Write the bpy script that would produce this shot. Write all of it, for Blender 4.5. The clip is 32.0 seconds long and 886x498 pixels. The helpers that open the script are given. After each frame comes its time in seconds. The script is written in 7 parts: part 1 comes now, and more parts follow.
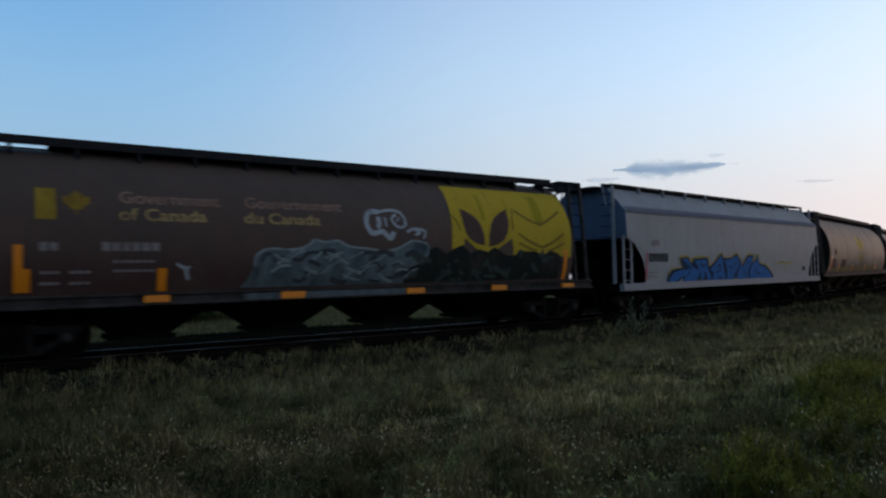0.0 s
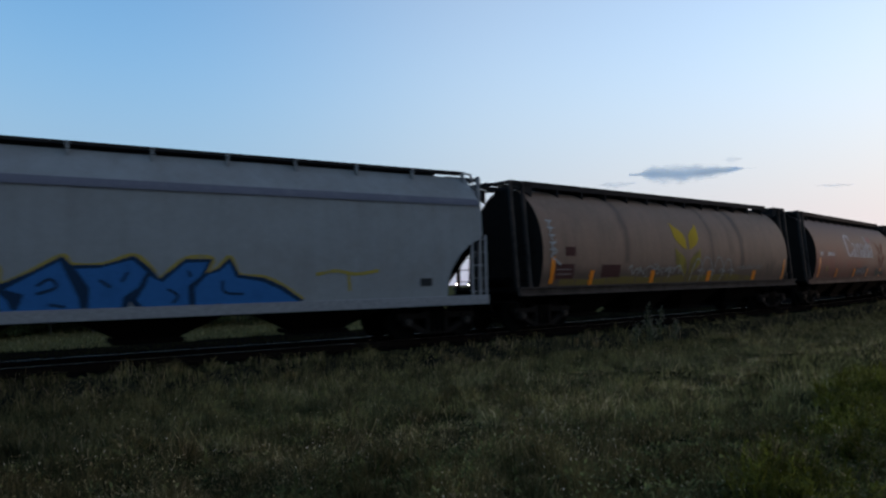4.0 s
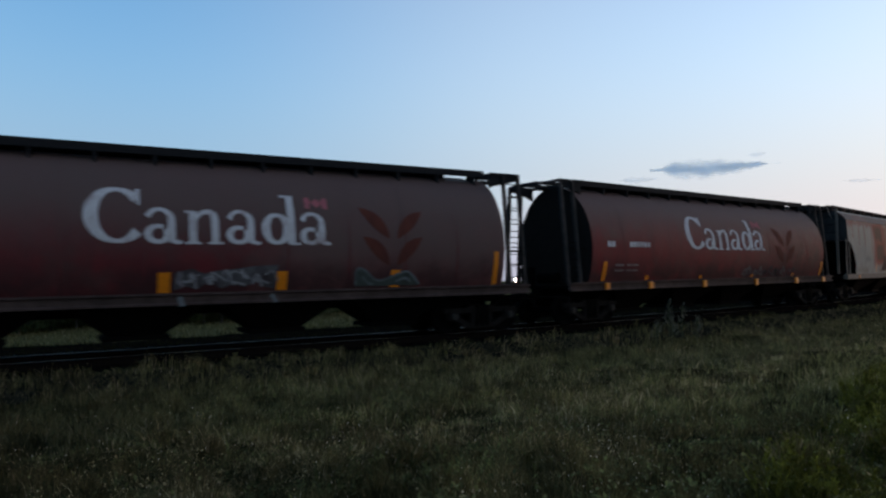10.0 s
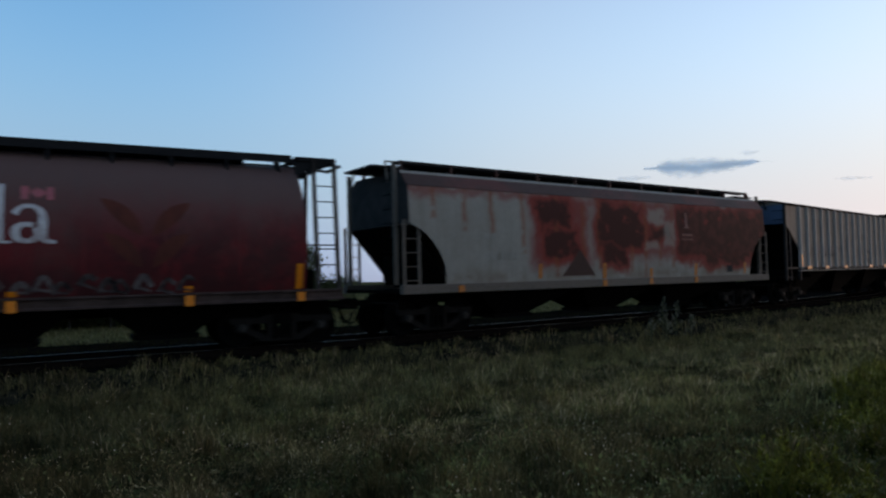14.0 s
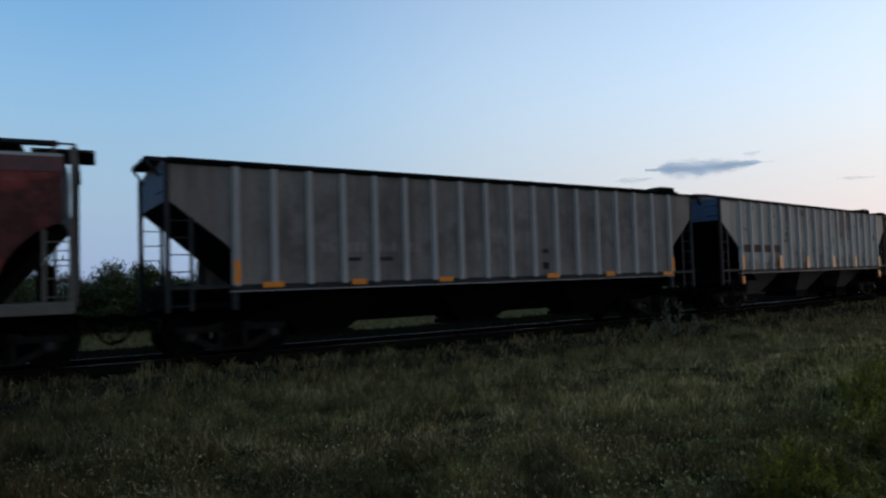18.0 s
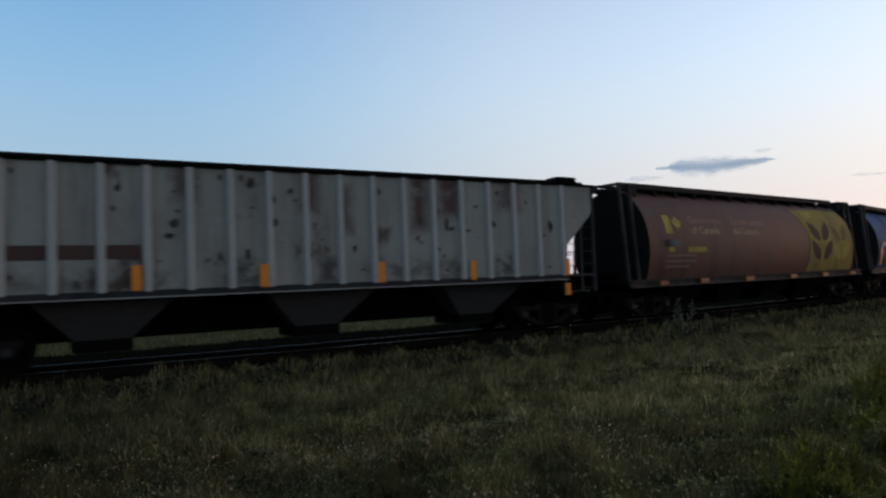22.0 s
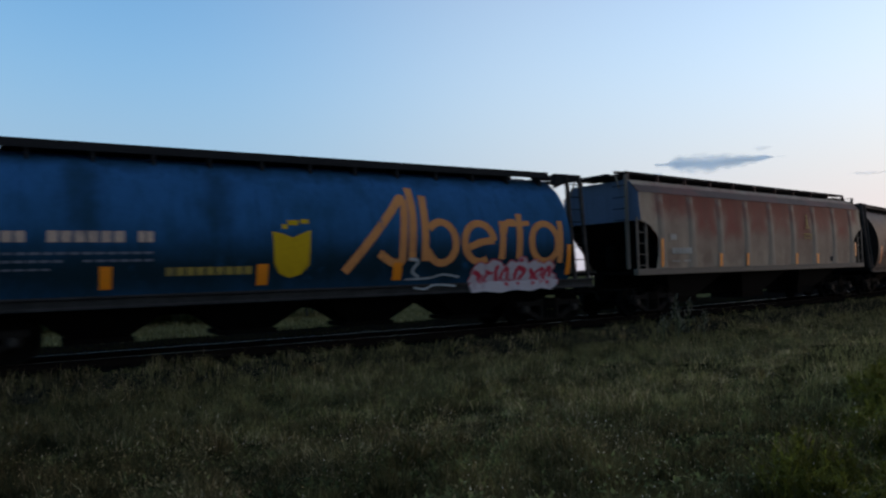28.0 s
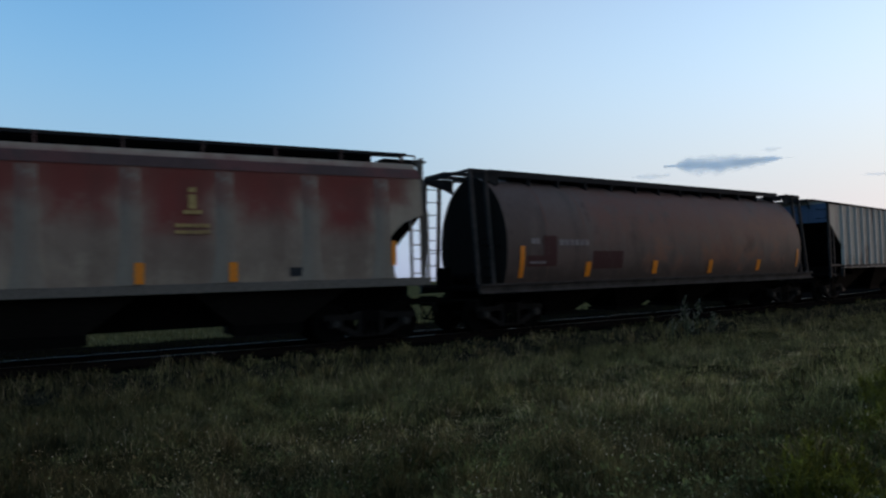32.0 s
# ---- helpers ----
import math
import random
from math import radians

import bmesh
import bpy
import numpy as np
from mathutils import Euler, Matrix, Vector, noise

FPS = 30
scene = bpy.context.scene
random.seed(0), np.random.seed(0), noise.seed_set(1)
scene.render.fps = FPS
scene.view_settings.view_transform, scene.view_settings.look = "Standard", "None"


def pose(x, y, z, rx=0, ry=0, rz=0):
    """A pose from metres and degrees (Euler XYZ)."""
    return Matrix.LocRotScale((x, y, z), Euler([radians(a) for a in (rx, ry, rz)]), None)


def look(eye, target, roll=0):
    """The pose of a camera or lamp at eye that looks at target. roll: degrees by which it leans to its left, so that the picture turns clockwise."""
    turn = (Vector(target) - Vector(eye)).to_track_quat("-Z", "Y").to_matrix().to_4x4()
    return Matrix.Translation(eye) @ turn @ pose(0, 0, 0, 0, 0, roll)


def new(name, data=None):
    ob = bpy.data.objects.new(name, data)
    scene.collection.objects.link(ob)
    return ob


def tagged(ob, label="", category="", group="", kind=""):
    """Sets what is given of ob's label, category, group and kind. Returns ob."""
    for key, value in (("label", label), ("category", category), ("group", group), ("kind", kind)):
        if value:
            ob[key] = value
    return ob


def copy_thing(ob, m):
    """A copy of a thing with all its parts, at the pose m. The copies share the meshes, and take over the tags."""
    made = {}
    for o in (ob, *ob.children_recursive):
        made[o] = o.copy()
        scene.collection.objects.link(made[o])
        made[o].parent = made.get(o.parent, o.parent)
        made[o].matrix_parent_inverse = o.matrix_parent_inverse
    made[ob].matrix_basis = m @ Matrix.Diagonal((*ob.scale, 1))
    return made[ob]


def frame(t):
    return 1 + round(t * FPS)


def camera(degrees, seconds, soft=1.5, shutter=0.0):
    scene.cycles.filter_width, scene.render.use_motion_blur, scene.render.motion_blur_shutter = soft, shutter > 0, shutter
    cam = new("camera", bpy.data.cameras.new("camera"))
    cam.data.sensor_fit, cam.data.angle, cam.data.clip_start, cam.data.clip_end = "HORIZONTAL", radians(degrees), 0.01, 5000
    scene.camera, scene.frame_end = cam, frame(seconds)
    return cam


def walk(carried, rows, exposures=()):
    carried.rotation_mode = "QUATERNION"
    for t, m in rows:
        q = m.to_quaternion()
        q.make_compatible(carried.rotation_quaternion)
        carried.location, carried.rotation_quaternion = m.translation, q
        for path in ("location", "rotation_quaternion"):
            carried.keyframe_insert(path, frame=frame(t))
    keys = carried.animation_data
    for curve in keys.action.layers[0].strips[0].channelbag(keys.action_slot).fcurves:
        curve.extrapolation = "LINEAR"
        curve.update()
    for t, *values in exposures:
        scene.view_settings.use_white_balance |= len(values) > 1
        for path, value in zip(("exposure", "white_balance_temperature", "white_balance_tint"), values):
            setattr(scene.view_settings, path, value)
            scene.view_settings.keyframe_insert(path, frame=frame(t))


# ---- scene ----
# ---- the camera and its walk ----
BEND, GRADE = 0.0065, 0.0099          # the track's curvature (1/m) and its rise along x
cam = camera(66.34, 32.0, soft=2.4, shutter=0.5)
# seconds, yaw, pitch, roll: a camera held by hand on one spot
VIEW = [
    (0, -32.18, 2.59, 0.79), (0.5, -32.05, 2.48, 0.46), (1, -31.38, 2.43, 0.43), (1.5, -31.17, 2.49, 0.68), (2, -31.30, 2.67, 0.75), (2.5, -31.34, 2.99, 0.85),
    (3, -31.19, 3.03, 0.58), (3.5, -31.09, 3.08, 0.68), (5.5, -30.30, 2.83, 0.67), (6, -30.17, 2.80, 0.71), (6.5, -29.93, 2.80, 0.62), (7, -29.80, 2.79, 0.92),
    (7.5, -29.64, 2.75, 0.59), (8, -29.52, 2.84, 0.62), (8.5, -29.47, 2.88, 0.92), (9, -29.47, 2.91, 1.07), (9.5, -29.38, 2.83, 0.90), (10, -29.27, 2.72, 0.62),
    (10.5, -29.24, 2.43, 0.93), (11, -29.15, 2.48, 0.87), (11.5, -29.23, 2.64, 0.97), (12, -29.50, 2.82, 0.96), (12.5, -29.66, 2.91, 0.74), (13, -29.72, 2.84, 0.70),
    (13.5, -29.60, 2.70, 0.81), (14, -29.73, 2.63, 0.87), (14.5, -29.79, 2.65, 1.02), (16.5, -29.61, 2.81, 1.15), (17, -29.62, 2.86, 1.25), (17.5, -29.48, 2.91, 1.30),
    (18, -29.52, 2.92, 1.37), (18.5, -29.37, 2.89, 1.41), (19, -29.37, 2.86, 1.48), (19.5, -29.25, 2.81, 1.33), (20, -29.06, 2.76, 1.00), (20.5, -29.09, 2.76, 1.35),
    (21, -29.14, 2.85, 1.32), (21.5, -28.80, 2.86, 1.67), (22, -28.64, 2.96, 1.76), (22.5, -28.56, 2.94, 1.61), (23, -28.55, 2.87, 1.50), (23.5, -28.23, 2.89, 1.14),
    (24, -28.20, 2.86, 0.90), (24.5, -28.23, 2.86, 0.97), (26.5, -28.51, 2.58, 0.75), (27, -28.78, 2.51, 0.79), (27.5, -28.86, 2.45, 1.03), (28, -28.80, 2.49, 1.19),
    (28.5, -28.32, 2.50, 1.09), (29, -28.20, 2.47, 0.75), (29.5, -28.26, 2.46, 1.03), (30, -28.20, 2.49, 0.98), (30.5, -28.25, 2.58, 1.15), (31, -28.28, 2.71, 1.16),
    (31.5, -28.21, 2.66, 1.07), (32, -28.13, 2.66, 1.21),
]
# exposure, white balance and tint drift a little as the bright sky shows more or less
DRIFT = [(0, 1.95, 8550, 29), (10, 1.95, 8600, 28), (17, 1.96, 8750, 29), (20, 2.0, 9150, 31), (22, 2.03, 9600, 32), (24, 2.02, 9500, 32), (27.5, 1.97, 8800, 29), (32, 1.97, 8500, 26)]
walk(cam, [(t, pose(0, -16.21, 1.48, 90 + p, r, y)) for t, y, p, r in VIEW],
     exposures=DRIFT)

# ---- world, sun and exposure ----
SUN_AZ, SUN_EL = 93.0, 7.0           # degrees clockwise from +y, degrees above the horizon
VEIL_GAIN, VEIL_LEVEL = 1.42, 4.0
world = bpy.data.worlds.new("evening_sky")
scene.world = world
world.use_nodes = True
wn = world.node_tree.nodes
sky = wn.new("ShaderNodeTexSky")
sky.sky_type, sky.sun_disc = "NISHITA", False
sky.sun_elevation, sky.sun_rotation = radians(SUN_EL), radians(SUN_AZ)
sky.altitude, sky.air_density, sky.dust_density, sky.ozone_density = 300, 1.0, 0.4, 2.2
wn["Background"].inputs["Strength"].default_value = 0.10
# a band of lavender evening haze lies along the whole horizon
wl = world.node_tree.links
height = wn.new("ShaderNodeSeparateXYZ")
wl.new(wn.new("ShaderNodeTexCoord").outputs["Generated"], height.inputs["Vector"])
haze_share = wn.new("ShaderNodeMapRange")
haze_share.interpolation_type = "SMOOTHERSTEP"
for key, value in (("From Min", -0.02), ("From Max", 0.40), ("To Min", 0.95), ("To Max", 0.0)):
    haze_share.inputs[key].default_value = value
wl.new(height.outputs["Z"], haze_share.inputs["Value"])
clear = wn.new("ShaderNodeHueSaturation")
away = wn.new("ShaderNodeVectorMath")
away.operation = "DOT_PRODUCT"
away.inputs[1].default_value = (0.75, -0.66, 0.0)
wl.new(height.inputs["Vector"].links[0].from_socket, away.inputs[0])
depth = wn.new("ShaderNodeMapRange")
depth.interpolation_type = "SMOOTHSTEP"
for key, value in (("From Min", -0.62), ("From Max", -0.05), ("To Min", 1.30), ("To Max", 1.04)):
    depth.inputs[key].default_value = value
wl.new(away.outputs["Value"], depth.inputs["Value"])
wl.new(depth.outputs["Result"], clear.inputs["Saturation"])
wl.new(sky.outputs["Color"], clear.inputs["Color"])
grey = wn.new("ShaderNodeRGBToBW")
wl.new(sky.outputs["Color"], grey.inputs["Color"])
haze = wn.new("ShaderNodeMix")
haze.data_type, haze.blend_type = "RGBA", "MULTIPLY"
haze.inputs[0].default_value = 1.0
soften = wn.new("ShaderNodeMath")
soften.operation = "POWER"
soften.inputs[1].default_value = 0.47
wl.new(grey.outputs["Val"], soften.inputs[0])
wl.new(soften.outputs["Value"], haze.inputs[6])
side = wn.new("ShaderNodeMapRange")
side.interpolation_type = "SMOOTHSTEP"
side.inputs["From Min"].default_value, side.inputs["From Max"].default_value = 0.15, 0.95
wl.new(height.outputs["X"], side.inputs["Value"])
hue = wn.new("ShaderNodeMix")
hue.data_type = "RGBA"
hue.inputs[6].default_value, hue.inputs[7].default_value = (0.265, 0.595, 1.12, 1), (0.71, 0.78, 1.06, 1)
wl.new(side.outputs["Result"], hue.inputs[0])
wl.new(hue.outputs[2], haze.inputs[7])
both = wn.new("ShaderNodeMix")
both.data_type = "RGBA"
wl.new(haze_share.outputs["Result"], both.inputs[0])
wl.new(clear.outputs["Color"], both.inputs[6])
wl.new(haze.outputs[2], both.inputs[7])
# a thin high veil evens out the brightness between the glow and the far side of the sky
level = wn.new("ShaderNodeRGBToBW")
wl.new(both.outputs[2], level.inputs["Color"])
thin = wn.new("ShaderNodeMath")
thin.operation = "MULTIPLY_ADD"
thin.inputs[1].default_value, thin.inputs[2].default_value = 1 / (VEIL_GAIN * VEIL_LEVEL), 1 / VEIL_GAIN
wl.new(level.outputs["Val"], thin.inputs[0])
# the far side is a purer blue, the sunward half a little greener
cast = wn.new("ShaderNodeMix")
cast.data_type = "RGBA"
cast.inputs[6].default_value, cast.inputs[7].default_value = (0.97, 0.99, 1.02, 1), (0.955, 1.02, 1.02, 1)
turned = wn.new("ShaderNodeMapRange")
turned.inputs["From Min"].default_value, turned.inputs["From Max"].default_value = 1.30, 1.04
wl.new(depth.outputs["Result"], turned.inputs["Value"])
wl.new(turned.outputs["Result"], cast.inputs[0])
toned = wn.new("ShaderNodeVectorMath")
toned.operation = "MULTIPLY"
wl.new(both.outputs[2], toned.inputs[0])
wl.new(cast.outputs[2], toned.inputs[1])
even = wn.new("ShaderNodeVectorMath")
even.operation = "DIVIDE"
wl.new(toned.outputs["Vector"], even.inputs[0])
wl.new(thin.outputs["Value"], even.inputs[1])
wl.new(even.outputs["Vector"], wn["Background"].inputs["Color"])
sun = new("sun", bpy.data.lights.new("sun", "SUN"))
sun.data.energy, sun.data.angle, sun.data.color = 0.08, radians(15), (1.0, 0.82, 0.66)
sun.matrix_world = look((0, 0, 0), (-math.sin(radians(SUN_AZ)), -math.cos(radians(SUN_AZ)), -math.tan(radians(SUN_EL))))

# ---- materials ----
def nodes_of(name):
    m = bpy.data.materials.new(name)
    m.use_nodes = True
    t = m.node_tree
    return m, t.nodes, t.links, t.nodes["Principled BSDF"]


def tex(n, l, kind, scale, coord, detail=6.0, rough=0.6, stretch=(1, 1, 1)):
    t = n.new(kind)
    t.inputs["Scale"].default_value = scale
    if kind == "ShaderNodeTexNoise":
        t.inputs["Detail"].default_value, t.inputs["Roughness"].default_value = detail, rough
    mp = n.new("ShaderNodeMapping")
    mp.inputs["Scale"].default_value = stretch
    l.new(coord, mp.inputs["Vector"])
    l.new(mp.outputs["Vector"], t.inputs["Vector"])
    return t


def ramp(n, l, source, lo, hi):
    r = n.new("ShaderNodeMapRange")
    r.inputs["From Min"].default_value, r.inputs["From Max"].default_value = lo, hi
    r.interpolation_type = "SMOOTHSTEP"
    l.new(source, r.inputs["Value"])
    return r.outputs["Result"]


def mix(n, l, fac, a, b, mode="MIX"):
    m = n.new("ShaderNodeMix")
    m.data_type, m.blend_type = "RGBA", mode
    if isinstance(fac, float):
        m.inputs["Factor"].default_value = fac
    else:
        l.new(fac, m.inputs["Factor"])
    for v, s in ((a, "A"), (b, "B")):
        sock = [i for i in m.inputs if i.name == s and i.type == "RGBA"][0]
        if isinstance(v, tuple):
            sock.default_value = (*v, 1)
        else:
            l.new(v, sock)
    return [o for o in m.outputs if o.type == "RGBA"][0]


def paint(name, colour, dirt, rough=0.62, amount=0.5, rust=None, rust_amount=0.0, streak=3.0, offset=0.0, where=()):
    """Weathered paint on steel: broad fading, runs that go down the side, fine grime, optional rust."""
    m, n, l, p = nodes_of(name)
    co = n.new("ShaderNodeTexCoord").outputs["Object"]
    mv = n.new("ShaderNodeMapping")
    mv.inputs["Location"].default_value = (offset, offset * 0.37, offset * 0.7)
    l.new(co, mv.inputs["Vector"])
    place = n.new("ShaderNodeSeparateXYZ")
    l.new(co, place.inputs["Vector"])
    co = mv.outputs["Vector"]
    broad = tex(n, l, "ShaderNodeTexNoise", 0.55, co, 5, 0.6)
    runs = tex(n, l, "ShaderNodeTexNoise", 1.0, co, 6, 0.65, (streak, streak, 0.22))
    fine = tex(n, l, "ShaderNodeTexNoise", 9.0, co, 8, 0.7)
    c = mix(n, l, ramp(n, l, broad.outputs["Fac"], 0.35, 0.7), colour, tuple(0.6 * a + 0.4 * b for a, b in zip(colour, dirt)))
    f = n.new("ShaderNodeMath")
    f.operation = "MULTIPLY"
    f.inputs[1].default_value = amount
    l.new(ramp(n, l, runs.outputs["Fac"], 0.42, 0.72), f.inputs[0])
    c = mix(n, l, f.outputs["Value"], c, dirt)
    if rust:
        rn = tex(n, l, "ShaderNodeTexNoise", 0.75, co, 9, 0.62, (1.3, 1, 0.9))
        spread = rn.outputs["Fac"]
        for axis, lo, hi, lift in where:
            k = n.new("ShaderNodeMath")
            k.operation = "MULTIPLY_ADD"
            k.inputs[1].default_value = lift
            l.new(ramp(n, l, place.outputs[axis], lo, hi), k.inputs[0])
            l.new(spread, k.inputs[2])
            spread = k.outputs["Value"]
        deep = mix(n, l, ramp(n, l, fine.outputs["Fac"], 0.35, 0.6), rust, tuple(v * 0.45 for v in rust))
        c = mix(n, l, ramp(n, l, spread, 0.66 - rust_amount * 0.34, 0.76 - rust_amount * 0.26), c, deep)
    c = mix(n, l, ramp(n, l, fine.outputs["Fac"], 0.3, 0.75), c, mix(n, l, 0.75, c, (0.85, 0.85, 0.85), "MULTIPLY"))
    l.new(c, p.inputs["Base Color"])
    rr = n.new("ShaderNodeMapRange")
    rr.inputs["To Min"].default_value, rr.inputs["To Max"].default_value = rough - 0.1, rough + 0.2
    l.new(fine.outputs["Fac"], rr.inputs["Value"])
    l.new(rr.outputs["Result"], p.inputs["Roughness"])
    p.inputs["Specular IOR Level"].default_value = 0.22
    b = n.new("ShaderNodeBump")
    b.inputs["Strength"].default_value, b.inputs["Distance"].default_value = 0.25, 0.02
    l.new(broad.outputs["Fac"], b.inputs["Height"])
    l.new(b.outputs["Normal"], p.inputs["Normal"])
    return m


def plain(name, colour, rough=0.7, metal=0.0, scale=14.0, vary=0.35, gloss=0.3):
    m, n, l, p = nodes_of(name)
    p.inputs["Specular IOR Level"].default_value = gloss
    co = n.new("ShaderNodeTexCoord").outputs["Object"]
    t = tex(n, l, "ShaderNodeTexNoise", scale, co, 6, 0.65)
    k = 1 - vary
    l.new(mix(n, l, ramp(n, l, t.outputs["Fac"], 0.3, 0.7), tuple(c * k for c in colour), colour), p.inputs["Base Color"])
    p.inputs["Roughness"].default_value, p.inputs["Metallic"].default_value = rough, metal
    return m


def calc(n, l, op, a, b=None):
    k = n.new("ShaderNodeMath")
    k.operation = op
    for i, v in enumerate((a, b)):
        if v is None:
            continue
        if isinstance(v, (int, float)):
            k.inputs[i].default_value = v
        else:
            l.new(v, k.inputs[i])
    return k.outputs["Value"]


def stain(m, spots, colour, ragged=0.5, grain=2.2, hold=(0.30, 0.55)):
    """Ragged patches of another colour on a paint: x0, x1, z0, z1, softness and strength of each."""
    n, l = m.node_tree.nodes, m.node_tree.links
    p = n["Principled BSDF"]
    under = p.inputs["Base Color"].links[0].from_socket
    co = n.new("ShaderNodeTexCoord").outputs["Object"]
    wob = tex(n, l, "ShaderNodeTexNoise", 1.3, co, 6, 0.62)
    off = n.new("ShaderNodeVectorMath")
    off.operation = "MULTIPLY_ADD"
    l.new(wob.outputs["Color"], off.inputs[0])
    off.inputs[1].default_value = (ragged * 2,) * 3
    off.inputs[2].default_value = (-ragged,) * 3
    moved = n.new("ShaderNodeVectorMath")
    l.new(co, moved.inputs[0])
    l.new(off.outputs["Vector"], moved.inputs[1])
    at = n.new("ShaderNodeSeparateXYZ")
    l.new(moved.outputs["Vector"], at.inputs["Vector"])
    total = None
    for x0, x1, z0, z1, soft, strength in spots:
        dx = calc(n, l, "SUBTRACT", calc(n, l, "ABSOLUTE", calc(n, l, "SUBTRACT", at.outputs["X"], (x0 + x1) / 2)), (x1 - x0) / 2)
        dz = calc(n, l, "SUBTRACT", calc(n, l, "ABSOLUTE", calc(n, l, "SUBTRACT", at.outputs["Z"], (z0 + z1) / 2)), (z1 - z0) / 2)
        one = calc(n, l, "MULTIPLY", ramp(n, l, calc(n, l, "MAXIMUM", dx, dz), soft, -soft), strength)
        total = one if total is None else calc(n, l, "MAXIMUM", total, one)
    spots_noise = tex(n, l, "ShaderNodeTexNoise", grain, co, 8, 0.7)
    total = calc(n, l, "MULTIPLY", total, ramp(n, l, spots_noise.outputs["Fac"], *hold))
    l.new(mix(n, l, total, under, colour), p.inputs["Base Color"])
    return m


BROWN = paint("brown_paint", (0.078, 0.0375, 0.0260), (0.044, 0.027, 0.0195), amount=0.6)
FADED = paint("faded_brown_paint", (0.178, 0.101, 0.071), (0.106, 0.070, 0.050), amount=0.6, offset=7)
FADED2 = paint("dull_brown_paint", (0.078, 0.044, 0.036), (0.090, 0.062, 0.053), amount=0.6, offset=31, rust=(0.06, 0.022, 0.016), rust_amount=0.25)
RED = paint("maroon_paint", (0.135, 0.0112, 0.0128), (0.066, 0.0145, 0.0145), amount=0.5, offset=3)
RED2 = paint("deep_maroon_paint", (0.172, 0.0108, 0.0126), (0.078, 0.0145, 0.0145), amount=0.5, offset=13)
BLUE = paint("blue_paint", (0, 0.076, 0.178), (0, 0.038, 0.068), amount=0.55, offset=5)
GREY = paint("pale_grey_paint", (0.190, 0.204, 0.208), (0.142, 0.149, 0.151), amount=0.45, offset=9)
WHITE = paint("chalky_white_paint", (0.272, 0.249, 0.214), (0.192, 0.160, 0.130), amount=0.5, offset=17)
RIBGREY = paint("dusty_grey_paint", (0.1839, 0.149, 0.1256), (0.08538, 0.06072, 0.04893), amount=0.8, streak=1.6, offset=23)
RIBGREEN = paint("grey_green_paint", (0.2308, 0.2214, 0.19), (0.1231, 0.09975, 0.0836), amount=0.6, rust=(0.1026, 0.05985, 0.04275), rust_amount=0.22, offset=27)
BROWN2 = paint("red_brown_paint", (0.089, 0.0305, 0.0225), (0.051, 0.0250, 0.0186), amount=0.6, offset=41, rust=(0.0972, 0.02387, 0.01382), rust_amount=0.16)
RIBPALE = paint("pale_rib_paint", (0.2875, 0.2646, 0.2448), (0.184, 0.1566, 0.1326), amount=0.4, offset=33)
RIBGREEN2 = paint("pale_green_rib_paint", (0.3024, 0.2992, 0.275), (0.2016, 0.1733, 0.15), amount=0.4, offset=37)
PILASTER = paint("grey_green_post", (0.205, 0.160, 0.126), (0.158, 0.112, 0.088), amount=0.4, offset=43)
TANRUST = paint("tan_and_rust_paint", (0.285, 0.205, 0.150), (0.210, 0.138, 0.104), amount=0.6, offset=45)
stain(RED, [(-9, 9, 1, 5, 0.5, 0.75)], (0.068, 0.030, 0.025), 0.7, 0.7, (0.42, 0.66))
stain(RED2, [(-9, 9, 1, 5, 0.5, 0.7)], (0.082, 0.034, 0.028), 0.7, 0.7, (0.44, 0.68))
stain(BROWN, [(-9, 9, 1, 5, 0.5, 0.7)], (0.046, 0.028, 0.0195), 0.7, 0.9, (0.42, 0.66))
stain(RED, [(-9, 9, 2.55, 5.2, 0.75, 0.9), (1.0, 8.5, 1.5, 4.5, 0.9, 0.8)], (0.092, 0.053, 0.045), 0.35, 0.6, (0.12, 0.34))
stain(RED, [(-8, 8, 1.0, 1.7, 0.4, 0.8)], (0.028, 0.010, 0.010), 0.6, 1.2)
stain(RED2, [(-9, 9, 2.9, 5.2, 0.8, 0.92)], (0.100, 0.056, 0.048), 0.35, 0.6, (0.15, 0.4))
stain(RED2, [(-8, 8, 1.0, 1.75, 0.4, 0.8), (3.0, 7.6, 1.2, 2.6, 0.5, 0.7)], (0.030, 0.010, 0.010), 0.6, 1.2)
RUST_SPOTS = [(-3.7, -2.6, 2.85, 3.55), (-3.5, -2.2, 2.05, 2.7), (-1.15, 0.75, 2.3, 3.6), (-1.0, -0.1, 1.75, 2.3), (2.7, 3.5, 2.0, 3.6), (3.3, 8.5, 2.0, 3.6), (4.0, 7.0, 1.75, 2.1), (1.1, 2.1, 2.6, 2.95)]
stain(WHITE, [(-4.1, -1.7, 1.7, 3.8, 0.3, 0.95), (-1.6, 2.6, 1.9, 3.85, 0.35, 0.9), (2.5, 8.6, 1.8, 3.85, 0.3, 0.95), (-8.2, 8.6, 3.55, 3.8, 0.12, 0.7)], (0.20, 0.040, 0.034), 0.45, 1.4, (0.22, 0.40))
stain(WHITE, [(x0 - 0.22, x1 + 0.22, z0 - 0.25, z1 + 0.2, 0.14, 0.95) for x0, x1, z0, z1 in RUST_SPOTS], (0.21, 0.034, 0.026), 0.5, 2.2, (0.25, 0.40))
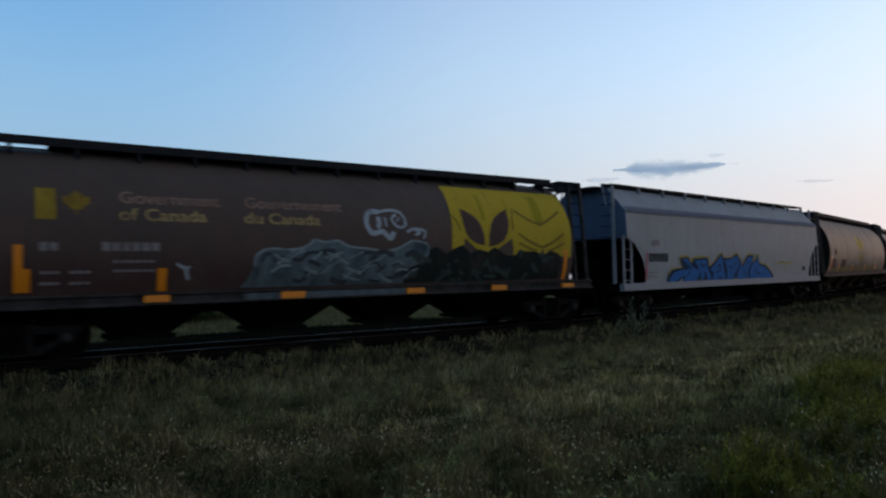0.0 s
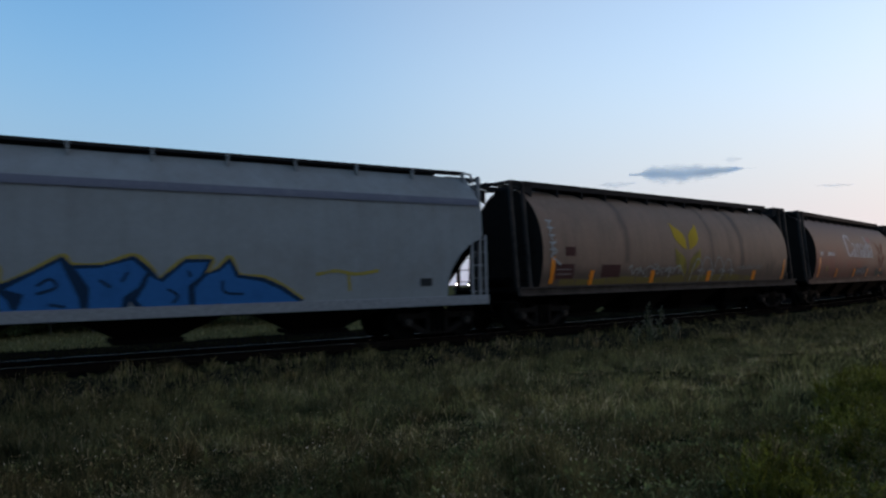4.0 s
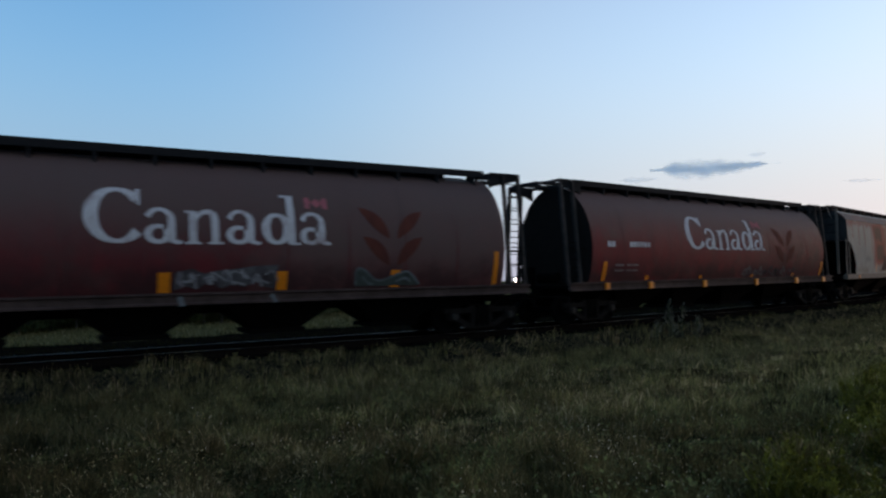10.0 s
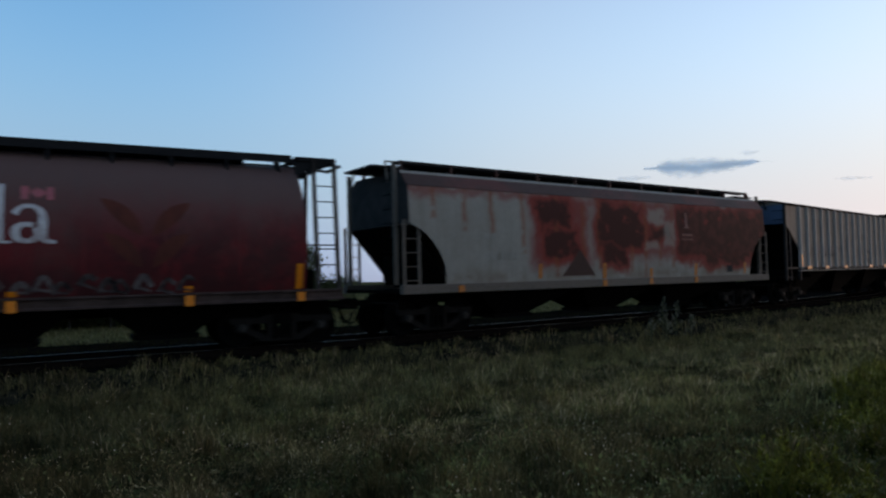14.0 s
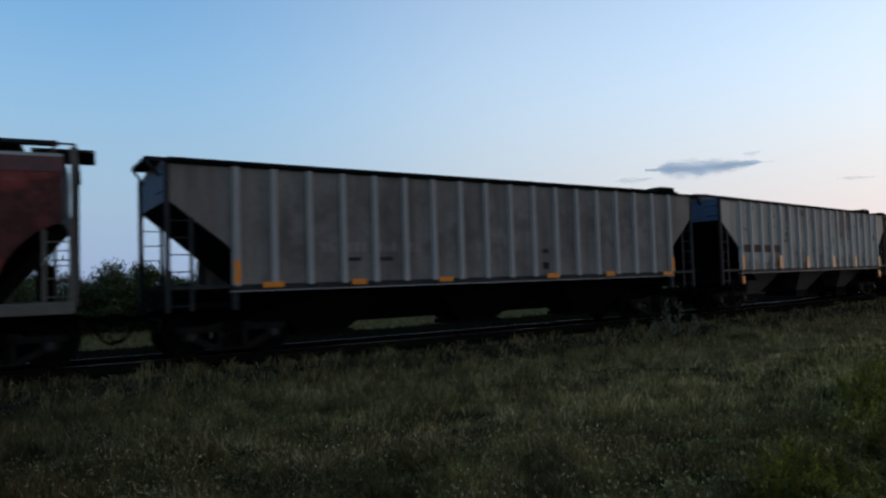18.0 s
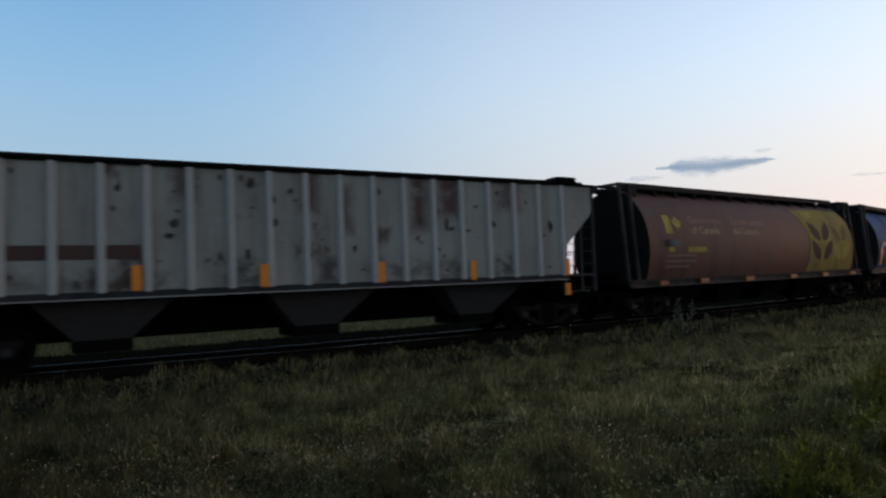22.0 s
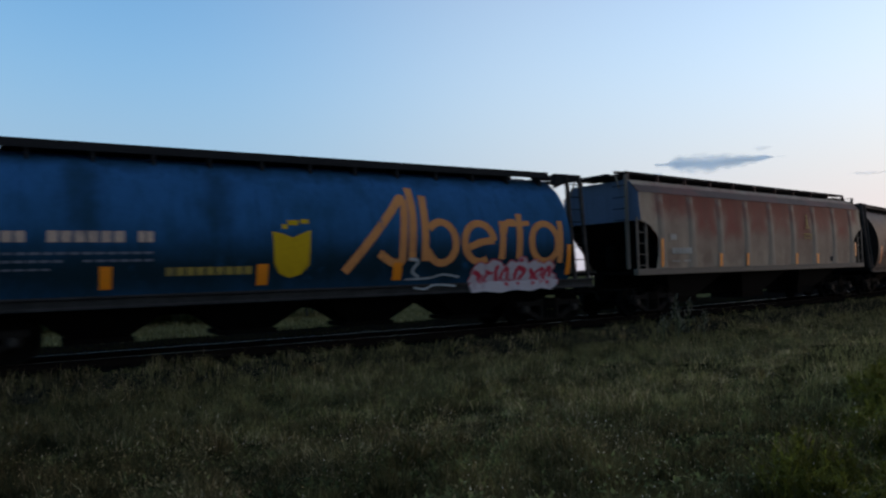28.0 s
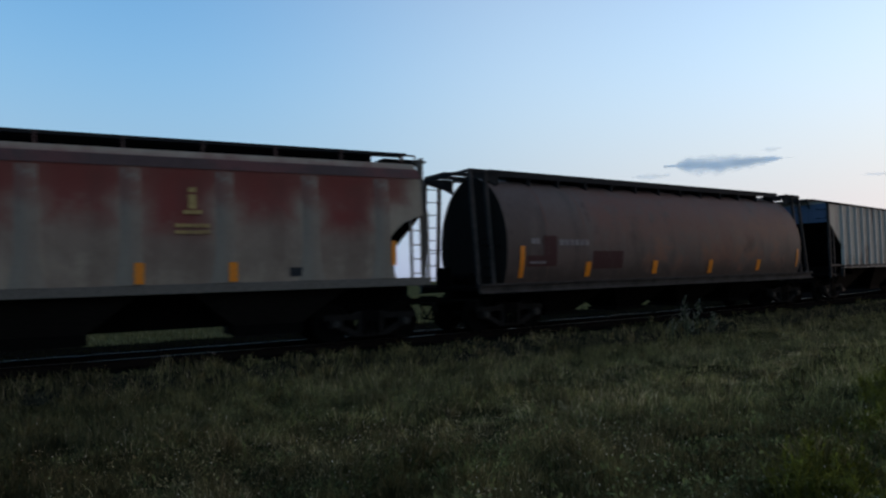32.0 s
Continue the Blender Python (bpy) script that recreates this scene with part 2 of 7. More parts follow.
stain(WHITE, [(x, x + 0.10, z, 3.7, 0.10, 0.85) for x, z in ((-7.4, 3.0), (-6.4, 2.7), (-5.5, 2.6), (-4.4, 2.1), (-3.1, 1.4), (-2.0, 1.5), (-1.3, 1.6), (0.2, 1.5), (0.9, 1.35), (1.6, 1.7), (2.3, 1.5))], (0.22, 0.058, 0.026), 0.16, 3.0, (0.34, 0.50))
stain(WHITE, [(*spot, 0.12, 1.0) for spot in RUST_SPOTS], (0.056, 0.018, 0.015), 0.62, 1.7, (0.30, 0.44))
stain(WHITE, [(2.9, 8.6, 1.95, 3.7, 0.3, 0.75)], (0.105, 0.030, 0.024), 0.5, 2.6, (0.44, 0.60))
stain(WHITE, [(1.15, 1.9, 3.05, 3.5, 0.1, 0.8), (1.9, 2.45, 2.3, 3.2, 0.1, 0.7), (0.95, 1.6, 2.2, 2.5, 0.1, 0.7)], (0.25, 0.20, 0.165), 0.3, 2.5, (0.35, 0.45))
stain(WHITE, [(-8, 8.6, 1.28, 1.55, 0.2, 0.6)], (0.13, 0.075, 0.05), 0.3, 1.5, (0.35, 0.6))
PANELS = ((-7.1, 3.2, 0.6), (-5.4, 2.7, 1.0), (-3.65, 2.55, 1.0), (-1.85, 2.75, 0.95), (-0.1, 2.85, 0.9), (1.68, 2.6, 1.0), (3.5, 2.9, 0.9), (5.36, 2.65, 1.0))
stain(TANRUST, [(x + 0.22, x + 1.55, z - 0.55, 4.1, 0.5, k * 0.55) for x, z, k in PANELS], (0.12, 0.052, 0.042), 0.3, 0.8, (0.15, 0.5))
stain(TANRUST, [(x + 0.34, x + 1.42, z, 4.0, 0.32, k * 0.95) for x, z, k in PANELS], (0.175, 0.030, 0.024), 0.3, 1.2, (0.2, 0.5))
stain(TANRUST, [(-7.4, 7.8, 3.3, 4.1, 0.32, 0.85)], (0.165, 0.034, 0.026), 0.35, 0.9, (0.26, 0.5))
stain(TANRUST, [(-5.1, -4.2, 1.5, 2.1, 0.3, 0.6), (-7.0, -6.2, 1.5, 1.9, 0.3, 0.6), (-3.4, -2.3, 1.5, 2.0, 0.3, 0.4), (0.3, 7.0, 1.4, 2.3, 0.4, 0.4)], (0.10, 0.055, 0.042), 0.4)
stain(TANRUST, [(x, x + w, 1.4, z, 0.15, 0.25) for x, w, z in ((-6.6, 0.5, 3.8), (-4.7, 0.4, 3.8), (-2.7, 0.35, 3.8), (-1.2, 0.5, 3.6), (0.9, 0.3, 3.8), (2.6, 0.5, 3.7), (4.4, 0.4, 3.8), (6.2, 0.5, 3.7))], (0.075, 0.038, 0.029), 0.2, 1.8)
stain(PILASTER, [(-7.6, 8.0, 3.2, 4.2, 0.4, 0.7)], (0.155, 0.038, 0.030), 0.4, 1.3, (0.36, 0.56))
stain(RIBGREEN, [(-0.4, 0.0, 3.2, 4.2, 0.2, 0.9), (3.2, 3.9, 3.1, 4.2, 0.25, 0.9), (2.4, 2.9, 2.8, 4.2, 0.25, 0.9), (0.5, 0.8, 2.7, 3.8, 0.15, 0.7), (-3.2, -2.7, 3.4, 4.2, 0.2, 0.7), (5.0, 5.8, 3.3, 4.2, 0.25, 0.7)], (0.060, 0.018, 0.014), 0.25, 2.6, (0.28, 0.48))
stain(RIBGREEN, [(-2.2, -1.4, 1.5, 2.1, 0.2, 0.8), (-0.1, 0.4, 1.5, 2.1, 0.2, 0.8), (4.9, 5.5, 1.5, 2.1, 0.2, 0.8), (1.2, 3.6, 1.5, 2.0, 0.25, 0.6), (-6.8, -3.0, 1.5, 1.9, 0.2, 0.5)], (0.026, 0.02, 0.017), 0.4, 3.4, (0.36, 0.54))
stain(RIBGREY, [(-6.4, 1.5, 1.6, 3.6, 0.6, 0.6), (2.0, 6.6, 2.0, 3.9, 0.6, 0.6)], (0.055, 0.04, 0.034), 0.7, 1.4, (0.38, 0.62))
stain(GREY, [(-7.2, 8.2, 3.1, 4.6, 0.5, 0.4), (2.0, 7.0, 1.3, 2.6, 0.6, 0.35)], (0.12, 0.105, 0.095), 0.7, 1.2, (0.35, 0.65))
stain(FADED, [(-8, 8, 1.2, 1.75, 0.2, 0.7), (1.5, 1.75, 1.4, 4.2, 0.12, 0.8), (3.55, 3.9, 1.7, 4.4, 0.12, 0.95), (2.9, 3.05, 2.4, 4.2, 0.12, 0.5), (-3.6, -3.3, 2.0, 4.2, 0.15, 0.8), (5.6, 6.4, 1.3, 2.0, 0.2, 0.8)], (0.046, 0.030, 0.024), 0.22, 2.2, (0.22, 0.46))
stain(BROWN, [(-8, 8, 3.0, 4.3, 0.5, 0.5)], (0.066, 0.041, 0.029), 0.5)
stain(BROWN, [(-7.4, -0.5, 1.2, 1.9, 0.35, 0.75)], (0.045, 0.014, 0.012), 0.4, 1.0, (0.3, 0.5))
stain(BROWN2, [(x, x + w, 1.2, z, 0.15, 0.75) for x, w, z in ((-6.9, 0.3, 3.6), (-5.6, 0.25, 3.9), (-3.9, 0.4, 3.3), (-2.6, 0.2, 4.0), (-1.0, 0.3, 3.5), (0.6, 0.25, 4.0), (2.1, 0.2, 3.4))], (0.026, 0.014, 0.012), 0.2, 2.0)
stain(BROWN2, [(0.2, 3.2, 1.2, 3.6, 0.5, 0.8), (-1.5, -0.4, 1.4, 3.0, 0.4, 0.5)], (0.115, 0.024, 0.013), 0.6, 1.4)
stain(BROWN2, [(-7.0, 0.5, 3.0, 4.4, 0.6, 0.5)], (0.10, 0.026, 0.018), 0.7, 1.2)
stain(FADED2, [(x, x + w, 1.3, z, 0.12, 0.7) for x, w, z in ((-6.2, 0.3, 3.4), (-4.9, 0.2, 3.9), (-2.4, 0.5, 3.2), (-0.6, 0.25, 3.9), (0.9, 0.2, 3.0), (2.2, 0.4, 3.8), (4.6, 0.25, 3.3), (6.3, 0.3, 3.9))], (0.045, 0.028, 0.022), 0.18, 2.0)
stain(FADED2, [(-4.0, 8.0, 2.6, 4.2, 0.5, 0.7), (1.5, 3.0, 1.3, 3.2, 0.3, 0.6)], (0.12, 0.035, 0.022), 0.6, 1.4)
stain(FADED2, [(-2.0, 7.2, 1.5, 2.5, 0.35, 0.85), (3.0, 7.0, 2.4, 3.4, 0.4, 0.6)], (0.150, 0.052, 0.030), 0.6, 1.1, (0.44, 0.62))
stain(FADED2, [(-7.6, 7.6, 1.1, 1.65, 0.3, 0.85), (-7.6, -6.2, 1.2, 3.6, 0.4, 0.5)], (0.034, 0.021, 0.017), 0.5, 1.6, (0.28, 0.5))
for dull, sheen in ((BLUE, 0.02), (TANRUST, 0.12), (WHITE, 0.05), (RED, 0.20), (RED2, 0.16), (PILASTER, 0.10)):
    dull.node_tree.nodes["Principled BSDF"].inputs["Specular IOR Level"].default_value = sheen
# grime along the bottom, with the shading of the round belly put in
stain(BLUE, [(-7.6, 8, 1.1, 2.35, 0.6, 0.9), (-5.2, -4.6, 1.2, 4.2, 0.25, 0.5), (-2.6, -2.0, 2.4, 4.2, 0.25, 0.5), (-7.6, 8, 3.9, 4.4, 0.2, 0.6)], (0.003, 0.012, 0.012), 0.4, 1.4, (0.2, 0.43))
# the blue sky mirrored in the car ends is put into this paint
END_SKY = paint("end_paint_with_sky_blue", (0.042, 0.082, 0.132), (0.028, 0.048, 0.070), amount=0.5, offset=61)
EAVE = paint("rust_brown_eave", (0.060, 0.026, 0.020), (0.038, 0.016, 0.012), amount=0.6, offset=51)
stain(EAVE, [(-6.8, -4.6, 3.4, 4.3, 0.4, 0.8), (-1.5, 0.8, 3.4, 4.3, 0.4, 0.6), (3.4, 5.2, 3.4, 4.3, 0.4, 0.8), (6.8, 8.4, 3.4, 4.3, 0.3, 0.9)], (0.105, 0.026, 0.020), 0.6, 1.6, (0.36, 0.55))
BOARD = plain("grimy_roof_walk", (0.017, 0.016, 0.0165), 0.85, gloss=0.1)
# truck grime darkened further, so that it holds shade as well
TRUCK = plain("truck_grime_and_shade", (0.015, 0.0125, 0.0112), 0.95, gloss=0.02)
CAP = plain("worn_bearing_cap", (0.034, 0.031, 0.028), 0.7, 0.3, gloss=0.1)
# lit copy of the hopper colour, for the grey-green car
HOPPER_PALE = plain("dusty_hopper", (0.056, 0.049, 0.047), 0.85, gloss=0.1)
DARKSILL = plain("dark_sill", (0.026, 0.025, 0.025), 0.8, scale=2.5, vary=0.5, gloss=0.15)
SILL = plain("grimy_sill", (0.048, 0.038, 0.034), 0.85, scale=2.5, vary=0.6, gloss=0.12)
SILL_RED = plain("maroon_sill", (0.070, 0.042, 0.036), 0.8, scale=2.5, vary=0.5, gloss=0.12)
SILL_TAN = plain("tan_sill", (0.11, 0.085, 0.068), 0.75)
SILL_PALE = plain("pale_sill", (0.185, 0.188, 0.195), 0.7)
# grime, with the dark beneath the cars put into both colours
DARK = plain("black_grime_and_shade", (0.004, 0.0036, 0.0032), 0.95, gloss=0.015)
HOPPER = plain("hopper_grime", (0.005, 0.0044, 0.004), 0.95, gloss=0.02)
STEEL = plain("worn_steel", (0.030, 0.025, 0.022), 0.5, 0.0, gloss=0.2)
RAILSIDE = plain("rusty_rail_web", (0.009, 0.0065, 0.0055), 0.95, gloss=0.0)
ORANGE = plain("orange_reflective_tape", (0.75, 0.185, 0.01), 0.4, vary=0.15)
ORANGE_MID = plain("dusty_orange_tape", (0.46, 0.12, 0.012), 0.5, vary=0.3)
ORANGE_DIM = plain("worn_orange_tape", (0.28, 0.075, 0.012), 0.6, vary=0.4)
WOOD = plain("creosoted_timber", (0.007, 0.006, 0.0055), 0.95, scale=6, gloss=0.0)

# ---- building helpers ----
def box(bm, x0, x1, y0, y1, z0, z1):
    v = [bm.verts.new((x, y, z)) for x in (x0, x1) for y in (y0, y1) for z in (z0, z1)]
    for f in ((0, 1, 3, 2), (4, 6, 7, 5), (0, 4, 5, 1), (2, 3, 7, 6), (0, 2, 6, 4), (1, 5, 7, 3)):
        bm.faces.new([v[i] for i in f])
    return v


def beam(bm, a, b, w, h=None, up=(0, 0, 1)):
    """A square bar from a to b."""
    a, b = Vector(a), Vector(b)
    d = (b - a).normalized()
    s = d.cross(Vector(up))
    s = s.normalized() if s.length > 1e-4 else Vector((1, 0, 0))
    t = s.cross(d)
    h = h or w
    c = [bm.verts.new(p + s * i * w / 2 + t * j * h / 2) for p in (a, b) for i, j in ((-1, -1), (1, -1), (1, 1), (-1, 1))]
    for f in ((3, 2, 1, 0), (4, 5, 6, 7), (0, 1, 5, 4), (1, 2, 6, 5), (2, 3, 7, 6), (3, 0, 4, 7)):
        bm.faces.new([c[i] for i in f])


def rod(bm, a, b, r, n=8):
    a, b = Vector(a), Vector(b)
    q = (b - a).to_track_quat("Z", "Y").to_matrix()
    rings = [[bm.verts.new(p + q @ Vector((r * math.cos(k * math.tau / n), r * math.sin(k * math.tau / n), 0))) for k in range(n)] for p in (a, b)]
    for k in range(n):
        bm.faces.new((rings[0][k], rings[0][(k + 1) % n], rings[1][(k + 1) % n], rings[1][k]))
    bm.faces.new(rings[0][::-1])
    bm.faces.new(rings[1])


def slab(bm, outline, axis, a, b):
    """A closed outline, drawn in the plane across axis, given thickness from a to b."""
    def at(p, w):
        return {"x": (w, p[0], p[1]), "y": (p[0], w, p[1]), "z": (p[0], p[1], w)}[axis]
    lo, hi = ([bm.verts.new(at(p, w)) for p in outline] for w in (a, b))
    bm.faces.new(lo)
    bm.faces.new(hi[::-1])
    for i in range(len(outline)):
        j = (i + 1) % len(outline)
        bm.faces.new((lo[i], hi[i], hi[j], lo[j]))


def mesh_from(bm, name, material, smooth=False, bevel=0.0):
    if bevel:
        bmesh.ops.bevel(bm, geom=bm.edges[:], offset=bevel, segments=1, affect="EDGES")
    bmesh.ops.recalc_face_normals(bm, faces=bm.faces)
    me = bpy.data.meshes.new(name)
    bm.to_mesh(me)
    bm.free()
    me.materials.append(material)
    if smooth:
        me.shade_smooth()
        me.set_sharp_from_angle(angle=radians(35))
    return me


def part(name, bm, material, parent, label="", smooth=False, bevel=0.0):
    ob = new(name, bm if isinstance(bm, bpy.types.Mesh) else mesh_from(bm, name, material, smooth, bevel))
    ob.parent = parent
    return tagged(ob, label) if label else ob


SHARED = {}


def shared(key, material, draw, smooth=False, bevel=0.0):
    """One mesh for all alike parts."""
    k = (key, material.name)
    if k not in SHARED:
        bm = bmesh.new()
        draw(bm)
        SHARED[k] = mesh_from(bm, key.split("/")[0], material, smooth, bevel)
    return SHARED[k]


# ---- the lie of the track and of the land ----
R = 1 / BEND
U0, U1 = -45.0, 55.0


def along(u, off=0.0, z=0.0):
    """The point at u metres along the track, off metres to its far side."""
    c = min(max(u, U0), U1)
    th, rest = BEND * c, u - c
    x, y = R * math.sin(th) + rest * math.cos(th), R * (1 - math.cos(th)) + rest * math.sin(th)
    return Vector((x - off * math.sin(th), y + off * math.cos(th), z + GRADE * u))


def heading(u):
    return BEND * min(max(u, U0), U1)


def track_frame(x, y):
    """How far along the track and how far beyond it a place lies."""
    for c in (U0, U1):
        p, th = along(c), BEND * c
        s = (x - p.x) * math.cos(th) + (y - p.y) * math.sin(th)
        if (c < 0 and s < 0) or (c > 0 and s > 0):
            return c + s, -(x - p.x) * math.sin(th) + (y - p.y) * math.cos(th)
    return math.atan2(x, R - y) * R, R - math.hypot(x, R - y)


def smooth_step(a, b, v):
    t = min(max((v - a) / (b - a), 0), 1)
    return t * t * (3 - 2 * t)


def ground_z(x, y):
    u, d = track_frame(x, y)
    e = abs(d)
    z = -0.21 - 0.36 * smooth_step(1.5, 2.7, e)
    if d < 0:
        z += 0.42 * smooth_step(5, 17, e)
    rough = smooth_step(2.4, 4.0, e)
    z += rough * (0.10 * noise.noise((x * 0.35, y * 0.35, 3.1)) + 0.05 * noise.noise((x * 1.1, y * 1.1, 9.0)))
    z += GRADE * max(min(u, 70), -70) - 1.5 * smooth_step(60, 150, d)
    return z


# ---- ground ----
def ground_material(name, first, second, gap):
    m, n, l, p = nodes_of(name)
    co = n.new("ShaderNodeTexCoord").outputs["Object"]
    a = tex(n, l, "ShaderNodeTexNoise", 0.25, co, 6, 0.6)
    b = tex(n, l, "ShaderNodeTexNoise", 3.0, co, 8, 0.7)
    c = mix(n, l, ramp(n, l, a.outputs["Fac"], 0.35, 0.65), first, second)
    c = mix(n, l, ramp(n, l, b.outputs["Fac"], 0.35, 0.7), c, gap)
    l.new(c, p.inputs["Base Color"])
    p.inputs["Roughness"].default_value, p.inputs["Specular IOR Level"].default_value = 0.95, 0.0
    bp = n.new("ShaderNodeBump")
    bp.inputs["Strength"].default_value, bp.inputs["Distance"].default_value = 0.7, 0.08
    l.new(b.outputs["Fac"], bp.inputs["Height"])
    l.new(bp.outputs["Normal"], p.inputs["Normal"])
    return m


def steps(*spans):
    out = []
    for a, b, s in spans:
        k = max(1, round((b - a) / s))
        out += [a + (b - a) * i / k for i in range(k)]
    return out + [spans[-1][1]]


def make_ground():
    us = steps((-2500, -300, 400), (-300, -40, 20), (-40, 70, 0.5), (70, 300, 20), (300, 2500, 400))
    ds = steps((-2500, -300, 400), (-300, -30, 15), (-30, -8, 0.6), (-8, 8, 0.35), (8, 40, 1.5), (40, 300, 20), (300, 2500, 400))
    verts, faces = [], []
    for u in us:
        for d in ds:
            th = BEND * min(max(u, U0), U1)
            q = along(u) if abs(d) < 40 else Vector((u, 0, 0))
            far = smooth_step(20, 60, abs(d)) if abs(d) < 60 else 1.0
            near = along(u) + Vector((-math.sin(th), math.cos(th), 0)) * d
            flat = Vector((u, d, 0))
            w = max(far, smooth_step(55, 120, abs(u)) if abs(d) > 20 else 0)
            v = near.lerp(flat, w)
            verts.append((v.x, v.y, ground_z(v.x, v.y)))
    m = len(ds)
    for i in range(len(us) - 1):
        for j in range(m - 1):
            faces.append((i * m + j, (i + 1) * m + j, (i + 1) * m + j + 1, i * m + j + 1))
    me = bpy.data.meshes.new("ground")
    me.from_pydata(verts, [], faces)
    me.materials.append(ground_material("meadow_soil", (0.024, 0.022, 0.007), (0.038, 0.030, 0.012), (0.012, 0.010, 0.005)))
    me.materials.append(ground_material("pale_field_soil", (0.072, 0.064, 0.026), (0.096, 0.080, 0.036), (0.054, 0.047, 0.020)))
    # soil under and beyond the train, its shade put into the near-black colour
    me.materials.append(ground_material("shaded_trackbed", (0.0052, 0.0045, 0.004), (0.007, 0.006, 0.0055), (0.0035, 0.003, 0.0028)))
    me.materials.append(ground_material("cinder_shoulder", (0.020, 0.017, 0.012), (0.030, 0.025, 0.016), (0.012, 0.010, 0.007)))
    for k, f in enumerate(me.polygons):
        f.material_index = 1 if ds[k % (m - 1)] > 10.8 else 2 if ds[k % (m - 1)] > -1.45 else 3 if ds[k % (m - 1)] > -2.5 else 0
    me.shade_smooth()
    return tagged(new("ground", me), "rough grassy soil of a wide flat meadow", "ground", kind="structure")


make_ground()


# ---- track ----
def make_track():
    bed = tagged(new("railway_track"), "single railway track of worn steel rails on dark timber ties", "railway track", kind="structure")
    us = [u for u in steps((-160, -45, 8), (-45, 60, 1.5), (60, 260, 8))]
    prof = [(-0.07, -0.17), (0.07, -0.17), (0.07, -0.155), (0.012, -0.13), (0.012, -0.04), (0.036, -0.03), (0.036, -0.004), (0.03, 0.0),
            (-0.03, 0.0), (-0.036, -0.004), (-0.036, -0.03), (-0.012, -0.04), (-0.012, -0.13), (-0.07, -0.155)]
    for off in (-0.753, 0.753):
        bm = bmesh.new()
        last = None
        for u in us:
            ring = [bm.verts.new(along(u, off + y, z)) for y, z in prof]
            if last:
                for k in range(len(prof)):
                    f = bm.faces.new((last[k], last[(k + 1) % len(prof)], ring[(k + 1) % len(prof)], ring[k]))
                    f.material_index = 0 if k == 7 else 1
            last = ring
        rail = part("rail", bm, STEEL, bed, "steel rail with a polished head")
        rail.data.materials.append(RAILSIDE)
    return bed


TRACK = make_track()


# ---- rolling stock ----
TRUCK_X, WHEEL_R, AXLE_X = 6.95, 0.457, 0.89
WHEELSETS = []


def make_wheel_mesh():
    bm = bmesh.new()
    n = 28
    for sgn in (-1, 1):
        prof = [(0.60, 0.09), (0.69, 0.10), (0.70, 0.37), (0.685, 0.43), (0.685, 0.485), (0.715, 0.485), (0.722, WHEEL_R + 0.004), (0.82, WHEEL_R - 0.004), (0.82, 0.385), (0.76, 0.36), (0.74, 0.12), (0.85, 0.10)]
        rings = [[bm.verts.new((r * math.cos(k * math.tau / n), sgn * y, r * math.sin(k * math.tau / n))) for k in range(n)] for y, r in prof]
        for a, b in zip(rings, rings[1:]):
            for k in range(n):
                bm.faces.new((a[k], a[(k + 1) % n], b[(k + 1) % n], b[k]))
    rod(bm, (0, -1.0, 0), (0, 1.0, 0), 0.085, 14)
    return bm


def sideframe(bm):
    """A cast truss: top and bottom members, columns round the springs, pedestals over the axle boxes."""
    for a, b, w in (((-1.16, 0.60), (1.16, 0.60), 0.13), ((-0.44, 0.19), (0.44, 0.19), 0.12), ((-1.0, 0.50), (-0.42, 0.21), 0.13), ((1.0, 0.50), (0.42, 0.21), 0.13),
                    ((-0.27, 0.19), (-0.27, 0.64), 0.10), ((0.27, 0.19), (0.27, 0.64), 0.10)):
        beam(bm, (a[0], 0, a[1]), (b[0], 0, b[1]), 0.13, w, (0, 0, 1) if abs(b[0] - a[0]) > 0.1 else (1, 0, 0))
    slab(bm, [(-0.6, 0.62), (-0.34, 0.73), (0.34, 0.73), (0.6, 0.62)], "y", -0.06, 0.06)
    for s in (-1, 1):
        slab(bm, [(s * 0.89 - 0.17, 0.64), (s * 0.89 + 0.17, 0.64), (s * 0.89 + 0.16, 0.40), (s * 0.89 + 0.10, 0.34), (s * 0.89 - 0.10, 0.34), (s * 0.89 - 0.16, 0.40)], "y", -0.11, 0.09)


def bearing_cap(bm):
    rod(bm, (0, -0.03, 0), (0, 0.03, 0), 0.085, 12)
    for k in range(3):
        a = k * math.tau / 3
        rod(bm, (0.05 * math.cos(a), -0.045, 0.05 * math.sin(a)), (0.05 * math.cos(a), 0.045, 0.05 * math.sin(a)), 0.016, 6)


def bolster(bm):
    box(bm, -0.2, 0.2, -1.1, 1.1, 0.5, 0.74)
    box(bm, -0.35, 0.35, -0.4, 0.4, 0.74, 0.86)


def springs(bm):
    rod(bm, (0, 0, 0.18), (0, 0, 0.5), 0.045, 10)
    for j in range(4):
        rod(bm, (0, 0, 0.21 + j * 0.075), (0, 0, 0.26 + j * 0.075), 0.065, 10)


